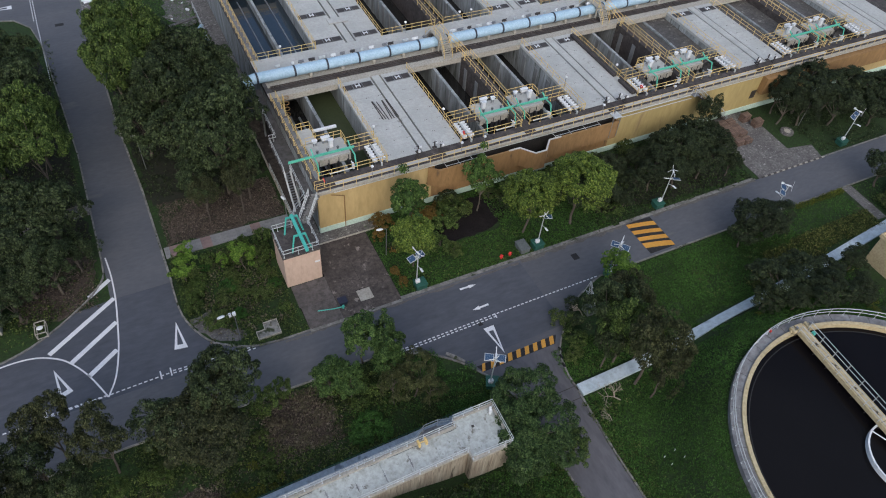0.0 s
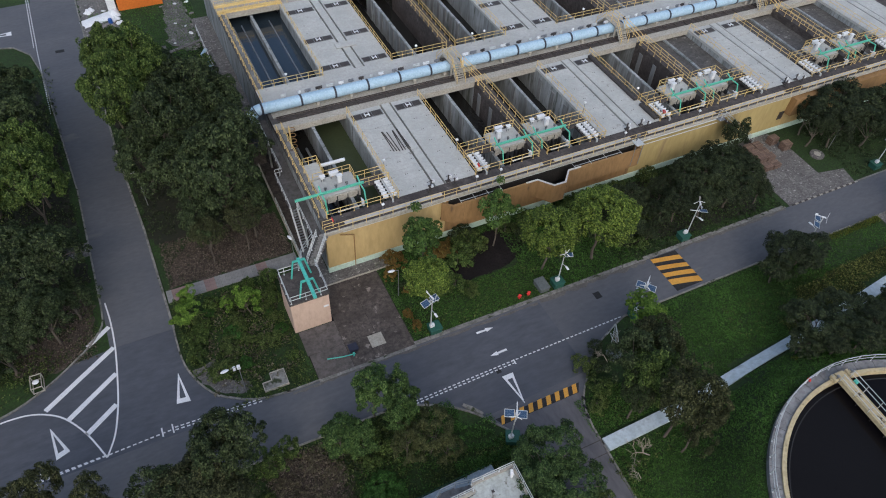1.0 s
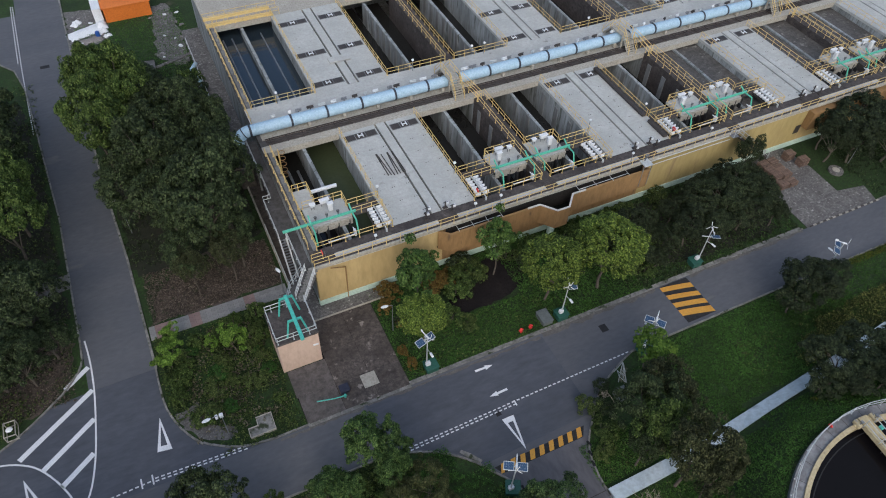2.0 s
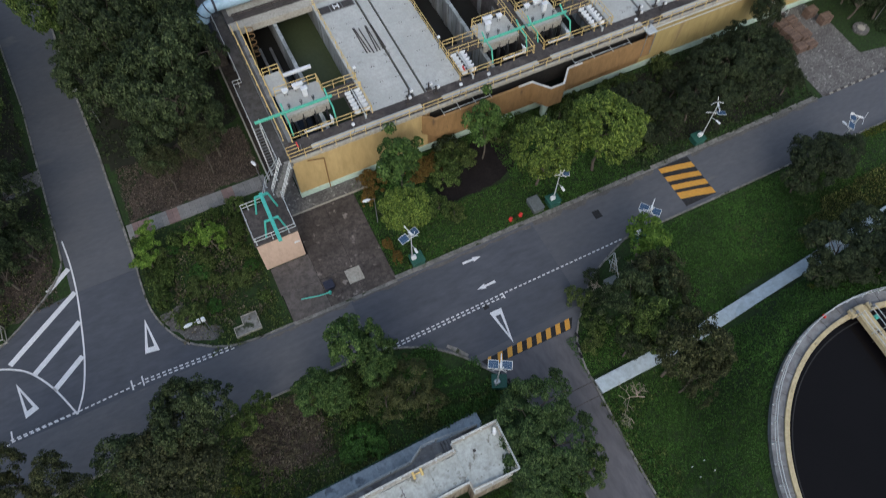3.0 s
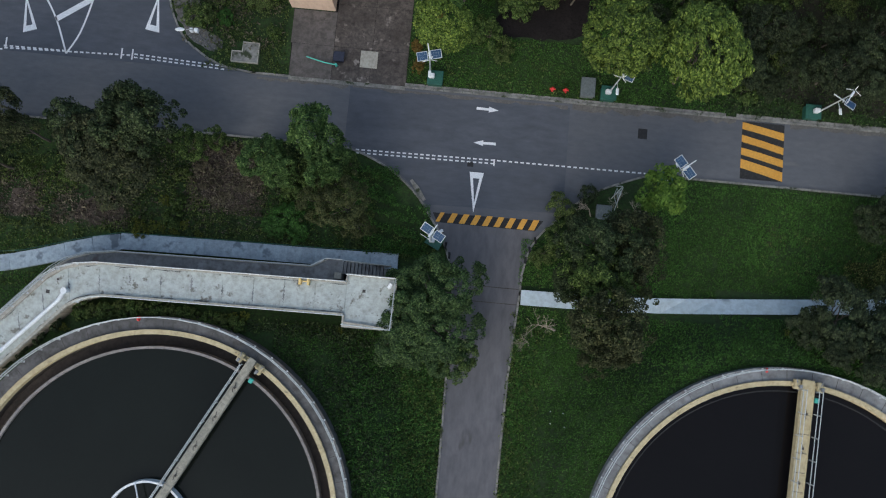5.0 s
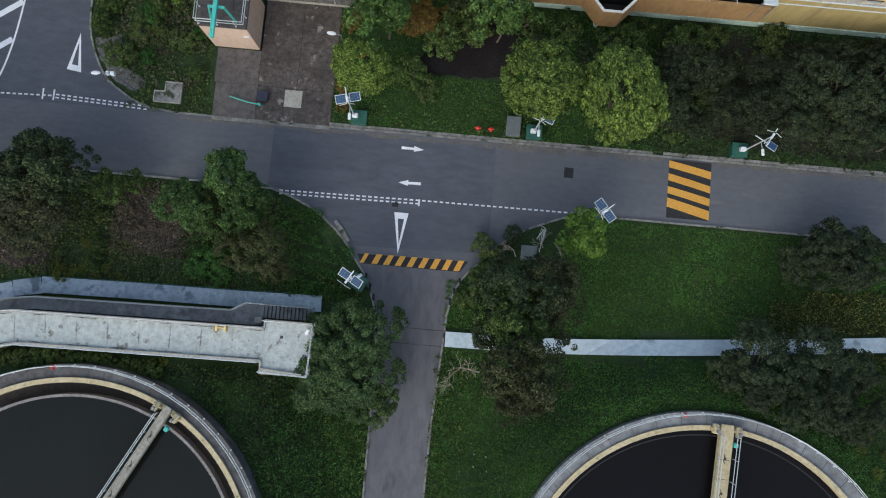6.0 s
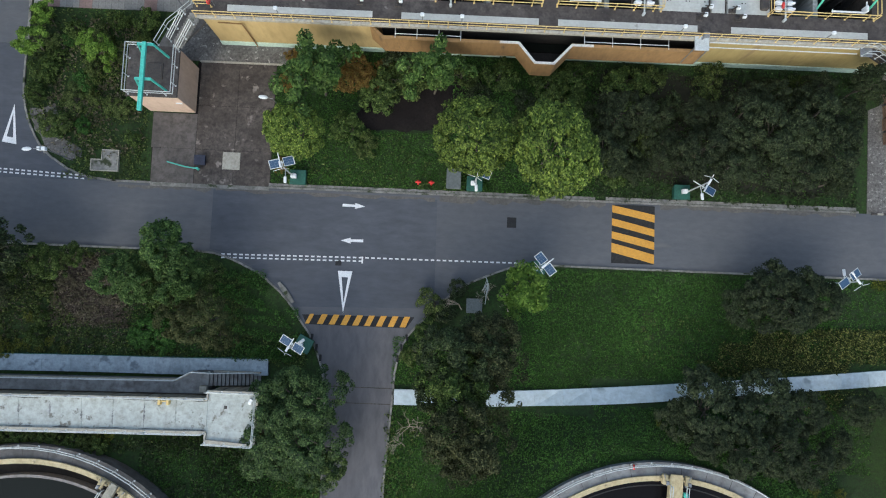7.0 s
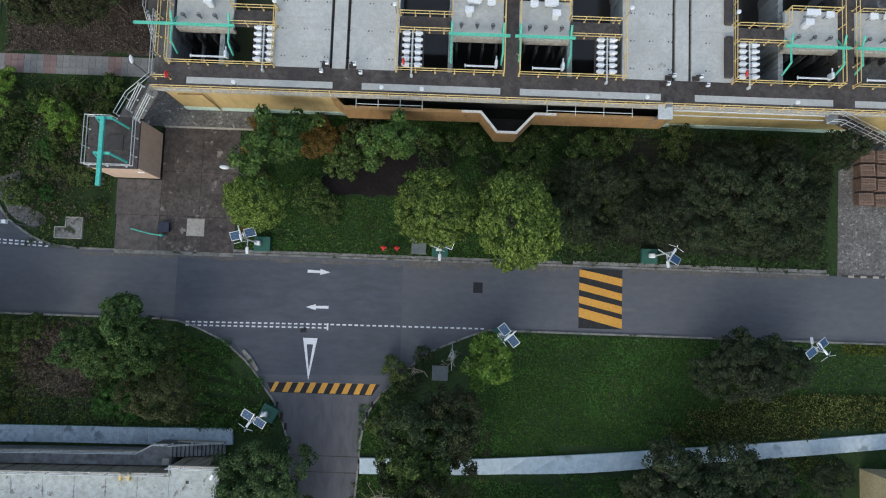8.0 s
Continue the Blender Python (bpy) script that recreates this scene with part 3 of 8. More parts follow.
# resurfaced stretch of the main road and the strip by the side road's mouth, laid 4 mm proud
road("road_patch", [(5.2, 45.75)] + [(x, y + 0.2) for x, y in west_flare[::-1] if x > 6.2 and y > 40.4][0:] + [(25.3, 41.2), (25.7, 41.6), (25.6, 51.1), (5.2, 51.2)], "asphalt_new", "newer dark asphalt patch in the road", 0.004)

road("road_neck", [(16.45, 33.99)] + [p for p in west_flare if 34.1 < p[1] < 39.3] + [(14.3, 39.3), (23.75, 39.3)] + [p for p in east_flare if 34.1 < p[1] < 39.2] + [(22.25, 33.99)], "asphalt_side", "brownish worn asphalt in the side road's mouth", 0.004)


def kerb(pts, side, label, w=0.17, h=0.13, step=0.9):
    """Kerb stones along a line, one by one, with narrow joints."""
    bm = bmesh.new()
    for p, d in along([(*q, 0) for q in pts], step):
        n = Vector((-d.y, d.x, 0)) * side
        a, b = p, p + d * (step - 0.02)
        v = [bm.verts.new((q + n * k + Vector((0, 0, z)))) for z in (-0.2, h) for q, k in ((a, 0), (b, 0), (b, w), (a, w))]
        for q in ((3, 2, 1, 0), (4, 5, 6, 7), (0, 1, 5, 4), (1, 2, 6, 5), (2, 3, 7, 6), (3, 0, 4, 7)):
            bm.faces.new([v[i] for i in q])
    bmesh.ops.recalc_face_normals(bm, faces=bm.faces)
    return tagged(part("kerb", bm, "kerb"), label, "kerb", kind="structure")


KL = "weathered grey concrete kerb stones along the road"
kerb([(-4.0, YN), (-0.6, YN)], 1, KL)
kerb([(10.2, YN), (64.0, YN)], 1, KL)
kerb([(77.5, YN), (160, YN)], 1, KL)
kerb([(-110, YS), (4.0, YS)] , -1, KL)
kerb(west_flare[::-1], -1, KL)
kerb(east_flare, 1, KL)
kerb([(33.5, YS), (160, YS)], -1, KL)
kerb(ne_flare, 1, KL)
kerb(nw_flare, -1, KL)
kerb([(-36, 59.4), (-110, 59.4)], -1, KL)
kerb([(XE, 64), (-13.2, 80), (-14.0, 95), (-14.4, 133), (-14.6, 200)], -1, KL, 0.24)
kerb([(XW, 70), (-19.4, 90), (-20.3, 105), (-21.2, 119), (-22.3, 124.5), (-24.5, 127.5), (-30, 129), (-70, 128.5)], 1, KL)
kerb([(16.65, -40), (16.65, 18), (16.55, 26), (16.4, 33)], 1, KL)
kerb([(21.7, -40), (21.7, 18), (21.85, 26), (22.25, 33)], -1, KL)


def verge_edge(pts, w, label):
    bm = bmesh.new()
    ribbon(bm, pts, w, -0.2, 0.06, 1)
    return tagged(part("concrete_margin", bm, "kerb"), label, "margin", kind="structure")


verge_edge([(40, YN + 0.22), (10.2, YN + 0.22)][::-1], 0.25, "stained concrete margin behind the kerb")
verge_edge([(64, YN + 0.22), (41, YN + 0.22)][::-1], 0.3, "stained concrete margin behind the kerb")

bm = bmesh.new()
prism(bm, [(11.55, 42.9), (12.0, 42.2), (12.9, 41.15), (13.15, 41.3), (12.4, 42.4), (11.75, 43.05)], -0.2, 0.16)
tagged(part("kerb_ramp", bm, "kerb"), "worn pale stone slab behind the kerb", "kerb", kind="structure")

# manhole covers and gullies
for x, y, w, d in ((32.45, 49.3, 0.85, 0.95), (-18.2, 124.0, 1.3, 0.8), (16.9, 44.95, 0.55, 0.45)):
    ob = thing("manhole_cover", "dark cast iron cover set in the asphalt", "manhole cover", at=(x, y, 0))
    bm = bmesh.new()
    box(bm, -w / 2, w / 2, -d / 2, d / 2, 0, 0.012, 0.005)
    part("cover_frame", bm, "iron", ob)
    bm = bmesh.new()
    for k in range(4):
        box(bm, -w / 2 + 0.08, w / 2 - 0.08, -d / 2 + 0.08 + k * (d - 0.16) / 4, -d / 2 + 0.05 + (k + 1) * (d - 0.16) / 4, 0.012, 0.02)
    part("cover_plate", bm, "iron", ob)

# ---------------- road markings ----------------
ZM = 0.012


def flat(name, poly, mat, label="", parent=None, z=ZM, cat="road marking"):
    bm = bmesh.new()
    prism(bm, poly, 0.0, z)
    ob = part(name, bm, mat, parent)
    return ob if parent else tagged(ob, label, cat, kind="structure")


def arrow(x, y, turn):
    c, s = math.cos(turn), math.sin(turn)
    pts = [(-1.0, -0.13), (0.15, -0.11), (0.15, -0.27), (1.05, 0.0), (0.15, 0.27), (0.15, 0.11), (-1.0, 0.13)]
    flat("arrow_marking", [(x + c * a - s * b, y + s * a + c * b) for a, b in pts], "paint", "white painted straight arrow on the lane")


arrow(18.0, 50.22, -0.02)
arrow(18.05, 47.03, math.pi + 0.02)


def give_way(p_tip, p_a, p_b):
    """Hollow triangle: a slim one with a broad base bar."""
    ob = thing("give_way_triangle", "white painted hollow give-way triangle", "road marking", "give way triangles", "structure")
    t, a, b = Vector(p_tip), Vector(p_a), Vector(p_b)
    ia, ib = a.lerp(b, 0.24).lerp(t, 0.15), b.lerp(a, 0.24).lerp(t, 0.15)
    it = t.lerp((a + b) / 2, 0.24)
    bm = bmesh.new()
    o = [bm.verts.new((p.x, p.y, ZM)) for p in (t, a, b)]
    i = [bm.verts.new((p.x, p.y, ZM)) for p in (it, ia, ib)]
    for k in range(3):
        j = (k + 1) % 3
        bm.faces.new((o[k], o[j], i[j], i[k]))
    bmesh.ops.recalc_face_normals(bm, faces=bm.faces)
    for f in bm.faces:
        if f.normal.z < 0:
            f.normal_flip()
    part("outline", bm, "paint", ob)


give_way((17.55, 40.5), (16.9, 44.25), (18.2, 44.25))
give_way((-13.5, 58.3), (-14.35, 54.75), (-13.0, 54.55))
give_way((-25.8, 57.05), (-25.55, 53.35), (-24.3, 53.8))
give_way((-29.5, 131.8), (-24.6, 132.6), (-24.6, 131.4))


def dashes(pts, label, length=0.32, gap=0.22, w=0.13, gapset=()):
    ob = thing("dashed_line", label, "road marking", "dashed lines", "structure")
    me = None
    for p, d in along([(*q, 0) for q in pts], length + gap):
        m = Matrix.Translation(p) @ Matrix.Rotation(math.atan2(d.y, d.x), 4, "Z")
        if me is None:
            bm = bmesh.new()
            box(bm, 0, length, -w / 2, w / 2, 0.0, ZM)
            me = bpy.data.meshes.new("dash")
            bm.to_mesh(me)
            bm.free()
            me.materials.append(M["paint"])
        shared("dash", me, m, ob)


DL = "short white dashes painted across the side road's mouth"
dashes([(6.3, 45.32), (19.0, 45.52)], DL)
dashes([(6.3, 45.02), (19.0, 45.2)], DL)
dashes([(19.3, 45.52), (32.8, 45.62)], DL)
flat("end_tick", [(18.98, 45.0), (19.12, 45.0), (19.12, 45.62), (18.98, 45.62)], "paint", "white tick at the end of the give-way line")
dashes([(-6.6, 51.66), (-15.2, 52.0)], DL)
dashes([(-6.6, 51.95), (-15.2, 52.3)], DL)
dashes([(-15.4, 52.15), (-26.9, 51.75)], DL)
dashes([(-21.4, 52.0), (-27.0, 51.95)], DL)
dashes([(-27.2, 51.6), (-40.0, 51.5)], DL)
for x in (-15.2, -16.2, -26.95):
    flat("end_tick", [(x - 0.07, 51.75), (x + 0.07, 51.75), (x + 0.07, 52.75), (x - 0.07, 52.75)], "paint", "white tick at the end of the give-way line")
dashes([(-21.0, 108), (-21.35, 124), (-21.5, 144)], DL)
dashes([(-21.75, 126.5), (-21.8, 144)], DL)


def stripe(pts, w, label, mat="paint"):
    bm = bmesh.new()
    ribbon(bm, pts, w, 0.0, ZM)
    tagged(part("painted_line", bm, mat), label, "road marking", kind="structure")


stripe(curve_line([(-18.95, 70.5), (-18.75, 67.5), (-18.8, 64.0), (-19.1, 60.6), (-19.55, 57.0), (-20.3, 53.8), (-21.3, 51.75)], 4), 0.16, "white solid line round the hatched island")
stripe(curve_line([(-31.2, 59.3), (-29.4, 59.45), (-27.6, 59.3), (-26.0, 58.7), (-24.4, 57.5), (-22.7, 55.0), (-21.3, 51.75)], 4), 0.16, "white solid line round the hatched island")
for a, b in (((-21.4, 65.2), (-19.0, 67.0)), ((-26.0, 59.1), (-18.95, 64.1)), ((-24.1, 57.2), (-19.2, 60.75)), ((-22.7, 54.9), (-19.7, 57.1))):
    a, b = Vector(a), Vector(b)
    n = Vector((-(b - a).y, (b - a).x)).normalized() * 0.26
    flat("hatch_stripe", [tuple(a - n), tuple(b - n), tuple(b + n), tuple(a + n)], "paint", "broad white hatching stripe on the asphalt")

# road hump with yellow stripes, and the yellow bars across the side road
bm = bmesh.new()
prof = [(41.6, 0.0), (42.4, 0.05), (43.55, 0.075), (44.7, 0.05), (45.5, 0.0)]
lo = [[bm.verts.new((x, y, z + 0.006)) for x, z in prof] for y in (46.0, 51.35)]
for k in range(4):
    bm.faces.new((lo[0][k], lo[0][k + 1], lo[1][k + 1], lo[1][k]))
for y in (0, 1):
    bm.faces.new(lo[y] if y else lo[y][::-1])
hump = tagged(part("speed_hump", bm, "asphalt_hump"), "dark asphalt speed hump with slanting yellow stripes", "speed hump")


def hump_z(x):
    for (a, za), (b, zb) in zip(prof, prof[1:]):
        if a <= x <= b:
            return za + (zb - za) * (x - a) / (b - a)
    return 0.0


for yl0, yl1, yr0, yr1 in ((50.65, 51.3, 49.85, 50.55), (49.45, 50.1, 48.55, 49.2), (48.25, 48.9, 47.35, 48.05), (47.0, 47.85, 46.05, 46.9)):
    bm = bmesh.new()
    cols = []
    for x, _ in prof:
        t = (x - 41.6) / 3.9
        cols.append([bm.verts.new((x, yl0 + (yr0 - yl0) * t, hump_z(x) + 0.016)), bm.verts.new((x, yl1 + (yr1 - yl1) * t, hump_z(x) + 0.016))])
    for a, b in zip(cols, cols[1:]):
        bm.faces.new((a[0], b[0], b[1], a[1]))
    part("stripe", bm, "paint_y", hump)
rum = thing("yellow_bar_marking", "row of slanting yellow bars across the side road", "road marking", kind="structure")
flat("dark_bar", [(14.35, 39.35), (23.3, 39.35), (24.0, 40.35), (13.9, 40.2)], "asphalt_hump", parent=rum, z=0.008)
for k in range(9):
    x = 14.2 + k * 1.06
    w = 0.36 if k == 0 else 0.52
    flat("bar", [(x, 39.4), (x + w, 39.4), (x + w + 0.42, 40.28 + k * 0.012), (x + 0.42, 40.28 + k * 0.012)], "paint_y", parent=rum, z=0.014)

# dust swept against the northern kerb
def dust(x0, x1, y, w, seed):
    rng = random.Random(seed)
    n = int((x1 - x0) / 0.6)
    bm = bmesh.new()
    hi = [bm.verts.new((x0 + (x1 - x0) * k / n, y, 0.006)) for k in range(n + 1)]
    lo = [bm.verts.new((x0 + (x1 - x0) * k / n, y - w * rng.uniform(0.25, 1.0), 0.006)) for k in range(n + 1)]
    for k in range(n):
        bm.faces.new((lo[k], lo[k + 1], hi[k + 1], hi[k]))
    tagged(part("road_dust", bm, "sand"), "pale dust washed against the kerb", "dust", kind="structure")


dust(5.4, 25.4, 51.27, 0.4, 4)
dust(25.8, 41.0, 51.49, 0.7, 5)
dust(46.0, 64.0, 51.49, 0.5, 6)
dust(-3.5, 5.0, 51.27, 0.5, 7)

# ---------------- pavements and drains ----------------
bm = bmesh.new()
prism(bm, [(-0.6, 51.62), (10.25, 51.62), (10.25, 62.97), (3.0, 62.97), (3.0, 58.1), (-0.8, 58.1)], -0.2, 0.0)
apron = tagged(part("apron_pavement", bm, "soil"), "stained dark concrete apron beside the hut", "pavement", kind="structure")
for k, (x0, x1, y0, y1) in enumerate(((-0.6, 3.28, 51.63, 54.8), (-0.75, 3.28, 54.83, 58.08), (3.31, 6.85, 51.63, 54.8), (3.31, 6.85, 54.83, 58.9), (3.31, 6.85, 58.93, 62.96), (6.88, 10.25, 51.63, 54.8), (6.88, 10.25, 54.83, 58.9), (6.88, 10.25, 58.93, 62.96))):
    bm = bmesh.new()
    box(bm, x0, x1, y0, y1, -0.1, 0.03 + 0.003 * (k % 3))
    part("slab_panel", bm, "apron_l" if k in (0, 1) else "apron", apron)
bm = bmesh.new()
box(bm, 1.3, 12.0, 63.1, 64.72, -0.2, 0.07)
box(bm, 1.3, 5.1, 64.72, 68.0, -0.2, 0.074)
tagged(part("wall_footing", bm, "yard"), "pale dusty concrete strip under the wall", "pavement", kind="structure")
bm = bmesh.new()
box(bm, 3.2, 12.0, 62.98, 63.14, -0.1, 0.12, 0.01)
tagged(part("footing_edge", bm, "coping"), "thin pale concrete edge of the strip", "kerb", kind="structure")
bm = bmesh.new()
box(bm, -0.6, 10.25, 51.28, 51.62, -0.2, 0.05)
tagged(part("apron_threshold", bm, "kerb"), "worn concrete threshold of the apron", "kerb", kind="structure")
ob = thing("access_cover", "pale square concrete access cover", "cover", at=(6.65, 53.85, 0.03))
bm = bmesh.new()
box(bm, -0.8, 0.8, -0.8, 0.8, 0, 0.06, 0.02)
part("cover_slab", bm, "coping", ob)
bm = bmesh.new()
prism(bm, [(65.0, 51.5), (77.3, 51.5), (78.0, 54.3), (73.8, 55.0), (74.0, 60.2), (73.2, 64.6), (66.6, 64.6), (66.3, 61.7), (65.2, 61.2)], -0.2, 0.03)
tagged(part("yard_pavement", bm, "yard"), "worn grey concrete storage yard", "pavement", kind="structure")
# kerb of the yard, black and white blocks
kb = thing("yard_kerb", "black and white painted kerb blocks", "kerb", kind="structure")
for k in range(22):
    bm = bmesh.new()
    x = 65.4 + k * 0.56
    box(bm, x, x + 0.53, 51.42, 51.62, -0.1, 0.12, 0.02)
    part("kerb_block", bm, "coping" if k % 2 else "steel_d", kb)

fk = thing("flare_kerb", "black rubber kerb blocks at the side road's mouth", "kerb", kind="structure")
for x, y, a in ((15.75, 36.4, 1.25), (15.35, 37.3, 1.15), (14.9, 38.2, 1.1), (22.65, 36.6, -1.3), (22.95, 37.6, -1.2), (23.4, 38.5, -1.1)):
    bm = bmesh.new()
    box(bm, -0.3, 0.3, -0.1, 0.1, 0, 0.16, 0.02)
    part("kerb_block", bm, "iron", fk).matrix_basis = Matrix.Translation((x, y, 0)) @ Matrix.Rotation(math.pi / 2 + a - 1.25 if a > 0 else math.pi / 2 + a + 1.3, 4, "Z")

# footpath of grey and reddish slabs
fp = thing("footpath", "grey paved footpath with reddish bands", "footpath", kind="structure")
slab_me = {}
for c in ("footpath", "footpath_r"):
    bm = bmesh.new()
    box(bm, 0.01, 0.6, 0.01, 0.6, -0.1, 0.06, 0.012)
    me = bpy.data.meshes.new("paving_slab")
    bm.to_mesh(me)
    bm.free()
    me.materials.append(M[c])
    slab_me[c] = me
for i in range(25):
    for j in range(3):
        x = -12.6 + i * 0.6
        red = (-12.3 < x < -10.6) or (-8.4 < x < -7.3) or (-2.6 < x < -1.5)
        shared("paving_slab", slab_me["footpath_r" if red else "footpath"], Matrix.Translation((x, 67.65 + j * 0.6, 0)), fp)


def drain(pts, w, label, z=0.3, mat="drain"):
    """A drain covered with concrete slabs, one slab each 1.2 m."""
    ob = thing("covered_drain", label, "drain", kind="structure")
    for a, d in along([(*q, 0) for q in resample(pts, 1.25)], 2.5):
        bm = bmesh.new()
        n = Vector((-d.y, d.x, 0)) * (w / 2)
        b = a + d * 2.49
        dz = random.uniform(-0.012, 0.012)
        v = [bm.verts.new((q + Vector((0, 0, zz + max(0.0, ground_z(q.x, q.y)))))) for zz in (-0.4, z + dz) for q in (a - n, b - n, b + n, a + n)]
        for q in ((3, 2, 1, 0), (4, 5, 6, 7), (0, 1, 5, 4), (1, 2, 6, 5), (2, 3, 7, 6), (3, 0, 4, 7)):
            bm.faces.new([v[i] for i in q])
        part("cover_slab", bm, mat, ob)
    return ob


drain(curve_line([(22.5, 33.25), (32.5, 33.5), (45.5, 34.55), (58.0, 35.75), (68.7, 36.95), (80, 38.3), (95, 40.5)], 6), 1.35, "pale bluish concrete covered drain through the grass")
drain(curve_line([(11.2, 35.4), (4.2, 35.2), (-4, 35.1), (-9.0, 35.0), (-13.6, 34.85), (-16.8, 34.1), (-22.0, 32.5), (-27.0, 31.4), (-33, 30.8), (-45, 30.0)], 6), 1.45, "weathered bluish concrete covered drain beside the channel", mat="drain_d")
bm = bmesh.new()
box(bm, 16.45, 22.25, 32.6, 33.9, -0.1, 0.006)
tagged(part("road_crossing", bm, "asphalt_side"), "covered drain crossing in the side road", "drain", kind="structure")
for y in (32.5, 33.9):
    bm = bmesh.new()
    box(bm, 16.45, 22.25, y, y + 0.08, -0.1, 0.012)
    tagged(part("crossing_joint", bm, "concrete_d"), "thin dark joint across the side road", "joint", kind="structure")

handrail([(10.5, 36.2, 0), (4.2, 36.0, 0), (-9.0, 35.8, 0), (-13.8, 35.65, 0), (-17.0, 34.9, 0), (-22.2, 33.3, 0), (-33, 31.6, 0)], "green_box", "low green rope line beside the drain", height=0.45, step=2.6, rails=(1.0,), r=0.03)

# bare soil, leaf litter
def bed(name, pts, mat, label, z=-0.015):
    bm = bmesh.new()
    rng = random.Random(len(label) + int(pts[0][0] * 10))
    ring_pts = resample(pts + [pts[0]], 0.8)[:-1]
    vs = [bm.verts.new((x + rng.uniform(-.35, .35), y + rng.uniform(-.35, .35), z)) for x, y in ring_pts]
    bm.faces.new(vs)
    bmesh.ops.recalc_face_normals(bm, faces=bm.faces)
    if next(iter(bm.faces)).normal.z < 0:
        bmesh.ops.reverse_faces(bm, faces=bm.faces)
    tagged(part(name, bm, mat), label, "soil", kind="structure")


bed("soil_patch", [(16.8, 57.6), (20, 57.2), (23.5, 57.4), (27.2, 58.4), (29.4, 60.4), (29.0, 63.2), (26, 64.0), (23.8, 63.2), (22.5, 60.4), (18.2, 59.6)], "soil", "wet black bare soil between the shrubs")
bed("leaf_litter", [(-12.3, 69.7), (2.2, 69.7), (2.2, 77), (-5, 78), (-10.5, 74.5)], "litter", "brown fallen leaves under the trees")
bed("leaf_litter", [(-24.5, 63.0), (-20.4, 66.5), (-20.0, 71), (-24, 74), (-29, 70), (-28, 64)], "litter", "brown fallen leaves under the trees")
bed("leaf_litter", [(-8.2, 40.5), (-6.0, 38.6), (-2.6, 38.8), (-1.4, 42), (-3, 44.6), (-6.8, 45.2)], "litter", "dry brown leaves on the slope")
bed("leaf_litter", [(-18.6, 36.9), (-17, 36.3), (-14.8, 36.5), (-13.6, 37.5), (-14.8, 38.7), (-16.6, 39.0), (-18.3, 38.2)], "litter", "dry brown leaves on the slope", -0.011)
bed("leaf_litter", [(-24.8, 37.3), (-23.4, 36.4), (-21.7, 36.7), (-21.0, 37.8), (-22.0, 39.0), (-23.9, 39.2)], "litter", "dry brown leaves on the slope")
# darker ground sheets beneath the tree groups
bed("leaf_mould", [(-12.6, 77), (-4, 77.5), (2.0, 78), (2.2, 104), (-4, 112), (-13.4, 108), (-12.8, 92)], "dark_bed", "dark leaf mould under the trees")
bed("leaf_mould", [(-20.2, 74), (-20.6, 96), (-22.0, 116), (-36, 118), (-36, 75), (-27, 74.5)], "dark_bed", "dark leaf mould under the trees")
bed("leaf_mould", [(39, 54.5), (50, 53.2), (61, 52.6), (62.6, 58), (61.8, 63.6), (40, 63.8)], "dark_bed", "dark leaf mould under the trees")
bed("bare_ground", [(-2.5, 121), (0, 117), (2.3, 117), (2.3, 136), (-0.5, 136), (-1.5, 128)], "yard", "bare stony ground beside the wall")
bed("bare_ground", [(-14.0, 126.5), (-8.2, 128), (-7.8, 132.5), (-8.5, 138), (-14.2, 139)], "yard", "bare grey ground with scattered rubble")

# ---------------- basin block ----------------
ZD = 7.0                       # deck level
WS, WW = 64.8, 5.2             # faces of the south and west walls
BAS = [(6.2, 14.6), (24.9, 33.5), (35.0, 43.4), (52.6, 61.2), (62.6, 71.2), (80.3, 88.9), (90.3, 98.9)]
S0, S1 = 66.7, 83.7            # southern basins
N0, N1 = 92.9, 113.3           # northern basins
XEND, YEND = 112.0, 126.0

blk = thing("basin_block", "long concrete block of open treatment basins with a yellow wall", "treatment basins", kind="structure")


def slab(name, x0, x1, y0, y1, z0, z1, mat, label="", bev=0.0, parent=blk):
    bm = bmesh.new()
    box(bm, x0, x1, y0, y1, z0, z1, bev)
    return part(name, bm, mat, parent, label)


# outer walls
slab("wall_south", WW, 20.0, WS, WS + 0.5, 0.85, 6.55, "wall_y")
slab("plinth", WW - 0.06, 20.0, WS - 0.08, WS + 0.5, -0.2, 0.85, "band", "mint green painted base band")
slab("wall_south", 20.0, 47.6, WS, WS + 0.5, 0.85, 6.55, "wall_o")
slab("plinth", 20.0, 47.6, WS - 0.08, WS + 0.5, -0.2, 0.85, "band")
slab("wall_south", 47.6, 75.0, WS, WS + 0.5, 0.85, 6.55, "wall_ochre", "weathered ochre painted wall")
slab("plinth", 47.6, 75.0, WS - 0.08, WS + 0.5, -0.2, 0.85, "band")
slab("wall_south", 75.0, XEND, WS, WS + 0.5, 0.85, 6.55, "wall_y")
slab("plinth", 75.0, XEND, WS - 0.08, WS + 0.5, -0.2, 0.85, "band")
slab("wall_west", WW, WW + 0.5, WS + 0.5, YEND, -0.2, 6.55, "concrete_w")
slab("wall_east", XEND - 0.5, XEND, WS + 0.5, YEND, -0.2, 6.55, "concrete_w")
slab("wall_north", WW, XEND, YEND, YEND + 0.5, -0.2, 6.55, "concrete_w")
slab("coping", WW - 0.25, XEND, 64.38, 64.6, 6.55, ZD + 0.03, "coping", "pale concrete edge beam", 0.03)
slab("walkway", WW - 0.1, XEND, 64.6, 65.0, 6.5, ZD, "concrete_d")
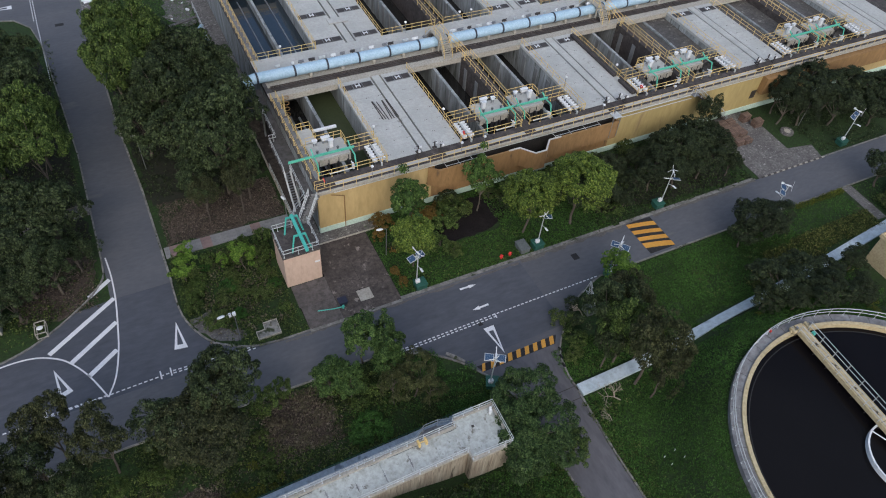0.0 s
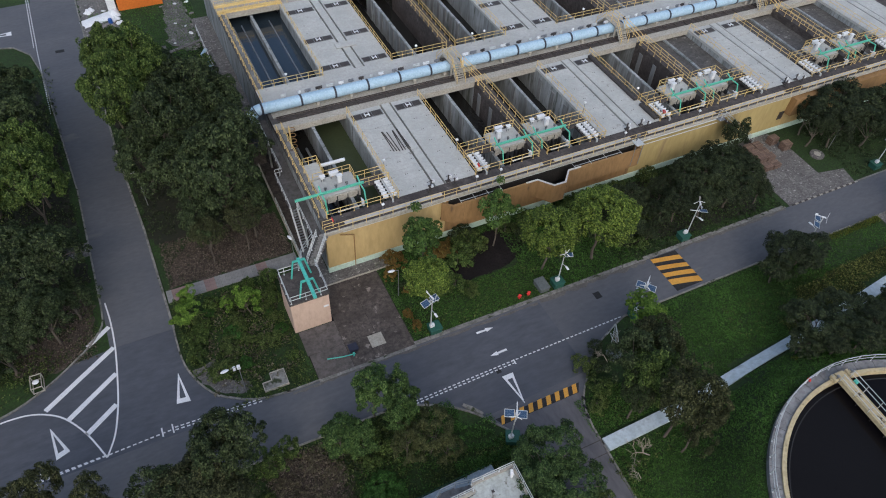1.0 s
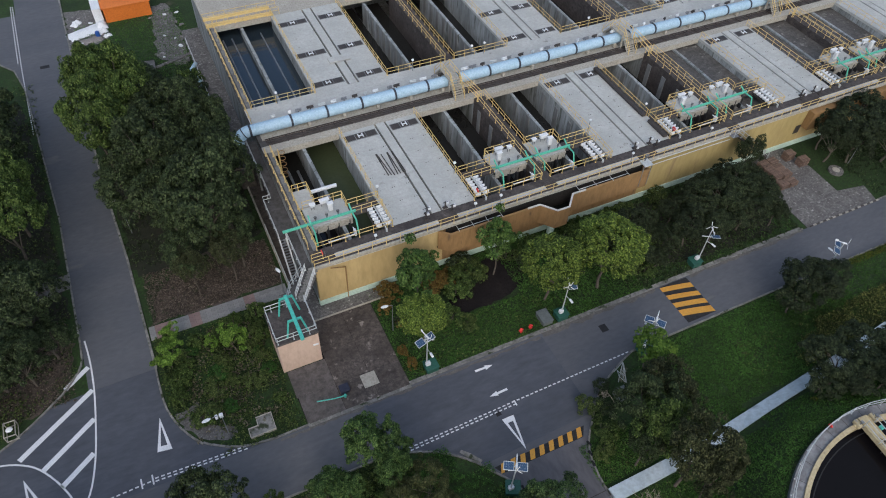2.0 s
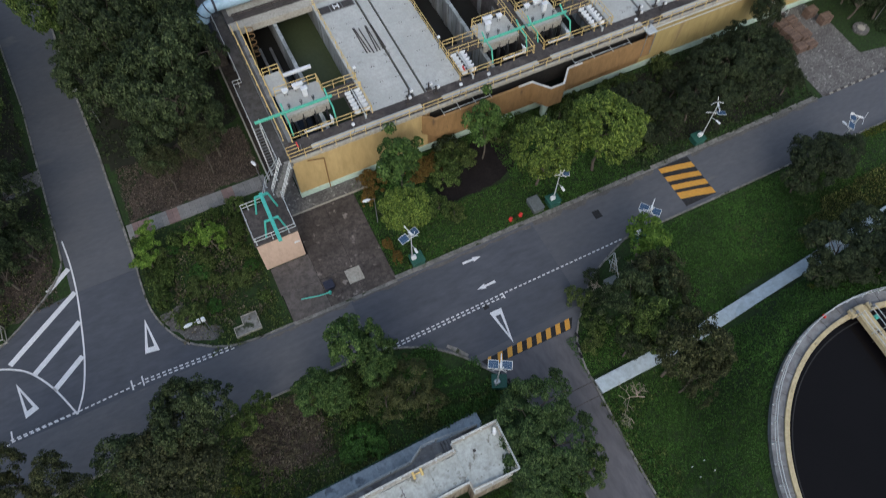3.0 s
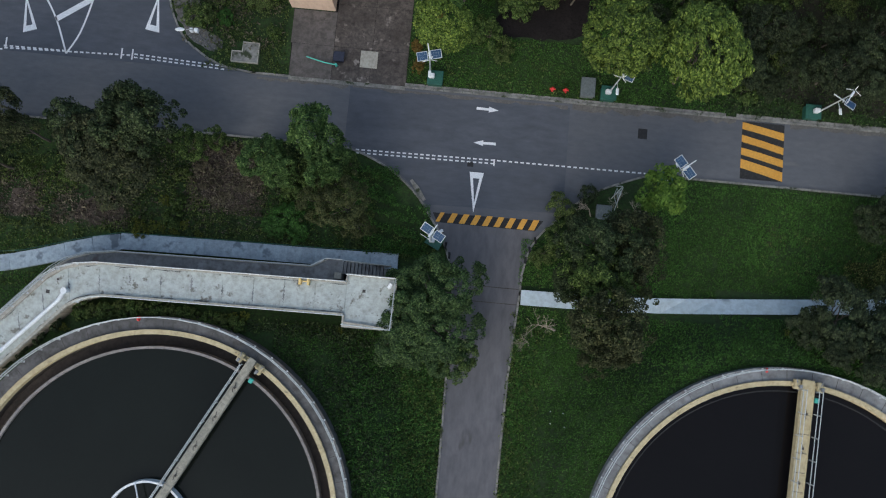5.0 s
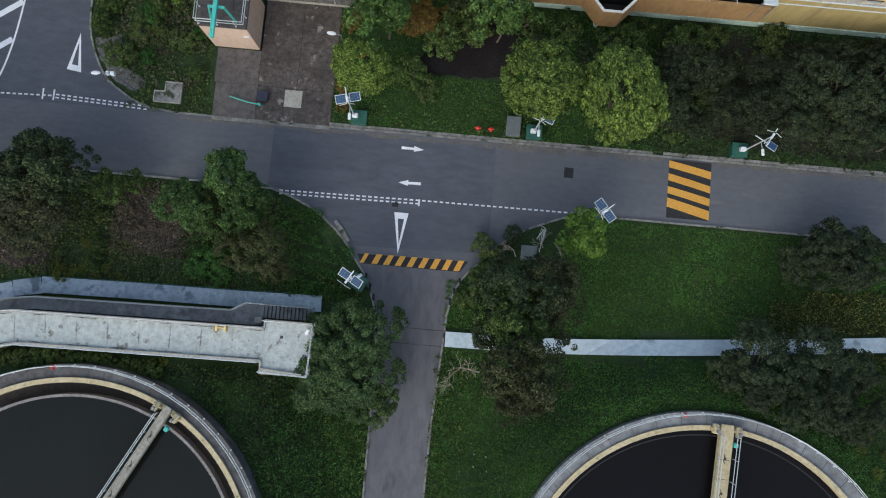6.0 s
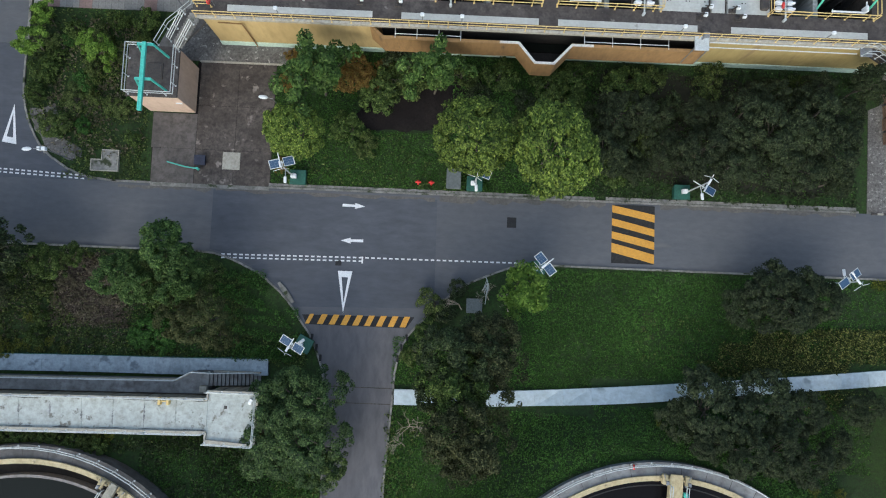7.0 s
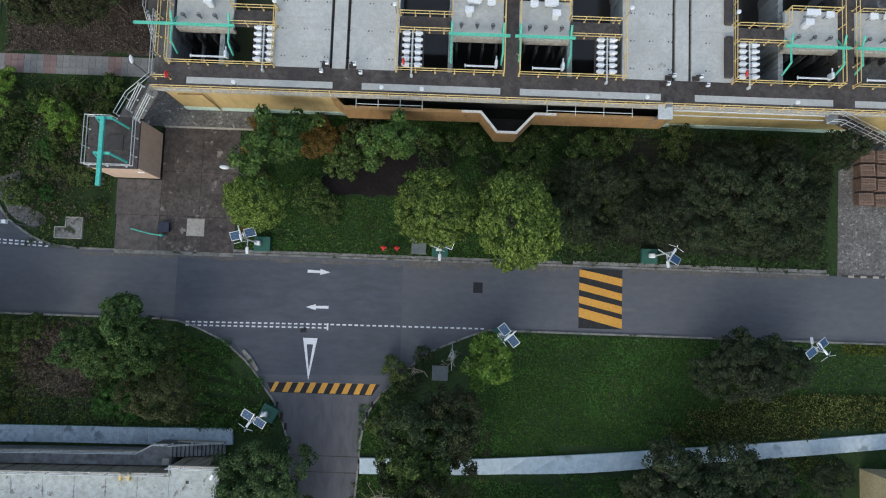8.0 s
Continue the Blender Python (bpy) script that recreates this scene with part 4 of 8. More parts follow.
# thin conduits clipped under the southern edge
for z, y in ((6.42, WS - 0.07), (6.2, WS - 0.07)):
    bm = bmesh.new()
    rod(bm, (WW + 2.0, y, z), (XEND - 1.0, y, z), 0.06, 6)
    part("edge_conduit", bm, "rail_g", blk, "pale conduit under the edge")
# floor
slab("basin_floor", WW + 0.5, XEND - 0.5, WS + 0.5, YEND, 0.3, 0.6, "concrete_w")
# south walkway: pale covers, then a dark stained strip
slab("walkway", 5.2, XEND, 65.55, S0, 6.5, ZD, "concrete_d", "dark stained concrete walkway")
for x0, x1 in ((7.6, 19.6), (22.0, 33.4), (35.0, 46.6), (49.4, 60.8), (62.6, 73.5), (77, 88), (90, 102)):
    slab("cover_strip", x0, x1, 65.0, 65.55, 6.52, ZD + 0.015, "concrete", "pale grey cover slabs")
xs = [5.2, 7.6, 19.6, 22.0, 33.4, 35.0, 46.6, 49.4, 60.8, 62.6, 73.5, 77, 88, 90, 102, XEND]
for x0, x1 in zip(xs[::2], xs[1::2]):
    slab("cover_strip", x0, x1, 65.0, 65.55, 6.52, ZD, "concrete_d")
# walkways between and beside the basins
slab("wall_west_top", WW, 5.7, S0, N1, 6.55, ZD, "ring", "dark stained concrete wall head")
for x0, x1 in ((5.7, 6.2), (33.5, 35.0), (61.2, 62.6), (88.9, 90.3), (14.6, 15.0), (24.5, 24.9), (43.4, 43.8), (52.2, 52.6), (71.2, 71.6), (79.9, 80.3), (98.9, 99.3)):
    slab("cell_wall", x0, x1, S1, N0, 0.6, 6.2, "concrete_w")
for row0, row1 in ((S0, S1), (N0, N1)):
    slab("walkway", 5.7, 6.2, row0, row1, 0.6, ZD, "ring_pale")
    slab("walkway", 33.5, 35.0, row0, row1, 0.6, ZD, "concrete_d")
    slab("walkway", 61.2, 62.6, row0, row1, 0.6, ZD, "concrete_d")
    slab("walkway", 88.9, 90.3, row0, row1, 0.6, ZD, "concrete_d")
    # covered decks, each a pair of slabs either side of a channel cover
    for x0, x1 in ((14.6, 24.9), (43.4, 52.6), (71.2, 80.3), (98.9, 108.0)):
        c = (x0 + x1) / 2 + 0.3
        slab("deck_wall", x0, x0 + 0.4, row0, row1, 0.6, ZD - 0.35, "concrete_w", "stained concrete basin wall")
        slab("deck_wall", x1 - 0.4, x1, row0, row1, 0.6, ZD - 0.35, "concrete_w", "stained concrete basin wall")
        for a, b in ((x0, c - 0.8), (c + 0.8, x1)):
            n = 4
            for k in range(n):
                y0 = row0 + (row1 - row0) * k / n
                y1 = row0 + (row1 - row0) * (k + 1) / n - 0.012
                slab("deck_panel", a, b, y0, y1, ZD - 0.35, ZD + 0.03, "concrete", "pale grey concrete deck panel")
        slab("channel_cover", c - 0.55, c + 0.55, row0, row1, ZD - 0.35, ZD + 0.06, "concrete", "pale concrete channel cover")
        slab("deck_soffit", x0 + 0.4, x1 - 0.4, row0, row1, ZD - 0.6, ZD - 0.4, "concrete_d")
    slab("walkway", 108.0, XEND - 0.5, row0, row1, 0.6, ZD, "concrete_d")
# middle strip that carries the pipe, and the strip beyond the northern basins
slab("pipe_deck", 5.2, XEND - 0.5, S1, 84.9, 6.2, ZD + 0.03, "coping", "pale concrete beam along the basins")
slab("pipe_deck", 5.2, XEND - 0.5, 84.9, 86.2, 6.2, ZD - 0.15, "ring")
slab("pipe_deck", 5.2, XEND - 0.5, 86.2, 88.4, 6.2, ZD - 0.05, "coping")
slab("pipe_deck", 5.2, XEND - 0.5, 88.4, N0, 6.2, ZD + 0.02, "concrete", "pale concrete strip behind the pipe")
slab("end_wall", 5.2, XEND - 0.5, S0 - 0.4, S0, 0.6, 6.5, "concrete_w")
slab("north_deck", WW + 0.01, XEND - 0.5, N1, YEND, 6.2, ZD, "coping", "pale concrete deck")

# basins: mid walls and water
for i, (x0, x1) in enumerate(BAS):
    c = (x0 + x1) / 2 - (0.35 if i == 0 else 0)
    for r, (y0, y1) in enumerate(((S0, S1), (N0, N1))):
        slab("divider", c - 0.2, c + 0.2, y0 - (4.4 if r else 0), y1 + (0 if r else 4.5), 0.6, 6.15, "concrete_w", "stained concrete dividing wall")
        full = (i >= 4 and r == 0) or (i == 4)
        for side, (a, b) in enumerate(((x0, c - 0.2), (c + 0.2, x1))):
            if full:
                z, mat, lab = 5.9, "scum", "grey brown frothy sewage"
            elif i == 0 and r == 0 and side == 1:
                z, mat, lab = 3.6, "water_g", "murky green water"
            elif i == 0 and r == 1:
                z, mat, lab = 4.9, "water_n", "still blue-black water"
            else:
                z, mat, lab = 2.6, "water_k", "still black water"
            slab("water", a, b, y0 - (4.4 if r else 0), y1 + (5.0 if r else 4.5), z - 0.2, z, mat, lab)
    # pilasters on the walls of the emptier basins
    if i in (1, 2, 3):
        bm = bmesh.new()
        for k in range(4):
            y = S0 + 5.0 + k * 3.3
            box(bm, c - 0.28, c - 0.2, y, y + 0.8, 2.2, 6.0)
            box(bm, x1 - 0.08, x1, y, y + 0.8, 2.2, 6.0)
        for k in range(8):
            y = N0 + 2 + k * 2.3
            box(bm, c - 0.28, c - 0.2, y, y + 0.8, 2.2, 6.0)
        part("wall_pilasters", bm, "damp", blk, "dark damp bands on the basin wall")
# long pipes lying in the western basins
bm = bmesh.new()
rod(bm, (7.6, 68, 3.6), (7.6, 83.4, 3.6), 0.16, 8)
rod(bm, (8.8, 72, 3.2), (8.8, 83.4, 3.2), 0.16, 8)
part("basin_pipe", bm, "steel", blk, "grey pipes running down the basin")
bm = bmesh.new()
for x in (7.0, 8.3, 12.6):
    rod(bm, (x, 93.2, 4.95), (x, 112.8, 4.95), 0.11, 8)
part("basin_pipe", bm, "steel", blk, "grey pipes running down the basin")

# hatches: dark frames with small white lids across the covered decks
HATCH_Y = [82.3, 94.3, 101.6, 110.2]
for x0, x1 in ((14.6, 24.9), (43.4, 52.6), (71.2, 80.3)):
    c = (x0 + x1) / 2 + 0.3
    for y in HATCH_Y:
        for a, b in ((x0 + 0.25, c - 0.95), (c + 0.95, x1 - 0.25)):
            h = thing("deck_hatch", "dark steel hatch row with a small pale lid in the deck", "hatch", "deck hatches", at=((a + b) / 2, y, ZD + 0.03))
            w = (b - a) / 2
            bm = bmesh.new()
            box(bm, -w, w, -0.62, 0.62, 0, 0.02, 0.008)
            part("frame", bm, "damp", h)
            for k in range(3):
                bm = bmesh.new()
                box(bm, -w + 0.1 + k * (2 * w - 0.1) / 3, -w + (k + 1) * (2 * w - 0.1) / 3, -0.5, 0.5, 0.02, 0.05, 0.01)
                part("plate", bm, "steel_d", h)
            bm = bmesh.new()
            box(bm, -0.34, -0.2, -0.34, 0.34, 0.05, 0.14, 0.02)
            box(bm, 0.2, 0.34, -0.34, 0.34, 0.05, 0.14, 0.02)
            box(bm, -0.2, 0.2, -0.08, 0.08, 0.05, 0.12, 0.02)
            part("lid", bm, "white", h, "small pale H-shaped lifting frame")
# lifting points on the deck panels
for x0, x1 in ((14.6, 24.9), (43.4, 52.6), (71.2, 80.3)):
    bm = bmesh.new()
    for j in range(6):
        for k in range(6):
            x = x0 + 0.7 + k * (x1 - x0 - 1.4) / 5
            y = 67.6 + j * 2.35
            box(bm, x - 0.09, x + 0.02, y - 0.05, y + 0.07, ZD + 0.03, ZD + 0.04)
            box(bm, x + 0.2, x + 0.28, y - 0.04, y + 0.05, ZD + 0.03, ZD + 0.04)
    part("lifting_points", bm, "steel_d", blk, "small dark lifting sockets")
# cross cover on a channel cover
slab("cross_cover", 18.6, 21.6, 98.2, 99.6, ZD + 0.06, ZD + 0.25, "concrete", "pale raised cross cover", 0.04)

# ---------------- blue pipe over the deck ----------------
pipe = thing("water_main", "large light blue pipe with dark couplings along the deck", "pipe")
PY, PZ, PR = 87.3, 8.0, 0.72
bm = bmesh.new()
rod(bm, (4.6, PY, PZ), (XEND, PY, PZ), PR, 20)
part("barrel", bm, "pipe_b", pipe, smooth=False)
bm = bmesh.new()
cs = []
for k in range(13):
    t = radians(90 * k / 12)
    cs.append((4.6 - 1.6 * math.sin(t), PY, PZ - 1.6 + 1.6 * math.cos(t)))
tube(bm, cs, PR, 20)
part("elbow", bm, "pipe_b", pipe, "bend that turns down", True)
for k in (3, 7):
    a, b = Vector(cs[k]), Vector(cs[k + 1])
    bm = bmesh.new()
    rod(bm, a, a + (b - a).normalized() * 0.13, PR + 0.04, 20)
    part("elbow_band", bm, "pipe_band_shade", pipe, "dark band round the bend")
# the upright drop's shade is put in by the dark coupling colour
bm = bmesh.new()
rod(bm, (3.0, PY, PZ - 1.6), (3.0, PY, 0), PR - 0.02, 20)
part("drop_pipe", bm, "pipe_band_shade", pipe, "drop pipe to the ground, its shade painted dark")
for k in range(22):
    x = 5.2 + k * 4.6 if k else 4.65
    bm = bmesh.new()
    rod(bm, (x - 0.13, PY, PZ), (x + 0.13, PY, PZ), PR + 0.06, 20)
    part("coupling", bm, "pipe_band_shade", pipe, "dark pipe coupling")
    if k:
        bm = bmesh.new()
        box(bm, x + 1.9, x + 2.3, PY - 0.8, PY + 0.8, ZD - 0.05, PZ - 0.45, 0.03)
        part("saddle", bm, "coping", pipe)
small = thing("service_pipes", "thin grey service pipes and valves beside the main", "pipe")
bm = bmesh.new()
for dy, z in ((0.82, 8.15), (1.0, 7.9), (1.4, 7.2)):
    rod(bm, (6, PY + dy, z), (XEND - 2, PY + dy, z), 0.07, 6)
part("pipes", bm, "steel", small)
for k in range(64):
    bm = bmesh.new()
    x = 8.0 + k * 1.52 + random.uniform(-0.5, 0.5)
    rod(bm, (x, PY + 0.86, 6.95), (x, PY + 0.86, 8.75), 0.07, 6)
    w = random.uniform(0.15, 0.5)
    box(bm, x - w, x + w, PY + 0.78, PY + 1.08, 8.45, 8.65, 0.03)
    rod(bm, (x - w, PY + 0.86, 8.8), (x + w, PY + 0.86, 8.8), 0.06, 6)
    part("valve", bm, ("rail_g", "white", "steel", "steel_d")[k % 4], small)
tray = thing("cable_rack", "dark brown cable and pipe rack beside the main", "cable rack")
for dy in (0, 0.35, 0.7, 1.0):
    bm = bmesh.new()
    rod(bm, (6, 85.05 + dy, 7.12), (XEND - 2, 85.05 + dy, 7.12), 0.075, 6)
    part("conduit", bm, "rust_pipe", tray)
bm = bmesh.new()
for k in range(50):
    box(bm, 6.5 + k * 2.05, 6.62 + k * 2.05, 84.85, 86.15, 6.85, 7.05)
part("bearers", bm, "steel_d", tray)


def crossover(x):
    """Yellow-railed stair bridge over the pipe."""
    ob = thing("pipe_crossover", "concrete step bridge over the pipe with yellow rails", "footbridge", "pipe crossovers")
    bm = bmesh.new()
    box(bm, x - 0.75, x + 0.75, 85.9, 88.9, 8.85, 9.0, 0.02)
    part("platform", bm, "coping", ob)
    for k in range(8):
        for y in (84.2 + k * 0.21, 90.35 - k * 0.2):
            bm = bmesh.new()
            box(bm, x - 0.7, x + 0.7, y, y + 0.25, 7.1 + k * 0.22, 7.16 + k * 0.22)
            part("tread", bm, "coping", ob)
    for dx in (-0.65, 0.65):
        bm = bmesh.new()
        for y in (86.1, 88.7):
            box(bm, x + dx - 0.1, x + dx + 0.1, y - 0.1, y + 0.1, 6.9, 8.85)
        rod(bm, (x + dx, 84.2, 7.0), (x + dx, 85.95, 8.95), 0.06)
        rod(bm, (x + dx, 90.6, 7.0), (x + dx, 88.85, 8.95), 0.06)
        part("frame", bm, "coping", ob)
        bm = bmesh.new()
        for h in (0.55, 1.1):
            tube(bm, [(x + dx, 84.1, 7 + h), (x + dx, 85.9, 9 + h), (x + dx, 88.9, 9 + h), (x + dx, 90.7, 7 + h)], 0.04)
        for y, z in ((84.1, 7), (85.9, 9), (87.4, 9), (88.9, 9), (90.7, 7)):
            rod(bm, (x + dx, y, z), (x + dx, y, z + 1.1), 0.04)
        part("railing", bm, "rail_y", ob, "yellow railing")


for x in (31.6, 59.2, 86.8):
    crossover(x)
    handrail([(x + 0.9, 85.6, 9.0), (x + 2.7, 83.2, ZD + 0.1)], "rail_y", "yellow stair rail from the pipe crossing", group="crossing rails")
    handrail([(x + 0.3, 84.9, 9.0), (x + 1.9, 82.8, ZD + 0.1)], "rail_y", "yellow stair rail from the pipe crossing", group="crossing rails")

# ---------------- yellow handrails round the basins ----------------
HY = "yellow tubular handrail along the basin edge"
G = "basin handrails"
for i, (x0, x1) in enumerate(BAS):
    e = 0.12
    handrail([(x0 - e, S0 + 0.1, ZD), (x0 - e, S1, ZD)], "rail_y", HY, group=G)
    handrail([(x1 + e, S0 + 0.1, ZD), (x1 + e, S1, ZD)], "rail_y", HY, group=G)
    handrail([(x0 - e, S0 - 0.08, ZD), (x1 + e, S0 - 0.08, ZD)], "rail_y", HY, group=G)
    handrail([(x0 - e, N0, ZD), (x0 - e, N1, ZD)], "rail_y", HY, group=G)
    handrail([(x1 + e, N0, ZD), (x1 + e, N1, ZD)], "rail_y", HY, group=G)
    handrail([(x0, N0 - 0.15, ZD), (x1, N0 - 0.15, ZD)], "rail_y", HY, group=G)
    handrail([(x0, N1 + 0.15, ZD), (x1, N1 + 0.15, ZD)], "rail_y", HY, group=G)
handrail([(WW - 0.1, 64.45, ZD), (XEND, 64.45, ZD)], "rail_y", "long yellow handrail along the wall's edge", group=G)
handrail([(5.3, 67.2, ZD), (5.3, 83.4, ZD)], "rail_y", HY, group=G)
handrail([(5.3, 89.5, ZD), (5.3, 113, ZD)], "rail_y", "yellow handrail along the deck's western edge", group=G)
# yellow beam bridge across the first northern basin
for y in (113.6, 115.6):
    handrail([(5.2, y, ZD), (16, y, ZD)], "rail_y", HY, group=G)
bm = bmesh.new()
box(bm, 5.2, 15.0, 113.5, 113.9, ZD, ZD + 0.35, 0.02)
box(bm, 5.2, 15.0, 115.4, 115.8, ZD, ZD + 0.35, 0.02)
tagged(part("beam", bm, "rail_y"), "yellow steel beams across the basin end", "beam")


# ---------------- gate platforms, hoists and mixer banks ----------------
def gate_platform(x0, x1, bx, flip, hoist_x):
    """Platform x0..x1 with control boxes; a bank of white mixers at bx; rails; flip mirrors the layout."""
    yb0, yb1 = 69.9, 71.5
    ob = thing("gate_platform", "grey concrete gate platform over the basin inlet", "platform", "gate platforms")
    bm = bmesh.new()
    box(bm, x0, x1, yb0, 73.0, ZD - 0.3, ZD + 0.12, 0.03)
    part("platform_slab", bm, "concrete", ob)
    bm = bmesh.new()
    a, b = (x1, bx + 1.9) if not flip else (bx - 0.2, x0)
    box(bm, a, b, yb0 + 0.1, yb1 - 0.1, ZD - 0.25, ZD + 0.02, 0.02)
    part("crosswalk", bm, "concrete_d", ob)
    bm = bmesh.new()
    box(bm, x0, x1, yb0 - 0.25, yb0, ZD - 0.9, ZD + 0.05, 0.02)
    part("front_beam", bm, "coping", ob)
    # gate blades hanging in the bay
    for k in range(4):
        bm = bmesh.new()
        x = x0 + 0.5 + k * (x1 - x0 - 1) / 3
        box(bm, x - 0.1, x + 0.1, yb0 - 0.9, yb0 - 0.4, 3.0, ZD - 0.5, 0.03)
        rod(bm, (x, yb0 - 0.8, ZD - 0.5), (x, yb0 - 0.8, ZD + 0.4), 0.05)
        part("gate_blade", bm, "iron", ob, "dark steel gate")
    # white scraper pipe along the southern edge
    bm = bmesh.new()
    rod(bm, (x0 + 1.2, 67.45, ZD - 0.3), (x1 - 0.6, 67.45, ZD - 0.3), 0.085, 8)
    rod(bm, (x0 + 1.25, 67.3, ZD - 0.3), (x0 + 1.25, 67.6, ZD - 0.3), 0.05, 8)
    box(bm, x1 - 0.62, x1 - 0.38, 67.3, 67.85, ZD - 0.5, ZD + 0.3, 0.06)
    rod(bm, (x1 - 0.5, 67.8, ZD + 0.1), (x1 - 0.5, 68.2, ZD + 0.1), 0.06, 8)
    part("scum_pipe", bm, "white", ob, "white scum pipe")
    # control boxes on posts
    for k, (dx, dy, w, h) in enumerate(((1.1, 72.4, 0.45, 0.5), (2.5, 72.5, 0.95, 0.6), (2.9, 71.6, 0.5, 0.75))):
        x = (x0 + dx) if not flip else (x1 - dx)
        cb = thing("control_box", "pale grey control cabinet on a stand", "control box", "control boxes", at=(x, dy, ZD + 0.12))
        bm = bmesh.new()
        box(bm, -w / 2, w / 2, -0.2, 0.2, 0.5 if k < 2 else 0.0, 0.35 + h, 0.04)
        box(bm, -w / 2 - 0.1, w / 2 + 0.1, -0.26, 0.26, 0.35 + h, 0.41 + h, 0.02)
        part("case", bm, "white", cb)
        if k < 2:
            bm = bmesh.new()
            rod(bm, (-w / 3, 0, 0), (-w / 3, 0, 0.8), 0.05)
            rod(bm, (w / 3, 0, 0), (w / 3, 0, 0.8), 0.05)
            part("stand", bm, "steel", cb)
    for k in range(3):
        x = x0 + 0.8 + k * 1.3
        va = thing("gate_actuator", "grey gate actuator with a handwheel", "actuator", "gate actuators", at=(x, 70.5, ZD + 0.12))
        bm = bmesh.new()
        rod(bm, (0, 0, 0), (0, 0, 0.45), 0.07, 8)
        box(bm, -0.13, 0.13, -0.11, 0.11, 0.45, 0.68, 0.04)
        part("body", bm, "steel", va)
        bm = bmesh.new()
        ring(bm, 0.0, 0.0, 0.14, 0.17, 0.72, 0.75, seg=12)
        rod(bm, (-0.16, 0, 0.735), (0.16, 0, 0.735), 0.02)
        part("handwheel", bm, "steel_d", va)
    # rails
    ca, cb_ = sorted((a, b))
    handrail([(ca, yb0 + 0.1, ZD), (cb_, yb0 + 0.1, ZD)], "rail_y", HY, group=G, step=1.2)
    handrail([(ca, yb1 - 0.1, ZD), (cb_, yb1 - 0.1, ZD)], "rail_y", HY, group=G, step=1.2)
    handrail([(x0 + 0.1, 72.9, ZD + 0.12), (x1 - 0.1, 72.9, ZD + 0.12)], "rail_y", HY, group=G, step=1.2)
    xr = x1 - 0.08 if not flip else x0 + 0.08
    handrail([(xr, 71.6, ZD + 0.12), (xr, 72.9, ZD + 0.12)], "rail_y", HY, group=G, step=1.2)
    # mixer bank: a frame with two rows of white motor hoods
    mb = thing("mixer_bank", "two rows of white motor hoods on a steel frame", "mixers", "mixer banks", at=(bx, 67.0, ZD))
    bm = bmesh.new()
    box(bm, 0.72, 0.98, -0.25, 3.1, -0.15, 0.02)
    box(bm, -0.1, 0.0, -0.2, 3.1, -0.2, 0.0)
    box(bm, 1.7, 1.8, -0.2, 3.1, -0.2, 0.0)
    for k in range(5):
        box(bm, -0.1, 1.8, 0.15 + k * 0.62, 0.25 + k * 0.62, -0.2, -0.02)
    part("frame", bm, "steel_d", mb)
    bm = bmesh.new()
    rod(bm, (0.85, -0.8, 0.4), (0.85, 3.1, 0.4), 0.07, 8)
    rod(bm, (0.85, -0.75, 0.0), (0.85, -0.75, 0.4), 0.12, 8)
    for k in range(6):
        rod(bm, (0.45, 0.2 + k * 0.53, 0.36), (1.25, 0.2 + k * 0.53, 0.36), 0.035, 6)
    part("pipe", bm, "rail_g", mb)
    for side in (0, 1):
        for k in range(6):
            bm = bmesh.new()
            cx = 0.33 + side * 1.04
            cy = 0.2 + k * 0.53
            box(bm, cx - 0.3 + 0.12 * (1 - side), cx + 0.18 + 0.12 * (1 - side), cy - 0.21, cy + 0.21, 0.0, 0.3, 0.05)
            box(bm, cx - 0.32, cx + 0.32, cy - 0.12, cy + 0.06, 0.12, 0.44, 0.03)
            part("hood", bm, "white", mb, "white motor hood")
    # hoist frame
    hz = ZD + 1.0
    ho = thing("hoist_frame", "mint green steel monorail hoist frame", "hoist", "green hoists")
    hx0, hx1 = hoist_x
    bm = bmesh.new()
    box(bm, hx0, hx1, 69.52, 69.62, hz - 0.16, hz + 0.12, 0.02)
    box(bm, hx0, hx1, 69.46, 69.68, hz + 0.12, hz + 0.16)
    part("beam", bm, "teal", ho)
    for x in (x0 + 0.05, x1 - 0.05):
        bm = bmesh.new()
        rod(bm, (x, 69.57, hz), (x, 70.55, ZD + 0.12), 0.09)
        rod(bm, (x, 69.57, hz), (x, 68.2, hz + 0.05), 0.09)
        rod(bm, (x, 68.2, hz + 0.05), (x, 67.7, ZD - 0.5), 0.09)
        rod(bm, (x, 69.57, hz), (x, 70.5, hz + 0.45), 0.09)
        part("leg_frame", bm, "teal", ho)


gate_platform(6.45, 11.2, 13.0, False, (3.4, 11.6))
gate_platform(29.2, 33.5, 25.2, True, (29.0, 34.0))
gate_platform(34.8, 39.0, 41.2, False, (34.4, 39.3))
gate_platform(56.8, 61.2, 52.9, True, (56.4, 61.7))
gate_platform(62.6, 67.0, 69.2, False, (62.2, 67.3))
gate_platform(84.6, 88.9, 80.6, True, (84.2, 89.4))
gate_platform(90.3, 94.6, 96.9, False, (90.0, 95.0))

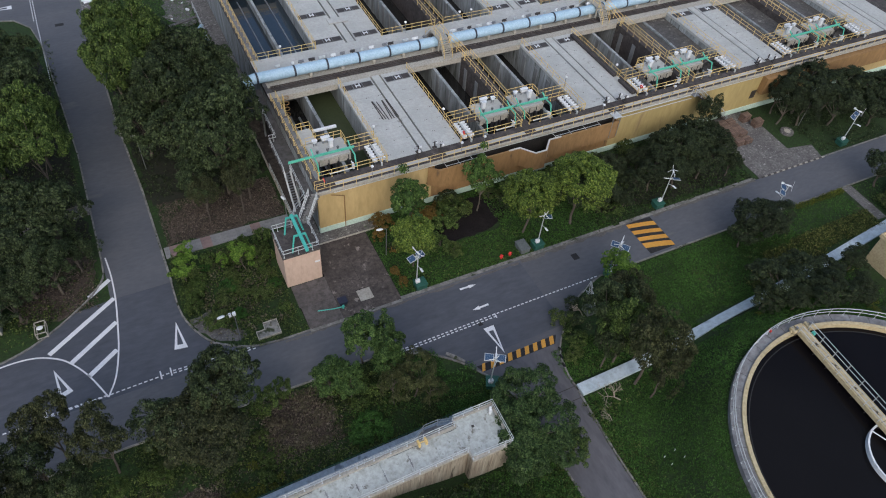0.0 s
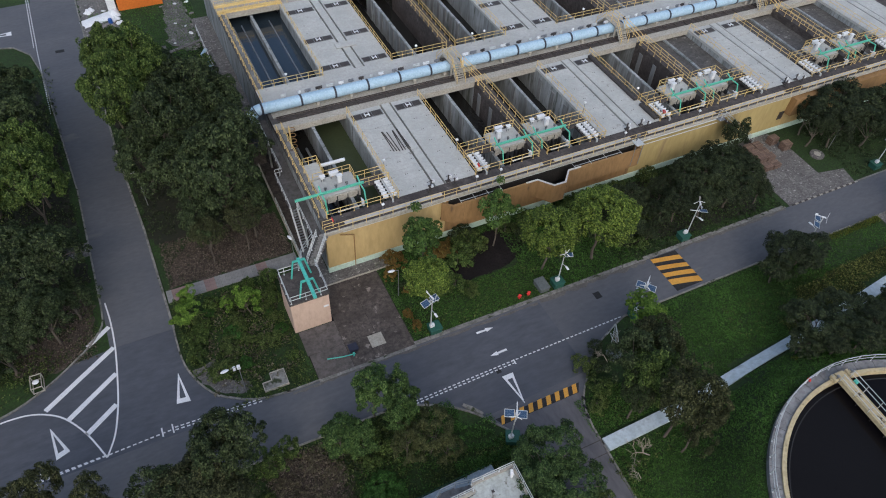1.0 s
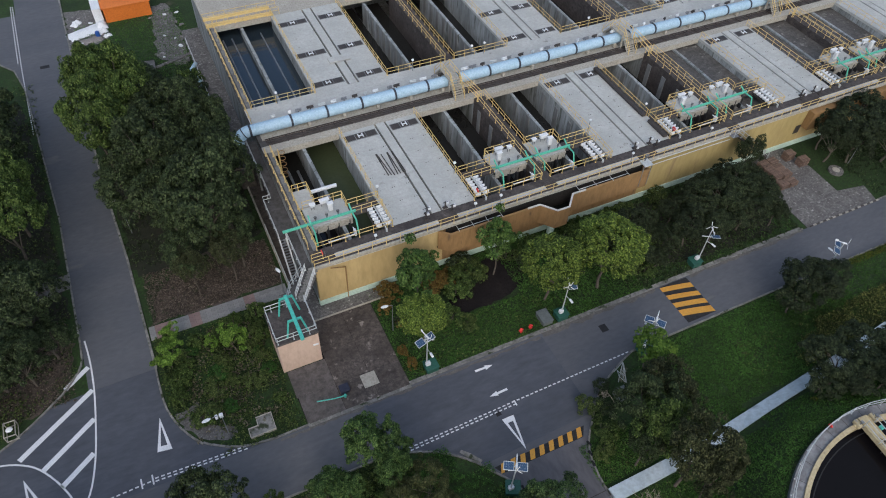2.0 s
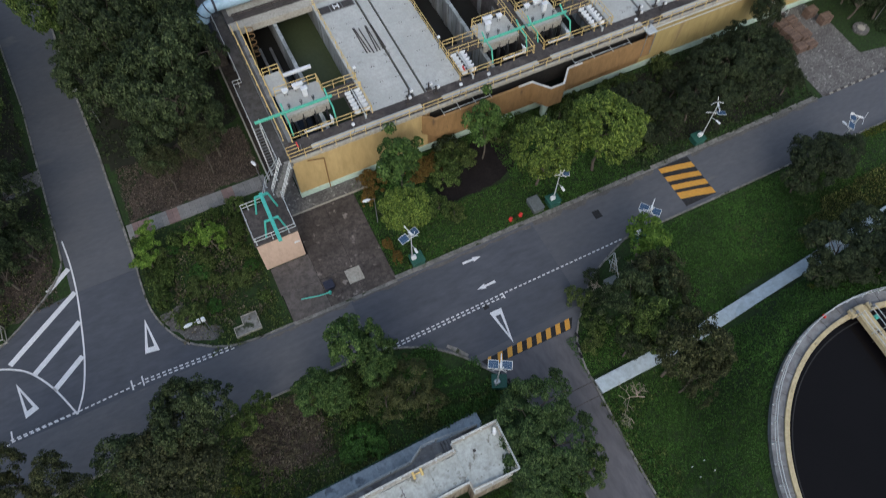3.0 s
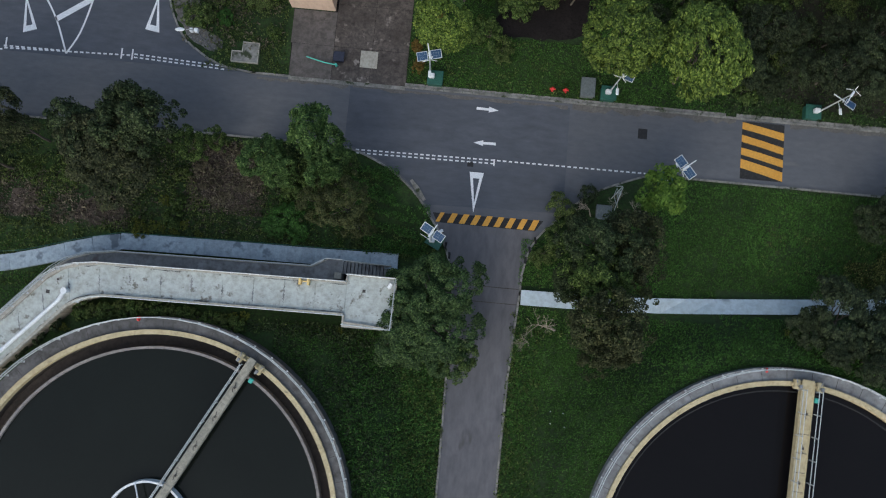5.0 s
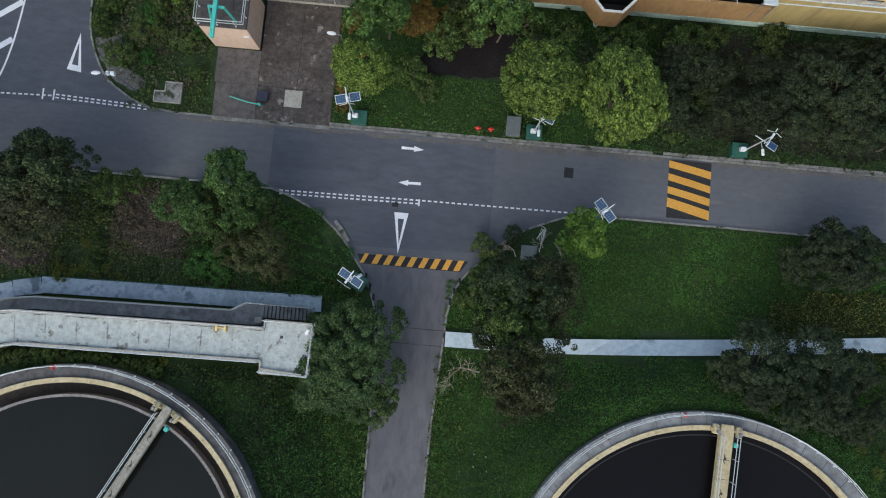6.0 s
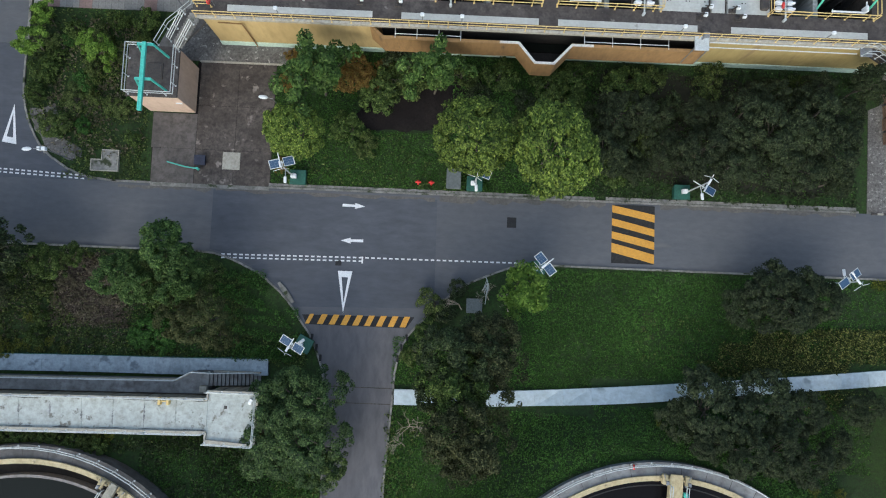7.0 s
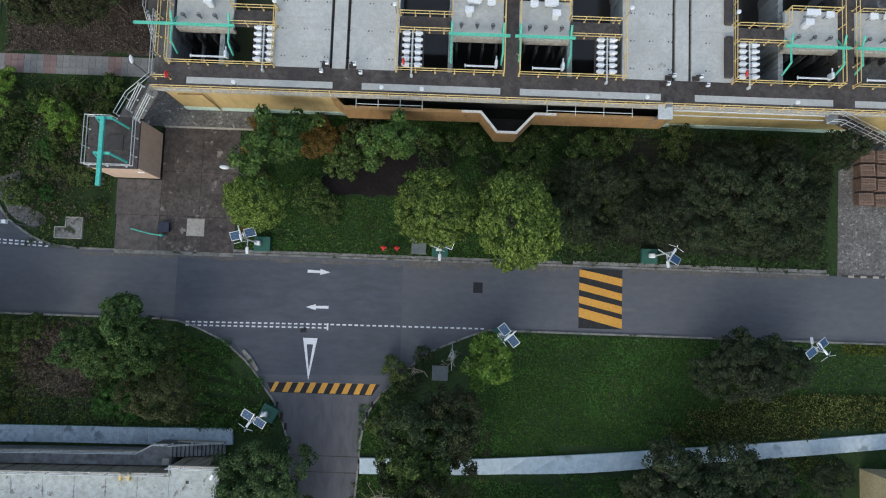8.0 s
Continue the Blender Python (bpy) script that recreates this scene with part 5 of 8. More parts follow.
# side platform and ladder in the first basin
sp_ = thing("side_platform", "small concrete platform with yellow rails in the basin corner", "platform")
bm = bmesh.new()
box(bm, 6.25, 8.1, 73.2, 76.0, ZD - 0.3, ZD + 0.1, 0.03)
part("platform_slab", bm, "concrete", sp_)
bm = bmesh.new()
box(bm, 8.1, 11.2, 74.7, 75.05, ZD + 0.25, ZD + 0.55, 0.03)
part("duct", bm, "white", sp_, "white duct")
handrail([(8.0, 73.3, ZD + 0.1), (8.0, 75.9, ZD + 0.1), (6.3, 75.9, ZD + 0.1)], "rail_y", HY, group=G, step=1.2)
ld = thing("basin_ladder", "yellow caged ladder down into the basin", "ladder", at=(6.6, 82.4, ZD))
bm = bmesh.new()
for dx in (-0.25, 0.25):
    rod(bm, (0.1, dx, -4.5), (0.1, dx, 1.1), 0.05)
for k in range(16):
    rod(bm, (0.1, -0.25, -4.3 + k * 0.32), (0.1, 0.25, -4.3 + k * 0.32), 0.025)
part("ladder", bm, "rail_y", ld)
for k in range(5):
    bm = bmesh.new()
    ring(bm, 0.45, 0, 0.34, 0.4, -3.0 + k * 0.9, -2.92 + k * 0.9, seg=14)
    part("hoop", bm, "wall_o", ld)

# ---------------- outlet trough with the V-shaped weir ----------------
tr = thing("outlet_trough", "orange-brown concrete trough hung along the wall", "trough")
TZ = 6.1
bm = bmesh.new()
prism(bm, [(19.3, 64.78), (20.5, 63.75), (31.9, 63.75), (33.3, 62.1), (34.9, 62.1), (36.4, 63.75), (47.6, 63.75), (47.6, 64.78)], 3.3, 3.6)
part("trough_floor", bm, "trough_black", tr)
# thin near-black sheets over the trough's inner faces
slab("trough_lining", 20.3, 47.3, WS - 0.03, WS, 3.6, 6.5, "trough_black", "black lining of the trough", parent=tr)
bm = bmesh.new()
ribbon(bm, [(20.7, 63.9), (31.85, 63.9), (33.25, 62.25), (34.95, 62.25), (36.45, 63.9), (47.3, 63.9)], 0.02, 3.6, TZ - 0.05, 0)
part("trough_lining", bm, "trough_black", tr)
bm = bmesh.new()
ribbon(bm, [(19.4, 64.72), (20.5, 63.75), (31.9, 63.75), (33.3, 62.1), (34.9, 62.1), (36.4, 63.75), (47.6, 63.75)], 0.25, 3.3, TZ, 0)
part("trough_wall", bm, "wall_o", tr)
bm = bmesh.new()
box(bm, 47.35, 47.6, 63.88, 64.75, 3.3, TZ)
part("end_wall", bm, "wall_o", tr)
bm = bmesh.new()
ribbon(bm, [(30.3, 63.75), (31.9, 63.75), (33.3, 62.1), (34.9, 62.1), (36.4, 63.75), (38.2, 63.75)], 0.19, TZ, TZ + 0.1, 0)
part("weir_coping", bm, "coping_w", tr, "white weathered coping round the outlet")
bm = bmesh.new()
box(bm, 20.3, 47.3, 63.9, 64.7, 3.65, 3.8)
part("trough_water", bm, "water_d", tr)
bm = bmesh.new()
rod(bm, (34.1, 63.6, 0), (34.1, 63.6, 3.3), 0.45, 12)
part("down_pipe", bm, "band", tr, "pale green outlet pipe")
for a, b in ((21.5, 27.0), (37.4, 44.5)):
    bm = bmesh.new()
    tube(bm, [(a, 64.05, TZ + 0.1), (b, 64.05, TZ + 0.1)], 0.035)
    part("trough_pipe", bm, "rail_g", tr, "thin grey pipe over the trough")
    for k in range(4):
        x = a + (b - a) * k / 3
        bm = bmesh.new()
        rod(bm, (x, 63.7, TZ + 0.1), (x, 64.75, TZ + 0.1), 0.035)
        part("cross_pipe", bm, "rail_g", tr)
bm = bmesh.new()
prism(bm, [(75.0, 63.75), (103, 63.75), (103, 64.78), (75.0, 64.78)], 3.3, 6.1)
tagged(part("outlet_trough", bm, "wall_o"), "orange-brown concrete trough hung along the wall", "trough")
slab("wall_opening", 74.0, 75.0, WS - 0.03, WS, 2.2, 3.6, "steel_d", "dark opening in the wall")
# small outlet chamber at the trough's end
oc = thing("outlet_chamber", "small grey steel platform with a gate at the trough's end", "platform", at=(47.0, 64.2, 0))
bm = bmesh.new()
box(bm, -0.6, 0.6, -0.75, 0.5, TZ + 0.8, TZ + 0.95, 0.03)
part("plate", bm, "rail_g", oc)
bm = bmesh.new()
for dx in (-0.6, 0.6):
    rod(bm, (dx, -0.55, 3.6), (dx, -0.55, TZ + 0.8), 0.07)
rod(bm, (0, 0.2, TZ + 0.95), (0, 0.2, TZ + 1.8), 0.08)
box(bm, -0.25, 0.25, 0.0, 0.4, TZ + 1.7, TZ + 2.0, 0.04)
part("gate_stand", bm, "steel", oc)
# white pipes along the eastern wall
bm = bmesh.new()
rod(bm, (47.8, 64.31, 6.65), (60.3, 64.31, 6.65), 0.07, 8)
rod(bm, (47.8, 64.0, 6.35), (60.3, 64.0, 6.35), 0.05, 8)
tagged(part("wall_pipe", bm, "rail_g"), "pale pipes along the top of the wall", "pipe")
# stairs down the wall to the yard
ys = thing("wall_stairs", "narrow steel stairs from the deck down to the yard", "stairs")
for k in range(30):
    bm = bmesh.new()
    box(bm, 61.3 + k * 0.27, 61.55 + k * 0.27, 63.7, 64.55, 6.7 - k * 0.222, 6.75 - k * 0.222, 0.01)
    part("step", bm, "rust_pipe", ys)
for y in (63.65, 64.6):
    bm = bmesh.new()
    rod(bm, (61.2, y, 6.7), (69.4, y, 0.0), 0.09, 6)
    part("stringer", bm, "steel_d", ys)
bm = bmesh.new()
box(bm, 60.3, 61.3, 63.6, 64.36, 6.75, 6.85, 0.02)
part("landing", bm, "steel", ys)
for y in (63.65, 64.32):
    handrail([(60.4, y, 6.85), (61.2, y, 6.85), (69.4, y, 0.1)], "rail_g", "grey stair rail with three rails", rails=(1.0, 0.5), r=0.03)
# down pipe on the wall's corner
bm = bmesh.new()
tube(bm, [(6.7, 64.25, 6.4), (8.4, 64.6, 5.4), (8.4, 64.7, 0.1)], 0.06)
tagged(part("down_pipe", bm, "wall_o"), "thin brown pipe down the yellow wall", "pipe")

# ---------------- small fittings on the deck ----------------
def deck_lamp(x, y, z=ZD):
    ob = thing("deck_lamp", "small pale floodlight on a short post", "lamp", "deck lamps", at=(x, y, z))
    bm = bmesh.new()
    rod(bm, (0, 0, 0), (0, 0, 1.7), 0.04)
    part("post", bm, "steel", ob)
    bm = bmesh.new()
    box(bm, -0.16, 0.16, -0.14, 0.14, 1.6, 1.85, 0.05)
    part("head", bm, "white", ob)


for x, y in ((9.5, 92.5), (28.5, 92.5), (39.5, 92.5), (14.9, 71.5), (24.6, 71.6), (43.7, 72), (52.3, 72), (23.8, 64.7), (12.0, 64.7), (45.0, 64.7), (57, 64.7), (27.0, 64.7), (37.5, 92.5), (57, 92.5)):
    deck_lamp(x, y)


def penstock(x, y):
    ob = thing("penstock", "dark valve spindle with pale bracket on the deck", "valve", "penstocks", at=(x, y, ZD))
    bm = bmesh.new()
    box(bm, -0.3, 0.3, -0.2, 0.2, 0, 0.15, 0.03)
    rod(bm, (0, 0, 0.1), (0, 0, 1.0), 0.08, 8)
    rod(bm, (-0.3, 0, 0.9), (0.3, 0, 0.9), 0.04)
    part("spindle", bm, "steel_d", ob)
    bm = bmesh.new()
    box(bm, 0.1, 0.4, -0.15, 0.15, 0.6, 0.9, 0.03)
    part("bracket", bm, "white", ob)


for c in (20.05, 48.3, 76.05):
    for dx in (-1.1, 1.15):
        penstock(c + dx, 66.9)
        penstock(c + dx + (0.5 if dx > 0 else -0.45), 66.2)
# bundle of long steel bars on the first deck
st = thing("steel_bar_stack", "loose stack of long dark steel bars on the deck", "steel bars")
for k in range(7):
    bm = bmesh.new()
    x = 17.4 + k * 0.36 + random.uniform(-0.05, 0.05)
    y = 74.2 + random.uniform(-0.4, 0.3)
    rod(bm, (x, y, ZD + 0.1), (x + random.uniform(-.25, .3), y + 4.0, ZD + 0.1), 0.065, 6)
    part("bar", bm, "steel_d", st)
# dark channel lids leaning on the eastern deck edges
for x in (52.2,):
    for y0, y1 in ((67.0, 70.5), (71.5, 83.0)):
        bm = bmesh.new()
        box(bm, x - 0.45, x + 0.2, y0, y1, ZD + 0.03, ZD + 0.5, 0.1)
        tagged(part("pipe_duct", bm, "steel_d"), "dark grey duct along the deck's edge", "duct")
# red lifebuoys
def lifebuoy(x, y, z, s=0.75):
    ob = thing("lifebuoy", "red lifebuoy on the railing", "lifebuoy", "lifebuoys", at=(x, y, z))
    bm = bmesh.new()
    ring(bm, 0, 0, 0.2 * s, 0.38 * s, -0.05, 0.05, seg=16)
    part("ring_float", bm, "red", ob).matrix_basis = Matrix.Rotation(radians(80), 4, "Y")
    bm = bmesh.new()
    rod(bm, (0.28, 0, -z + z - 0.9), (0.28, 0, 0.0), 0.03)
    part("post", bm, "steel", ob)


lifebuoy(6.3, 65.4, ZD + 0.9)
lifebuoy(25.4, 67.2, ZD + 0.9)
lifebuoy(53.3, 67.2, ZD + 0.9)

# ---------------- western walkway, stairs and hut ----------------
ZH = 5.0
ww = thing("west_walkway", "grey concrete walkway along the block's western wall", "walkway", kind="structure")
bm = bmesh.new()
prism(bm, [(4.0, 66.0), (WW - 0.003, 66.0), (WW - 0.003, 89.0), (4.0, 89.0)], ZH - 0.3, ZH)
box(bm, 3.1, 3.997, 71.7, 77.7, ZH - 0.3, ZH)
part("walkway_slab", bm, "ring", ww)
bm = bmesh.new()
prism(bm, [(1.3, 62.5), (3.1, 62.5), (4.7, 64.2), (5.19, 64.9), (5.19, 65.99), (3.9, 65.99), (2.2, 64.4)], ZH - 0.3, ZH)
part("landing", bm, "ring", ww)
bm = bmesh.new()
for y in (70, 75, 80, 85):
    box(bm, 4.15, 4.4, y, y + 0.3, 0, ZH - 0.3, 0.03)
part("column", bm, "concrete_w", ww)
handrail([(1.35, 62.6, ZH), (2.25, 64.4, ZH), (4.05, 66.1, ZH), (4.05, 71.6, ZH)], "rail_g", "grey pipe handrail along the raised walkway")
handrail([(3.15, 71.8, ZH), (3.15, 77.65, ZH), (4.05, 77.65, ZH), (4.05, 89.0, ZH)], "rail_g", "grey pipe handrail along the raised walkway")
sst = thing("steep_stairs", "steep grey steel stairs down from the raised walkway", "stairs")
for k in range(20):
    bm = bmesh.new()
    box(bm, 3.22, 3.9, 71.45 - k * 0.215, 71.62 - k * 0.215, ZH - 0.27 - k * 0.235, ZH - 0.23 - k * 0.235)
    part("tread", bm, "steel", sst)
for x in (3.18, 3.94):
    bm = bmesh.new()
    rod(bm, (x, 71.65, ZH - 0.1), (x, 67.2, 0.1), 0.08, 6)
    part("stringer", bm, "rail_g", sst)
    bm = bmesh.new()
    for h in (0.5, 1.0):
        rod(bm, (x, 71.65, ZH - 0.1 + h), (x, 67.2, 0.1 + h), 0.03, 6)
    for k in range(5):
        rod(bm, (x, 71.5 - k * 1.05, ZH - 0.25 - k * 1.15), (x, 71.5 - k * 1.05, ZH + 0.8 - k * 1.15), 0.03, 6)
    part("stair_rail", bm, "rail_g", sst)
stw = thing("deck_stairs", "narrow concrete stairs from the deck to the hut roof", "stairs")
for k in range(11):
    bm = bmesh.new()
    t = k / 11
    x, y = 5.0 - 2.0 * t, 64.3 - 1.75 * t
    box(bm, x - 0.55, x + 0.25, y - 0.3, y + 0.5, ZD - 0.18 * (k + 1) - 0.06, ZD - 0.18 * (k + 1), 0.01)
    part("step", bm, "kerb", stw)
for o in (0.0, 1.0):
    handrail([(4.9 - o * 0.75, 63.75 + o * 0.85, ZD - 0.1), (3.15 - o * 0.75, 62.1 + o * 0.85, ZH)], "rail_g", "pale metal stair handrail with three rails", rails=(1.0, 0.7, 0.35))
handrail([(6.3, 65.3, ZD), (5.1, 65.3, ZD)], "rail_y", HY, group=G)

hut = thing("hut", "salmon painted concrete hut with a flat railed roof", "hut", at=(0, 0, 0))
bm = bmesh.new()
box(bm, -1.05, 3.1, 58.2, 62.4, -0.1, ZH - 0.2, 0.02)
part("wall", bm, "hut", hut)
bm = bmesh.new()
box(bm, -1.15, 3.2, 58.1, 62.5, ZH - 0.2, ZH, 0.03)
part("roof", bm, "concrete_d", hut, "dark stained flat roof")
bm = bmesh.new()
box(bm, 0.5, 1.9, 59.6, 61.0, ZH, ZH + 0.08, 0.02)
box(bm, 0.6, 1.8, 59.7, 60.9, ZH + 0.08, ZH + 0.11, 0.02)
part("roof_hatch", bm, "steel_d", hut)
bm = bmesh.new()
box(bm, 2.4, 2.95, 58.12, 58.22, 2.9, 3.1, 0.01)
part("sign_plate", bm, "white", hut)
handrail([(3.05, 62.3, ZH), (3.05, 58.25, ZH), (-1.0, 58.25, ZH), (-1.0, 62.35, ZH), (1.2, 62.35, ZH)], "rail_g", "pale rail round the hut roof")
ho = thing("hut_hoist", "turquoise steel monorail hoist over the hut roof", "hoist")
hz = ZH + 2.3
bm = bmesh.new()
box(bm, 1.05, 1.4, 56.2, 61.9, hz, hz + 0.28, 0.03)
part("beam", bm, "teal_hut", ho)
for y in (58.9, 61.8):
    bm = bmesh.new()
    box(bm, 0.55, 1.9, y - 0.1, y + 0.1, hz - 0.18, hz)
    rod(bm, (0.6, y, hz - 0.09), (0.15, y - 0.25, ZH), 0.1)
    rod(bm, (1.85, y, hz - 0.09), (2.3, y - 0.25, ZH), 0.1)
    part("portal", bm, "teal_hut", ho)
bm = bmesh.new()
box(bm, 2.85, 5.19, 68.02, 89.48, -0.2, 0.06)
tagged(part("foot_path", bm, "apron"), "dark stained path under the raised walkway", "path", kind="structure")
bm = bmesh.new()
box(bm, 2.65, 2.848, 68.02, 89.48, -0.2, 0.3, 0.02)
tagged(part("path_kerb", bm, "coping"), "thin pale kerb of the dark path", "kerb", kind="structure")
pc = thing("pipe_chamber", "concrete chamber that the main drops into", "chamber", at=(3.0, 87.3, 0))
bm = bmesh.new()
box(bm, -0.9, 0.95, -1.0, 1.0, -0.1, 2.6, 0.04)
part("wall", bm, "apron", pc)
bm = bmesh.new()
box(bm, -1.0, 0.98, -1.1, 1.1, 2.6, 2.75, 0.03)
part("top_slab", bm, "apron", pc)
# pale path along the block's western foot, with stored pipes
bm = bmesh.new()
box(bm, 2.4, 5.19, 89.5, 126, -0.2, 0.25, 0.02)
tagged(part("foot_path", bm, "yard"), "pale concrete path along the foot of the wall", "path", kind="structure")
handrail([(2.75, 66.2, 0.3), (2.75, 78.0, 0.3)], "rail_g", "thin grey rail along the foot path")
handrail([(2.5, 90, 0.25), (2.5, 122, 0.25)], "rail_g", "thin grey rail along the foot path")
for x, y, l, a in ((2.0, 110.0, 2.4, 1.4), (1.4, 114.0, 2.2, 1.0)):
    bm = bmesh.new()
    d = Vector((math.cos(a), math.sin(a), 0)) * l
    rod(bm, (x, y, 0.35), (x + d.x, y + d.y, 0.35), 0.3, 12)
    tagged(part("spare_pipe", bm, "pipe_b"), "short length of light blue pipe on the ground", "pipe", "spare pipes")

# ---------------- clarifiers ----------------
def clarifier(cx, cy, label, weir, bridge_to, bridge_mat, both, box_at):
    ob = thing("clarifier", label, "settling tank", "clarifiers")
    ZT = 4.4
    bm = bmesh.new()
    ring(bm, cx, cy, 15.6, 16.7, -0.2, ZT)
    part("wall", bm, "ring" if weir else "ring_pale", ob, "grey streaked concrete rim walkway")
    # panel joints of the rim
    bm = bmesh.new()
    box(bm, 15.62, 16.68, -0.02, 0.02, ZT - 0.02, ZT + 0.006)
    me = bpy.data.meshes.new("rim_joint")
    bm.to_mesh(me)
    bm.free()
    me.materials.append(M["concrete_d"])
    for k in range(48):
        shared("rim_joint", me, Matrix.Translation((cx, cy, 0)) @ Matrix.Rotation(radians(7.5 * k + 2), 4, "Z"), ob)
    bm = bmesh.new()
    ring(bm, cx, cy, 15.22, 15.62, 4.0, ZT + 0.2)
    part("rail_track", bm, "cream", ob, "cream painted inner kerb")
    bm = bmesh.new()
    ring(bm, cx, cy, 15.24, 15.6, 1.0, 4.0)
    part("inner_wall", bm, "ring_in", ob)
    if weir:
        bm = bmesh.new()
        ring(bm, cx, cy, 14.0, 14.22, 1.0, ZT - 0.35)
        part("weir", bm, "weir", ob, "pale weir ring")
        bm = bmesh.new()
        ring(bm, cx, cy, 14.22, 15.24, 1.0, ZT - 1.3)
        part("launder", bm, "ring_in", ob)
    else:
        bm = bmesh.new()
        ring(bm, cx, cy, 14.68, 14.78, ZT - 0.9, ZT - 0.43)
        part("weir_plate", bm, "iron", ob, "dark thin weir plate")
    bm = bmesh.new()
    zw = ZT - (0.6 if weir else 0.45)
    ring(bm, cx, cy, 0.001, 14.0 if weir else 15.2, zw - 0.3, zw)
    part("water", bm, "water_b" if not weir else "water_d", ob, "still black water")
    # centre well
    rw = 3.4 if weir else 3.9
    bm = bmesh.new()
    ring(bm, cx, cy, rw - 0.17, rw, ZT - 1.2, ZT + 0.1, seg=40)
    for k in range(4):
        t = radians(90 * k + 20)
        rod(bm, (cx, cy, ZT + 0.3), (cx + rw * math.cos(t), cy + rw * math.sin(t), ZT + 0.1), 0.06)
    part("centre_well", bm, "white", ob, "white circular stilling well")
    bm = bmesh.new()
    rod(bm, (cx, cy, 1.0), (cx, cy, ZT + 0.6), 0.5, 14)
    part("pier", bm, "concrete_w", ob)
    # outer handrail
    posts = 62
    pts = [(cx + 16.62 * math.cos(radians(360 * k / posts)), cy + 16.62 * math.sin(radians(360 * k / posts)), ZT) for k in range(posts + 1)]
    handrail(pts, "rail_g", "pale galvanised handrail round the tank rim", step=1.69, group="tank handrails", rails=(1.0, 0.55), r=0.038)
    # lamps or bolts on the inner kerb
    for k in range(18):
        t = radians(20 * k + 8)
        bm = bmesh.new()
        x, y = cx + 15.35 * math.cos(t), cy + 15.35 * math.sin(t)
        box(bm, x - 0.1, x + 0.1, y - 0.1, y + 0.1, ZT + 0.22, ZT + 0.3, 0.03)
        part("bolt_cap", bm, "cream", ob)
    # rotating bridge
    br = thing("scraper_bridge", "long narrow scraper bridge across the tank" if weir else "cream painted scraper bridge with side rails", "bridge", "scraper bridges")
    d = Vector((bridge_to[0] - cx, bridge_to[1] - cy, 0))
    L = d.length
    br.matrix_basis = Matrix.Translation((cx, cy, ZT + 0.45)) @ Matrix.Rotation(math.atan2(d.y, d.x), 4, "Z")
    bm = bmesh.new()
    hw = 0.5 if both else 0.29
    box(bm, -0.6, L + 0.35, -hw, hw, 0.0, 0.14, 0.02)
    part("deck", bm, bridge_mat, br)
    for s in (-1, 1):
        bm = bmesh.new()
        box(bm, -0.6, L + 0.2, s * hw - 0.05, s * hw + 0.05, -0.35, 0.2, 0.02)
        part("girder", bm, bridge_mat, br)
    bm = bmesh.new()
    box(bm, -0.02, 0.02, -hw + 0.05, hw - 0.05, 0.141, 0.152)
    me = bpy.data.meshes.new("deck_joint")
    bm.to_mesh(me)
    bm.free()
    me.materials.append(M["concrete_d" if both else "weir"])
    for k in range(9):
        shared("deck_joint", me, Matrix.Translation((0.63 + k * 1.55, 0, 0)), br)
    # cables and clamps lying on the bridge
    for k in range(5):
        bm = bmesh.new()
        x = L * (0.1 + 0.18 * k)
        tube(bm, [(x, -0.1, 0.16), (x + 0.25, 0.06, 0.17), (x + 0.55, -0.03, 0.16), (x + 0.8, 0.1, 0.16)], 0.03, 5)
        box(bm, x + 0.3, x + 0.5, -0.14, 0.02, 0.15, 0.24, 0.02)
        part("cable_clamp", bm, "steel_d", br)
    for s in ((-1, 1) if both else (1,)):
        bm = bmesh.new()
        o = s * (0.5 if not both else (0.75 if s < 0 else 0.55))
        for h in (0.55, 1.1):
            rod(bm, (0.2, o, h), (L - 0.4, o, h), 0.035)
        for k in range(9):
            rod(bm, (0.3 + k * (L - 0.8) / 8, o, 0.0), (0.3 + k * (L - 0.8) / 8, o, 1.1), 0.035)
        part("railing", bm, "rail_g", br, "thin pale railing")
    for s in (-1, 1):
        bm = bmesh.new()
        box(bm, L - 0.5, L + 0.3, s * 0.95 - 0.22, s * 0.95 + 0.22, -0.2, 0.3, 0.06)
        rod(bm, (L - 0.1, s * 0.5, -0.05), (L - 0.1, s * 1.3, -0.05), 0.12, 8)
        part("end_carriage", bm, "cream", br, "cream wheel carriage")
        bm = bmesh.new()
        rod(bm, (L - 0.6, s * 0.75, 0.1), (L + 0.35, s * 1.1, 0.35), 0.05, 6)
        rod(bm, (L - 0.25, s * 0.9, 0.3), (L - 0.25, s * 0.9, 0.75), 0.06, 6)
        box(bm, L - 0.4, L - 0.1, s * 0.9 - 0.12, s * 0.9 + 0.12, 0.6, 0.8, 0.03)
        part("drive_motor", bm, "steel", br, "small grey motor on the carriage")
        bm = bmesh.new()
        rod(bm, (L - 0.35, s * 0.7, -0.22), (L - 0.35, s * 0.95, -0.22), 0.2, 12)
        part("wheel", bm, "steel_d", br)
    bm = bmesh.new()
    box(bm, L - 1.4, L - 1.0, -1.0, -0.65, -0.1, 0.3, 0.06)
    part("drive_box", bm, "teal_hut", br, "small turquoise drive unit")
    bm = bmesh.new()
    for k in range(7):
        rod(bm, (1.8 + k * 1.8, 0, 0), (1.8 + k * 1.8, 0.5, -1.6), 0.05)
    part("scraper_arm", bm, "steel_d", br)
    # side chamber
    bx, by = box_at
    ch = thing("side_chamber", "cream painted outlet box on the tank's side", "chamber", at=(0, 0, 0))
    bm = bmesh.new()
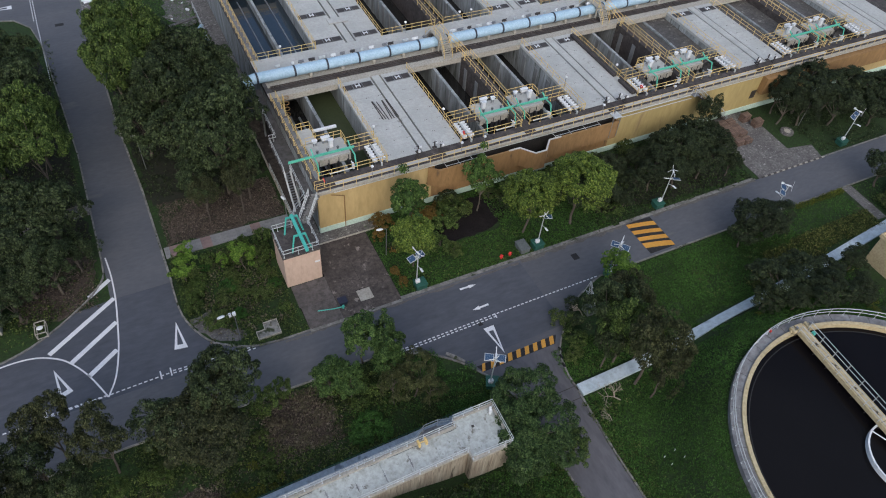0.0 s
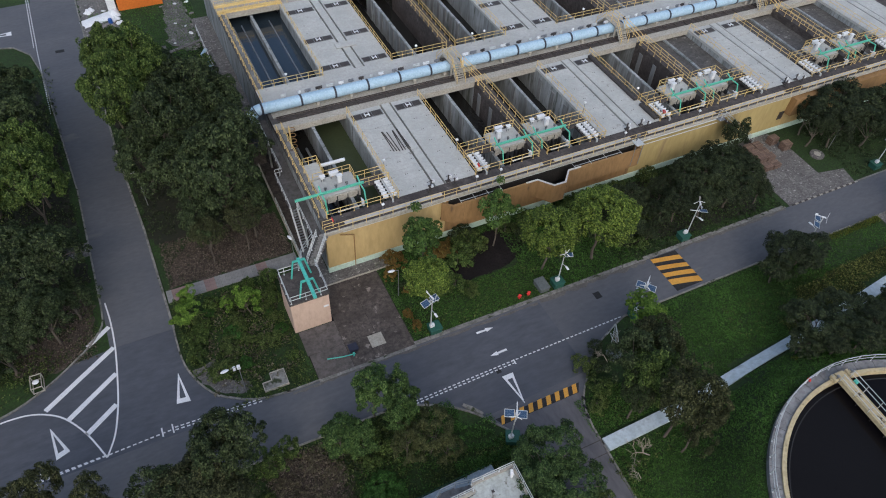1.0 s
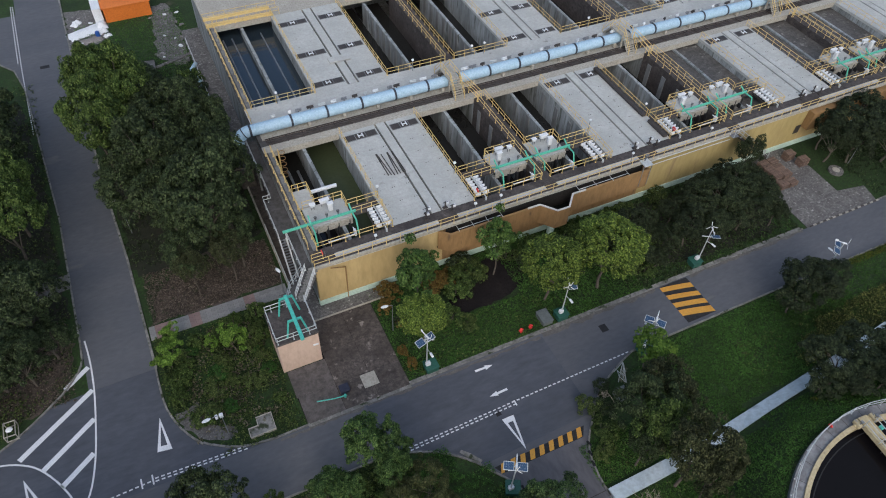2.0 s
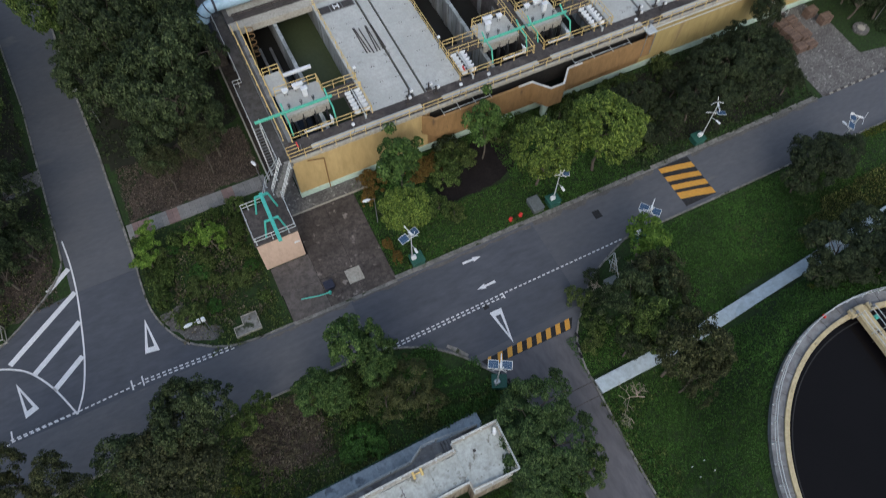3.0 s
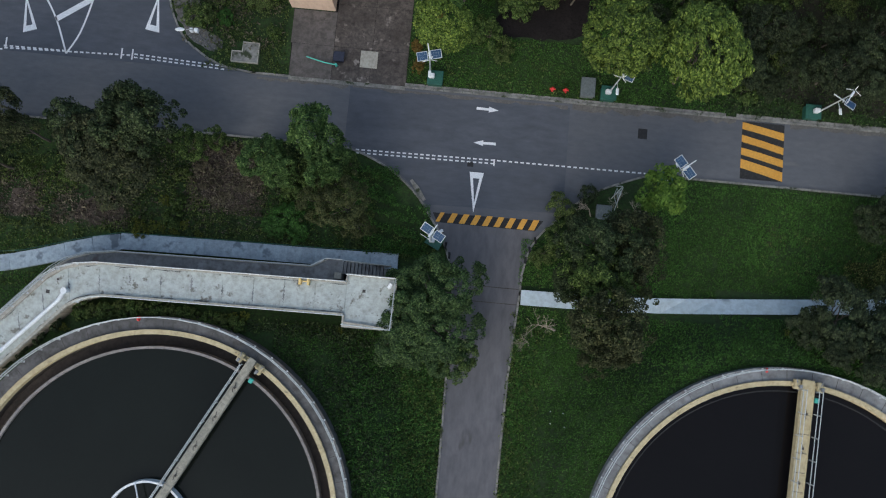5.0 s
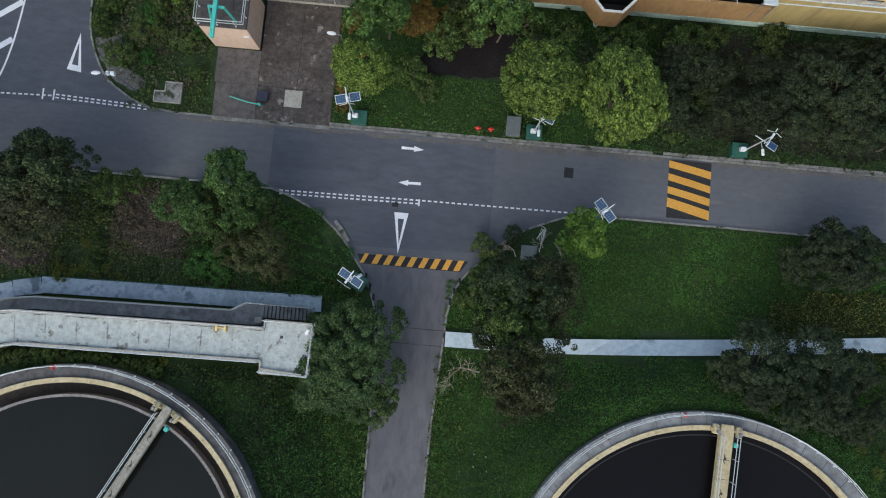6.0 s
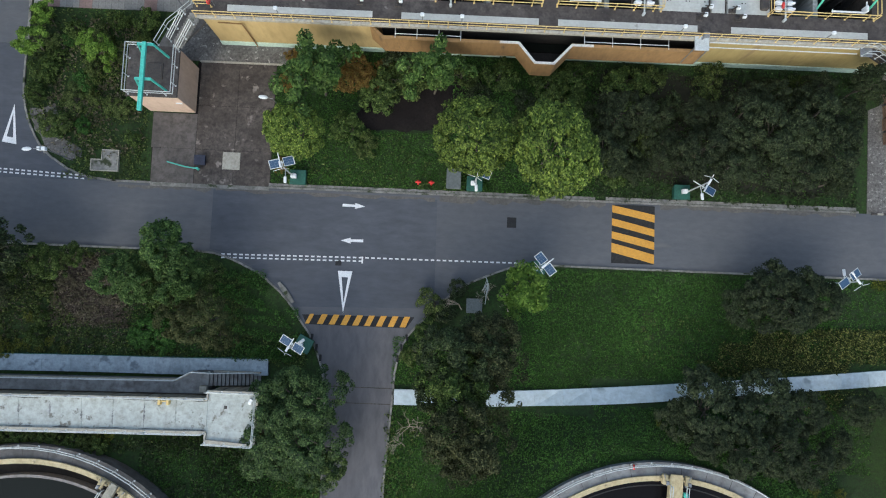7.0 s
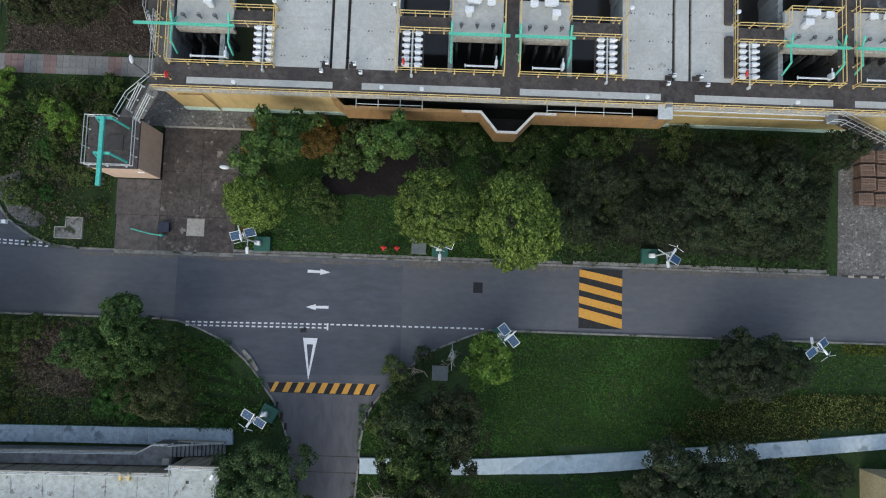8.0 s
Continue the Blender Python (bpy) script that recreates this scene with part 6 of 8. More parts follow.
    sgn = -1 if bx < cx else 1
    xa, xb = sorted((bx, bx + sgn * 1.3))
    box(bm, xa, xb, by - 1.3, by + 1.3, -0.1, 3.9, 0.04)
    part("body", bm, "cream", ch)
    bm = bmesh.new()
    box(bm, xa + 0.35, xb - 0.35, by - 0.4, by + 0.7, 3.9, 3.93)
    part("opening", bm, "steel_d", ch, "dark opening in the top")
    bm = bmesh.new()
    xa2, xb2 = sorted((bx - sgn * 0.9, bx))
    box(bm, xa2, xb2, by - 0.9, by + 0.5, 4.0, 4.45, 0.03)
    part("bridge_plate", bm, "concrete_d", ch)
    lifebuoy(cx - 2.6 * (1 if not weir else 0.9), cy + 16.35, ZT + 0.7, 0.55)


clarifier(-6.85, 12.05, "round concrete settling tank with a cream inner kerb and black water", True, (0.35, 25.7), "bridge_g", False, (9.75, 12.6))
clarifier(45.15, 12.7, "round concrete settling tank brimful of black water", False, (46.1, 28.2), "cream", True, (28.45, 13.0))

# ---------------- raised channel ----------------
ch = thing("raised_channel", "raised covered concrete channel with stained pale top", "channel")
ZC = 4.4
north = [(7.4, 33.0), (-13.2, 32.65), (-15.0, 32.4), (-16.3, 31.95), (-17.4, 31.2), (-28.85, 18.2), (-44.2, 0.7)]
south = [(7.4, 30.3), (-12.6, 30.0), (-13.6, 29.8), (-14.6, 29.5), (-15.6, 28.9), (-26.5, 16.6), (-41.8, -0.9)]
bm = bmesh.new()
prism(bm, south[::-1] + [(7.4, 29.5), (11.4, 29.4), (11.5, 33.65), (7.4, 33.65)] + north[0:], -0.2, ZC - 0.12)
part("body", bm, "streaked", ch, "streaked cream channel wall")
# top slabs with joints
ns, ss = resample(north[:6], 2.6), resample(south[:6], 2.55)
nseg = min(len(ns), len(ss)) - 1
for k in range(nseg):
    a, b, c, d = [Vector(p) for p in (ss[k + 1], ss[k], ns[k], ns[k + 1])]
    g = (b - a).normalized() * 0.02
    a, d = a + g, d + g
    bm = bmesh.new()
    prism(bm, [tuple(a), tuple(b), tuple(c), tuple(d)], ZC - 0.12, ZC + random.uniform(0, 0.012))
    part("top_slab", bm, "channel", ch, "pale stained cover slab")
# dark damp stains along the joints
srng = random.Random(8)
for k in range(1, nseg):
    if srng.random() < 0.3:
        continue
    a, b = Vector(ss[k]), Vector(ns[k])
    d = (b - a).normalized()
    side = Vector((d.y, -d.x))
    t0, t1 = srng.uniform(0.05, 0.4), srng.uniform(0.55, 0.95)
    n = 18
    bm = bmesh.new()
    lo, hi = [], []
    for j in range(n + 1):
        p = a.lerp(b, t0 + (t1 - t0) * j / n) + side * srng.uniform(-0.035, 0.035)
        w = srng.uniform(0.012, 0.1) * math.sin(math.pi * (j + 0.3) / (n + 0.6))
        lo.append(bm.verts.new((*(p - side * w), ZC + 0.017)))
        hi.append(bm.verts.new((*(p + side * w * srng.uniform(0.3, 1.6)), ZC + 0.017)))
    for j in range(n):
        bm.faces.new((lo[j], hi[j], hi[j + 1], lo[j + 1]))
    part("damp_stain", bm, "ring_pale", ch, "dark ragged stain at a slab joint")
# broken dark streaks where water stands along the parapets
for line, o in ((north[:6], 0.16), (south[:6], -0.16)):
    pts_ = offset_line(resample(line, 0.35), o)
    k = 0
    while k < len(pts_) - 8:
        n = srng.randint(4, 12)
        seg = pts_[k:k + n]
        if len(seg) > 3 and srng.random() < 0.75:
            bm = bmesh.new()
            lo, hi = [], []
            for q, (x, y) in enumerate(seg):
                w = srng.uniform(0.02, 0.11) * math.sin(math.pi * (q + 0.4) / (len(seg) - 0.2))
                x2, y2 = offset_line(seg, (1 if o > 0 else -1) * w)[q]
                lo.append(bm.verts.new((x, y, ZC + 0.018)))
                hi.append(bm.verts.new((x2, y2, ZC + 0.018)))
            for q in range(len(seg) - 1):
                bm.faces.new((lo[q], lo[q + 1], hi[q + 1], hi[q]) if o < 0 else (lo[q + 1], lo[q], hi[q], hi[q + 1]))
            bmesh.ops.recalc_face_normals(bm, faces=bm.faces)
            part("edge_stain", bm, "ring", ch, "dark damp streak along the parapet")
        k += n + srng.randint(0, 3)
bm = bmesh.new()
box(bm, 7.42, 11.4, 29.5, 33.6, ZC - 0.12, ZC + 0.01)
part("top_slab", bm, "channel", ch)
bm = bmesh.new()
prism(bm, [ss[nseg], ns[nseg], north[6], south[6]][::-1], ZC - 0.12, ZC)
part("top_slab", bm, "channel", ch)
for pts, s in ((north, -1), (south, 1)):
    bm = bmesh.new()
    ribbon(bm, pts, 0.22, ZC - 0.1, ZC + 0.22, 0)
    part("parapet", bm, "coping", ch)
bm = bmesh.new()
ribbon(bm, [(7.4, 30.3), (7.4, 29.5), (11.4, 29.4), (11.5, 33.65), (7.4, 33.65), (7.4, 33.0)], 0.2, ZC - 0.1, ZC + 0.22, 0)
part("parapet", bm, "coping", ch)
bm = bmesh.new()
box(bm, -21.9, -21.0, 24.9, 25.8, ZC - 0.02, ZC + 0.02)
part("opening", bm, "soil", ch, "open square manhole")
for x, y, w in ((8.9, 32.4, 0.25), (-17.3, 29.9, 0.3), (-16.6, 31.0, 0.18)):
    bm = bmesh.new()
    box(bm, x - w / 2, x + w / 2, y - w / 2, y + w / 2, ZC, ZC + 0.03)
    part("drain_lid", bm, "steel_d", ch)
handrail([(7.3, 33.05, ZC + 0.2), (-13.2, 32.7, ZC + 0.2), (-15.0, 32.45, ZC + 0.2), (-16.3, 32.0, ZC + 0.2), (-17.4, 31.25, ZC + 0.2), (-28.85, 18.25, ZC + 0.2), (-40.6, 4.75, ZC + 0.2)], "rail_g", "pale handrail on the channel's edge", height=0.9)
handrail([(7.3, 30.25, ZC + 0.2), (-12.6, 29.95, ZC + 0.2), (-13.6, 29.75, ZC + 0.2), (-14.6, 29.25, ZC + 0.2)], "rail_g", "pale handrail on the channel's edge", height=0.9)
handrail([(7.4, 29.5, ZC + 0.2), (11.4, 29.4, ZC + 0.2), (11.5, 33.65, ZC + 0.2), (7.4, 33.65, ZC + 0.2)], "rail_g", "pale handrail round the channel's head", height=0.9)
wp = thing("white_pipe", "white painted pipe along the channel's edge", "pipe")
bm = bmesh.new()
tube(bm, [(-15.9, 29.9, ZC + 0.25), (-16.2, 29.3, ZC + 0.25), (-16.9, 28.5, ZC + 0.25), (-27.2, 17.1, ZC + 0.25), (-40.6, 1.4, ZC + 0.25)], 0.16, 10)
part("barrel", bm, "white", wp)
bm = bmesh.new()
rod(bm, (-15.75, 30.1, ZC), (-15.75, 30.1, ZC + 0.55), 0.27, 10)
part("flange", bm, "white", wp)
valve = thing("yellow_valve", "small yellow valve stand on the channel", "valve", at=(3.9, 32.75, ZC))
bm = bmesh.new()
box(bm, -0.45, -0.25, -0.3, 0.3, 0, 0.5, 0.03)
box(bm, 0.25, 0.45, -0.3, 0.3, 0, 0.5, 0.03)
rod(bm, (-0.4, 0, 0.35), (0.4, 0, 0.35), 0.06)
part("stand", bm, "rail_y", valve)
pst = thing("white_fitting", "small white vent pipe on the channel head", "vent", at=(11.0, 32.9, ZC))
bm = bmesh.new()
tube(bm, [(0, 0, 0), (0, 0, 0.5), (0.15, 0.35, 0.6)], 0.14, 10)
part("pipe", bm, "white", pst)
# lower terrace on the channel's northern side, with its rail
tn = [(6.6, 34.95), (5.2, 34.95), (3.9, 34.2), (-3, 34.05), (-13.2, 33.85), (-15.4, 33.5), (-17.1, 32.9), (-18.3, 32.0), (-29.85, 18.9), (-45.2, 1.4)]
ts = [(6.6, 33.1), (-13.2, 32.78), (-15.0, 32.52), (-16.35, 32.06), (-17.5, 31.3), (-28.95, 18.3), (-44.3, 0.8)]
bm = bmesh.new()
prism(bm, tn[::-1] + ts, -0.2, 2.0)
tr = thing("channel_terrace", "dark stained concrete ledge beside the channel", "ledge")
part("ledge_slab", bm, "ring_pale", tr)
bm = bmesh.new()
ribbon(bm, tn[1:9], 0.16, 1.6, 2.1, 0)
part("edge_kerb", bm, "coping", tr, "thin pale edge kerb")
handrail([(x, y, 2.0) for x, y in tn[:9]], "rail_g", "pale handrail along the dark ledge", height=1.0)
# steps at the head of the ledge
sp = thing("ledge_steps", "narrow concrete steps with metal treads by the channel head", "stairs")
for k in range(13):
    bm = bmesh.new()
    box(bm, 6.61 + k * 0.31, 6.88 + k * 0.31, 33.78, 34.85, 0, 1.85 - k * 0.143, 0.01)
    part("step", bm, "ring_pale", sp)
bm = bmesh.new()
box(bm, 6.61, 10.66, 34.86, 34.98, -0.1, 0.9, 0.01)
part("side_wall", bm, "coping", sp)
handrail([(6.6, 34.92, 2.0), (10.5, 34.92, 0.15)], "rail_g", "pale handrail beside the steps", height=1.0)
ob = thing("switch_box", "small pale box on the ledge", "box", at=(6.3, 33.55, 2.0))
bm = bmesh.new()
box(bm, -0.3, 0.3, -0.28, 0.28, 0, 0.55, 0.03)
part("case", bm, "coping", ob)

# ---------------- street furniture ----------------
bm = bmesh.new()
box(bm, 0, 0.205, 0, 0.215, 0, 0.01)
CELL = bpy.data.meshes.new("solar_cell")
bm.to_mesh(CELL)
bm.free()
CELL.materials.append(M["solar"])


def solar_lamp(x, y, turn, cab, lamp_dir, panels=(-1, 1)):
    ob = thing("solar_lamp", "street lamp with solar panels, small turbine and green base", "street lamp", "solar lamps", at=(x, y, 0))
    cx, cy, cr = cab or (0, 0, 0)
    if cab:
        bm = bmesh.new()
        box(bm, -0.65, 0.65, -0.6, 0.6, -0.05, 0.75, 0.05)
        box(bm, -0.72, 0.72, -0.67, 0.67, 0.75, 0.82, 0.03)
        b = part("base_cabinet", bm, "green_box", ob, "dark green base cabinet")
        b.matrix_basis = Matrix.Translation((cx, cy, 0)) @ Matrix.Rotation(cr, 4, "Z")
    bm = bmesh.new()
    rod(bm, (0, 0, 0), (0, 0, 5.8), 0.08, 10, 0.05)
    part("pole", bm, "rail_g", ob)
    if cab:
        bm = bmesh.new()
        box(bm, -0.26, 0.26, -0.2, 0.2, 0.82, 1.3, 0.06)
        c = part("battery_box", bm, "white", ob, "white battery box")
        c.matrix_basis = Matrix.Translation((cx * 0.5 - 0.1, cy * 0.5, 0))
    a = Matrix.Rotation(turn, 4, "Z")
    for s in panels:
        bm = bmesh.new()
        box(bm, -0.47, 0.47, -0.38, 0.38, 0, 0.04, 0.01)
        p = part("solar_panel", bm, "rail_g", ob, "tilted solar panel")
        p.matrix_basis = Matrix.Translation((0, 0, 5.0)) @ a @ Matrix.Translation((s * 0.6, 0.35, 0)) @ Matrix.Rotation(radians(18), 4, "X")
        for i in range(4):
            for j in range(3):
                shared("solar_cell", CELL, Matrix.Translation((-0.42 + i * 0.21, -0.33 + j * 0.22, 0.04)), p)
    bm = bmesh.new()
    rod(bm, (-1.0, 0.35, 4.98), (1.0, 0.35, 4.98), 0.05)
    rod(bm, (0, 0, 4.8), (0, 0.5, 4.98), 0.05)
    part("panel_arm", bm, "rail_g", ob).matrix_basis = a
    bm = bmesh.new()
    rod(bm, (0, -0.25, 5.9), (0, 0.25, 5.9), 0.1, 10)
    rod(bm, (0, 0.3, 5.9), (0, 0.95, 6.0), 0.05)
    box(bm, -0.02, 0.02, 0.7, 1.0, 5.85, 6.15)
    part("turbine_body", bm, "white", ob).matrix_basis = a
    for k in range(3):
        bm = bmesh.new()
        box(bm, -0.035, 0.035, -0.015, 0.015, 0.08, 0.75, 0.008)
        bl = part("blade", bm, "white", ob)
        bl.matrix_basis = a @ Matrix.Translation((0, -0.4, 5.9)) @ Matrix.Rotation(radians(120 * k + 15), 4, "Y")
    lx, ly = lamp_dir
    bm = bmesh.new()
    rod(bm, (0, 0, 3.8), (lx * 0.8, ly * 0.8, 4.0), 0.04)
    part("lamp_arm", bm, "rail_g", ob)
    bm = bmesh.new()
    box(bm, -0.3, 0.3, -0.13, 0.13, -0.06, 0.06, 0.05)
    h = part("lamp_head", bm, "white", ob, "white lamp head")
    h.matrix_basis = Matrix.Translation((lx * 1.05, ly * 1.05, 4.02)) @ Matrix.Rotation(math.atan2(ly, lx), 4, "Z")


solar_lamp(12.5, 52.6, radians(15), (0.45, -0.1, 0.0), (0.05, -0.9))
solar_lamp(28.9, 52.6, radians(-20), (0.0, 0.0, 0.0), (0.0, -0.9), (1,))
solar_lamp(48.2, 52.7, radians(150), (-0.5, -0.05, 0.0), (0.1, -0.9), (-1,))
solar_lamp(14.0, 37.5, radians(-30), (0.35, 0.1, -0.45), (0.7, 0.5))
solar_lamp(34.6, 45.1, radians(-50), (0.1, 0.1, 0.2), (-0.1, 0.7))
solar_lamp(60.6, 44.9, radians(40), None, (-0.1, 0.8))
solar_lamp(82.5, 52.8, radians(20), (0.0, 0.0, 0.0), (0.1, -0.8))


def street_lamp(x, y, h, d):
    ob = thing("street_lamp", "slim grey street lamp with a white oval head", "street lamp", "street lamps", at=(x, y, 0))
    bm = bmesh.new()
    rod(bm, (0, 0, -0.1), (0, 0, h), 0.055, 8, 0.035)
    tube(bm, [(0, 0, h), (d[0] * 0.5, d[1] * 0.5, h + 0.1)], 0.035)
    part("pole", bm, "steel", ob)
    bm = bmesh.new()
    bmesh.ops.create_uvsphere(bm, u_segments=12, v_segments=6, radius=1.0)
    bmesh.ops.scale(bm, vec=(0.42, 0.18, 0.12), verts=bm.verts)
    hd = part("lamp_head", bm, "white", ob)
    hd.matrix_basis = Matrix.Translation((d[0] * 0.85, d[1] * 0.85, h + 0.12)) @ Matrix.Rotation(math.atan2(d[1], d[0]), 4, "Z")


street_lamp(11.2, 58.5, 4.5, (-0.95, 0.1))
street_lamp(1.9, 67.45, 4.5, (-0.1, 0.3))
street_lamp(-11.9, 84.2, 5.5, (-0.5, 0))
street_lamp(-13.2, 114.5, 5.5, (-0.5, 0))
street_lamp(-7.75, 53.3, 4.8, (-1.55, -0.15))
street_lamp(15.0, 14.0, 5.0, (0.9, 0))
street_lamp(79.5, 58.5, 6.0, (0.3, 0.9))


def cabinet(x, y, w, d, h, mat, label):
    ob = thing("cabinet", label, "cabinet", at=(x, y, -0.05))
    bm = bmesh.new()
    box(bm, -w / 2, w / 2, -d / 2, d / 2, 0, h, 0.03)
    part("body", bm, mat, ob)
    bm = bmesh.new()
    box(bm, -w / 2 - 0.06, w / 2 + 0.06, -d / 2 - 0.06, d / 2 + 0.06, h, h + 0.06, 0.02)
    part("lid", bm, mat, ob)
    bm = bmesh.new()
    box(bm, -w / 2 + 0.1, w / 2 - 0.1, -d / 2 - 0.02, -d / 2, 0.15, h - 0.15, 0.005)
    part("door", bm, mat, ob)


cabinet(27.0, 53.0, 1.2, 1.7, 0.7, "grey_box", "grey-green metal cabinet on the verge")
cabinet(29.3, 41.6, 1.3, 1.2, 0.6, "grey_box", "grey metal cabinet among the shrubs")
# fire hydrants
for x in (23.8, 25.0):
    ob = thing("fire_hydrant", "red fire hydrant on the verge", "hydrant", "fire hydrants", at=(x, 52.6, 0))
    bm = bmesh.new()
    rod(bm, (0, 0, -0.1), (0, 0, 0.55), 0.13, 10)
    rod(bm, (0, 0, 0.55), (0, 0, 0.68), 0.17, 10, 0.05)
    part("barrel", bm, "red", ob)
    bm = bmesh.new()
    rod(bm, (-0.26, 0, 0.4), (0.26, 0, 0.4), 0.08, 8)
    rod(bm, (0, -0.26, 0.42), (0, 0, 0.42), 0.08, 8)
    part("outlet", bm, "red", ob)
# green barrier bar lying on the apron and its small box
gb = thing("green_hose_bar", "thin green bar lying on the apron", "bar")
bm = bmesh.new()
tube(bm, [(0.9, 53.5, 0.3), (2.6, 53.1, 0.3), (3.9, 52.95, 0.3)], 0.06)
rod(bm, (3.7, 52.97, 0.0), (3.7, 52.97, 0.5), 0.12, 8)
part("bar", bm, "teal_hut", gb)
cabinet(3.9, 53.75, 0.9, 0.8, 0.5, "navy", "small dark navy box on the apron")
# L-shaped kerbed pit
pit = thing("valve_pit", "L-shaped concrete valve pit with a raised rim", "pit")
bm = bmesh.new()
prism(bm, [(-6.0, 52.45), (-3.55, 52.45), (-3.55, 54.35), (-5.05, 54.35), (-5.05, 53.45), (-6.0, 53.45)], -0.2, 0.16)
part("cover", bm, "kerb", pit)
bm = bmesh.new()
ribbon(bm, [(-6.0, 52.45), (-3.55, 52.45), (-3.55, 54.35), (-5.05, 54.35), (-5.05, 53.45), (-6.0, 53.45), (-6.0, 52.45)], 0.07, -0.2, 0.26, 0)
part("rim", bm, "coping", pit)
# white bottles or rocks at the corner, and the stony corner bed
bed("stony_bed", [(-12.0, 58.2), (-11.6, 56.0), (-10.4, 54.6), (-8.0, 53.0), (-7.0, 54.0), (-8.6, 55.4), (-10.0, 58.4)], "yard", "stony grey corner bed")
cam_ = thing("junction_boxes", "pair of small white boxes on the lamp arm", "box", at=(-7.75, 53.3, 4.55))
for dx, w in ((0.0, 0.34), (-0.42, 0.26)):
    bm = bmesh.new()
    box(bm, dx - w / 2, dx + w / 2, -0.16, 0.16, -0.1, 0.3, 0.03)
    part("box", bm, "white", cam_)
# square cover in the grass by the side road
ob = thing("chamber_cover", "grey concrete chamber cover with a round lid in the grass", "cover", at=(13.6, 12.4, ground_z(12.4, 12.4)))
bm = bmesh.new()
box(bm, -1.6, 1.6, -1.05, 1.05, -1.8, 0.24, 0.04)
part("slab", bm, "ring", ob)
bm = bmesh.new()
ribbon(bm, [(-1.62, -1.07), (1.62, -1.07), (1.62, 1.07), (-1.62, 1.07), (-1.62, -1.07)], 0.12, -1.8, 0.34, 0)
part("rim", bm, "concrete_d", ob, "dark raised rim")
bm = bmesh.new()
rod(bm, (0.1, 0.2, 0.3), (0.1, 0.2, 0.36), 0.42, 20)
part("round_lid", bm, "steel_d", ob)
# low frame with white corner posts in the lawn
ob = thing("marker_posts", "four short white marker posts in the lawn", "posts")
for x, y in ((25.9, 23.5), (26.9, 23.5), (25.9, 22.5), (27.0, 22.4)):
    bm = bmesh.new()
    z = ground_z(x, y)
    rod(bm, (x, y, z - 0.1), (x, y, z + 0.35), 0.04, 8)
    part("post", bm, "paint", ob)
# white A-frame rack among the shrubs
rk = thing("metal_rack", "rusty white metal frame on the ground", "frame", at=(-26.3, 62.3, 0))
bm = bmesh.new()
for x in (-0.5, 0.5):
    for y in (-0.8, 0.8):
        rod(bm, (x, y, 0), (x, y, 0.9), 0.05)
for z in (0.1, 0.9):
    tube(bm, [(-0.5, -0.8, z), (0.5, -0.8, z), (0.5, 0.8, z), (-0.5, 0.8, z), (-0.5, -0.8, z)], 0.05)
part("frame", bm, "coping", rk)
bm = bmesh.new()
bmesh.ops.create_uvsphere(bm, u_segments=10, v_segments=6, radius=0.28)
bmesh.ops.scale(bm, vec=(1.2, 1, 0.5), verts=bm.verts)
o = part("bowl", bm, "white", rk)
o.location = (0, -0.1, 0.95)
# lattice stand beside the bright tree
lt = thing("lattice_stand", "pale metal lattice stand on the verge", "stand", at=(30.3, 43.0, 0))
bm = bmesh.new()
for k in range(4):
    t = radians(90 * k)
    rod(bm, (0.3 * math.cos(t), 1.2 * math.sin(t), 0), (0.05 * math.cos(t), 0.1 * math.sin(t) + 0.6, 2.6), 0.04)
for z in (0.7, 1.4, 2.0):
    w = 1 - z / 2.8
    tube(bm, [(0.3 * w, 0.2, z), (0, 1.2 * w, z), (-0.3 * w, 0.2, z), (0, -1.2 * w + 0.3, z), (0.3 * w, 0.2, z)], 0.03)
part("lattice", bm, "rail_g", lt)


# pallets in the yard
bm = bmesh.new()
box(bm, -0.66, 0.66, -0.08, 0.08, 0, 0.025)
BOARD = bpy.data.meshes.new("board")
bm.to_mesh(BOARD)
bm.free()
BOARD.materials.append(M["pallet"])


def pallet_stack(x, y, n, turn):
    ob = thing("pallet_stack", "stack of weathered brown timber pallets", "pallets", "pallet stacks", at=(x, y, 0.03))
    ob.rotation_euler = (0, 0, turn)
    for k in range(n):
        bm = bmesh.new()
        z = k * 0.15
        for i in range(3):
            box(bm, -0.66 + i * 0.61, -0.56 + i * 0.61, -0.54, 0.54, z, z + 0.11)
        pal = part("pallet", bm, "pallet", ob)
        for i in range(5):
            shared("board", BOARD, Matrix.Translation((random.uniform(-.02, .02), -0.46 + i * 0.225 + random.uniform(-.015, .015), z + 0.11)), pal)


for x, y, n in ((67.2, 62.4, 8), (68.75, 62.4, 8), (67.2, 61.1, 8), (68.8, 61.15, 7), (67.15, 59.85, 9), (68.75, 59.8, 8), (67.2, 58.55, 6), (68.8, 58.5, 5), (72.2, 62.7, 8), (73.1, 61.0, 8)):
    pallet_stack(x, y, n, random.uniform(-0.08, 0.08))
ob = thing("round_cover", "round grey concrete cover in the grass", "cover", at=(76.6, 58.0, 0))
bm = bmesh.new()
rod(bm, (0, 0, -0.1), (0, 0, 0.25), 1.0, 24)
part("slab", bm, "yard", ob)
bm = bmesh.new()
rod(bm, (0, 0, 0.25), (0, 0, 0.3), 0.5, 20)
part("lid", bm, "coping", ob)

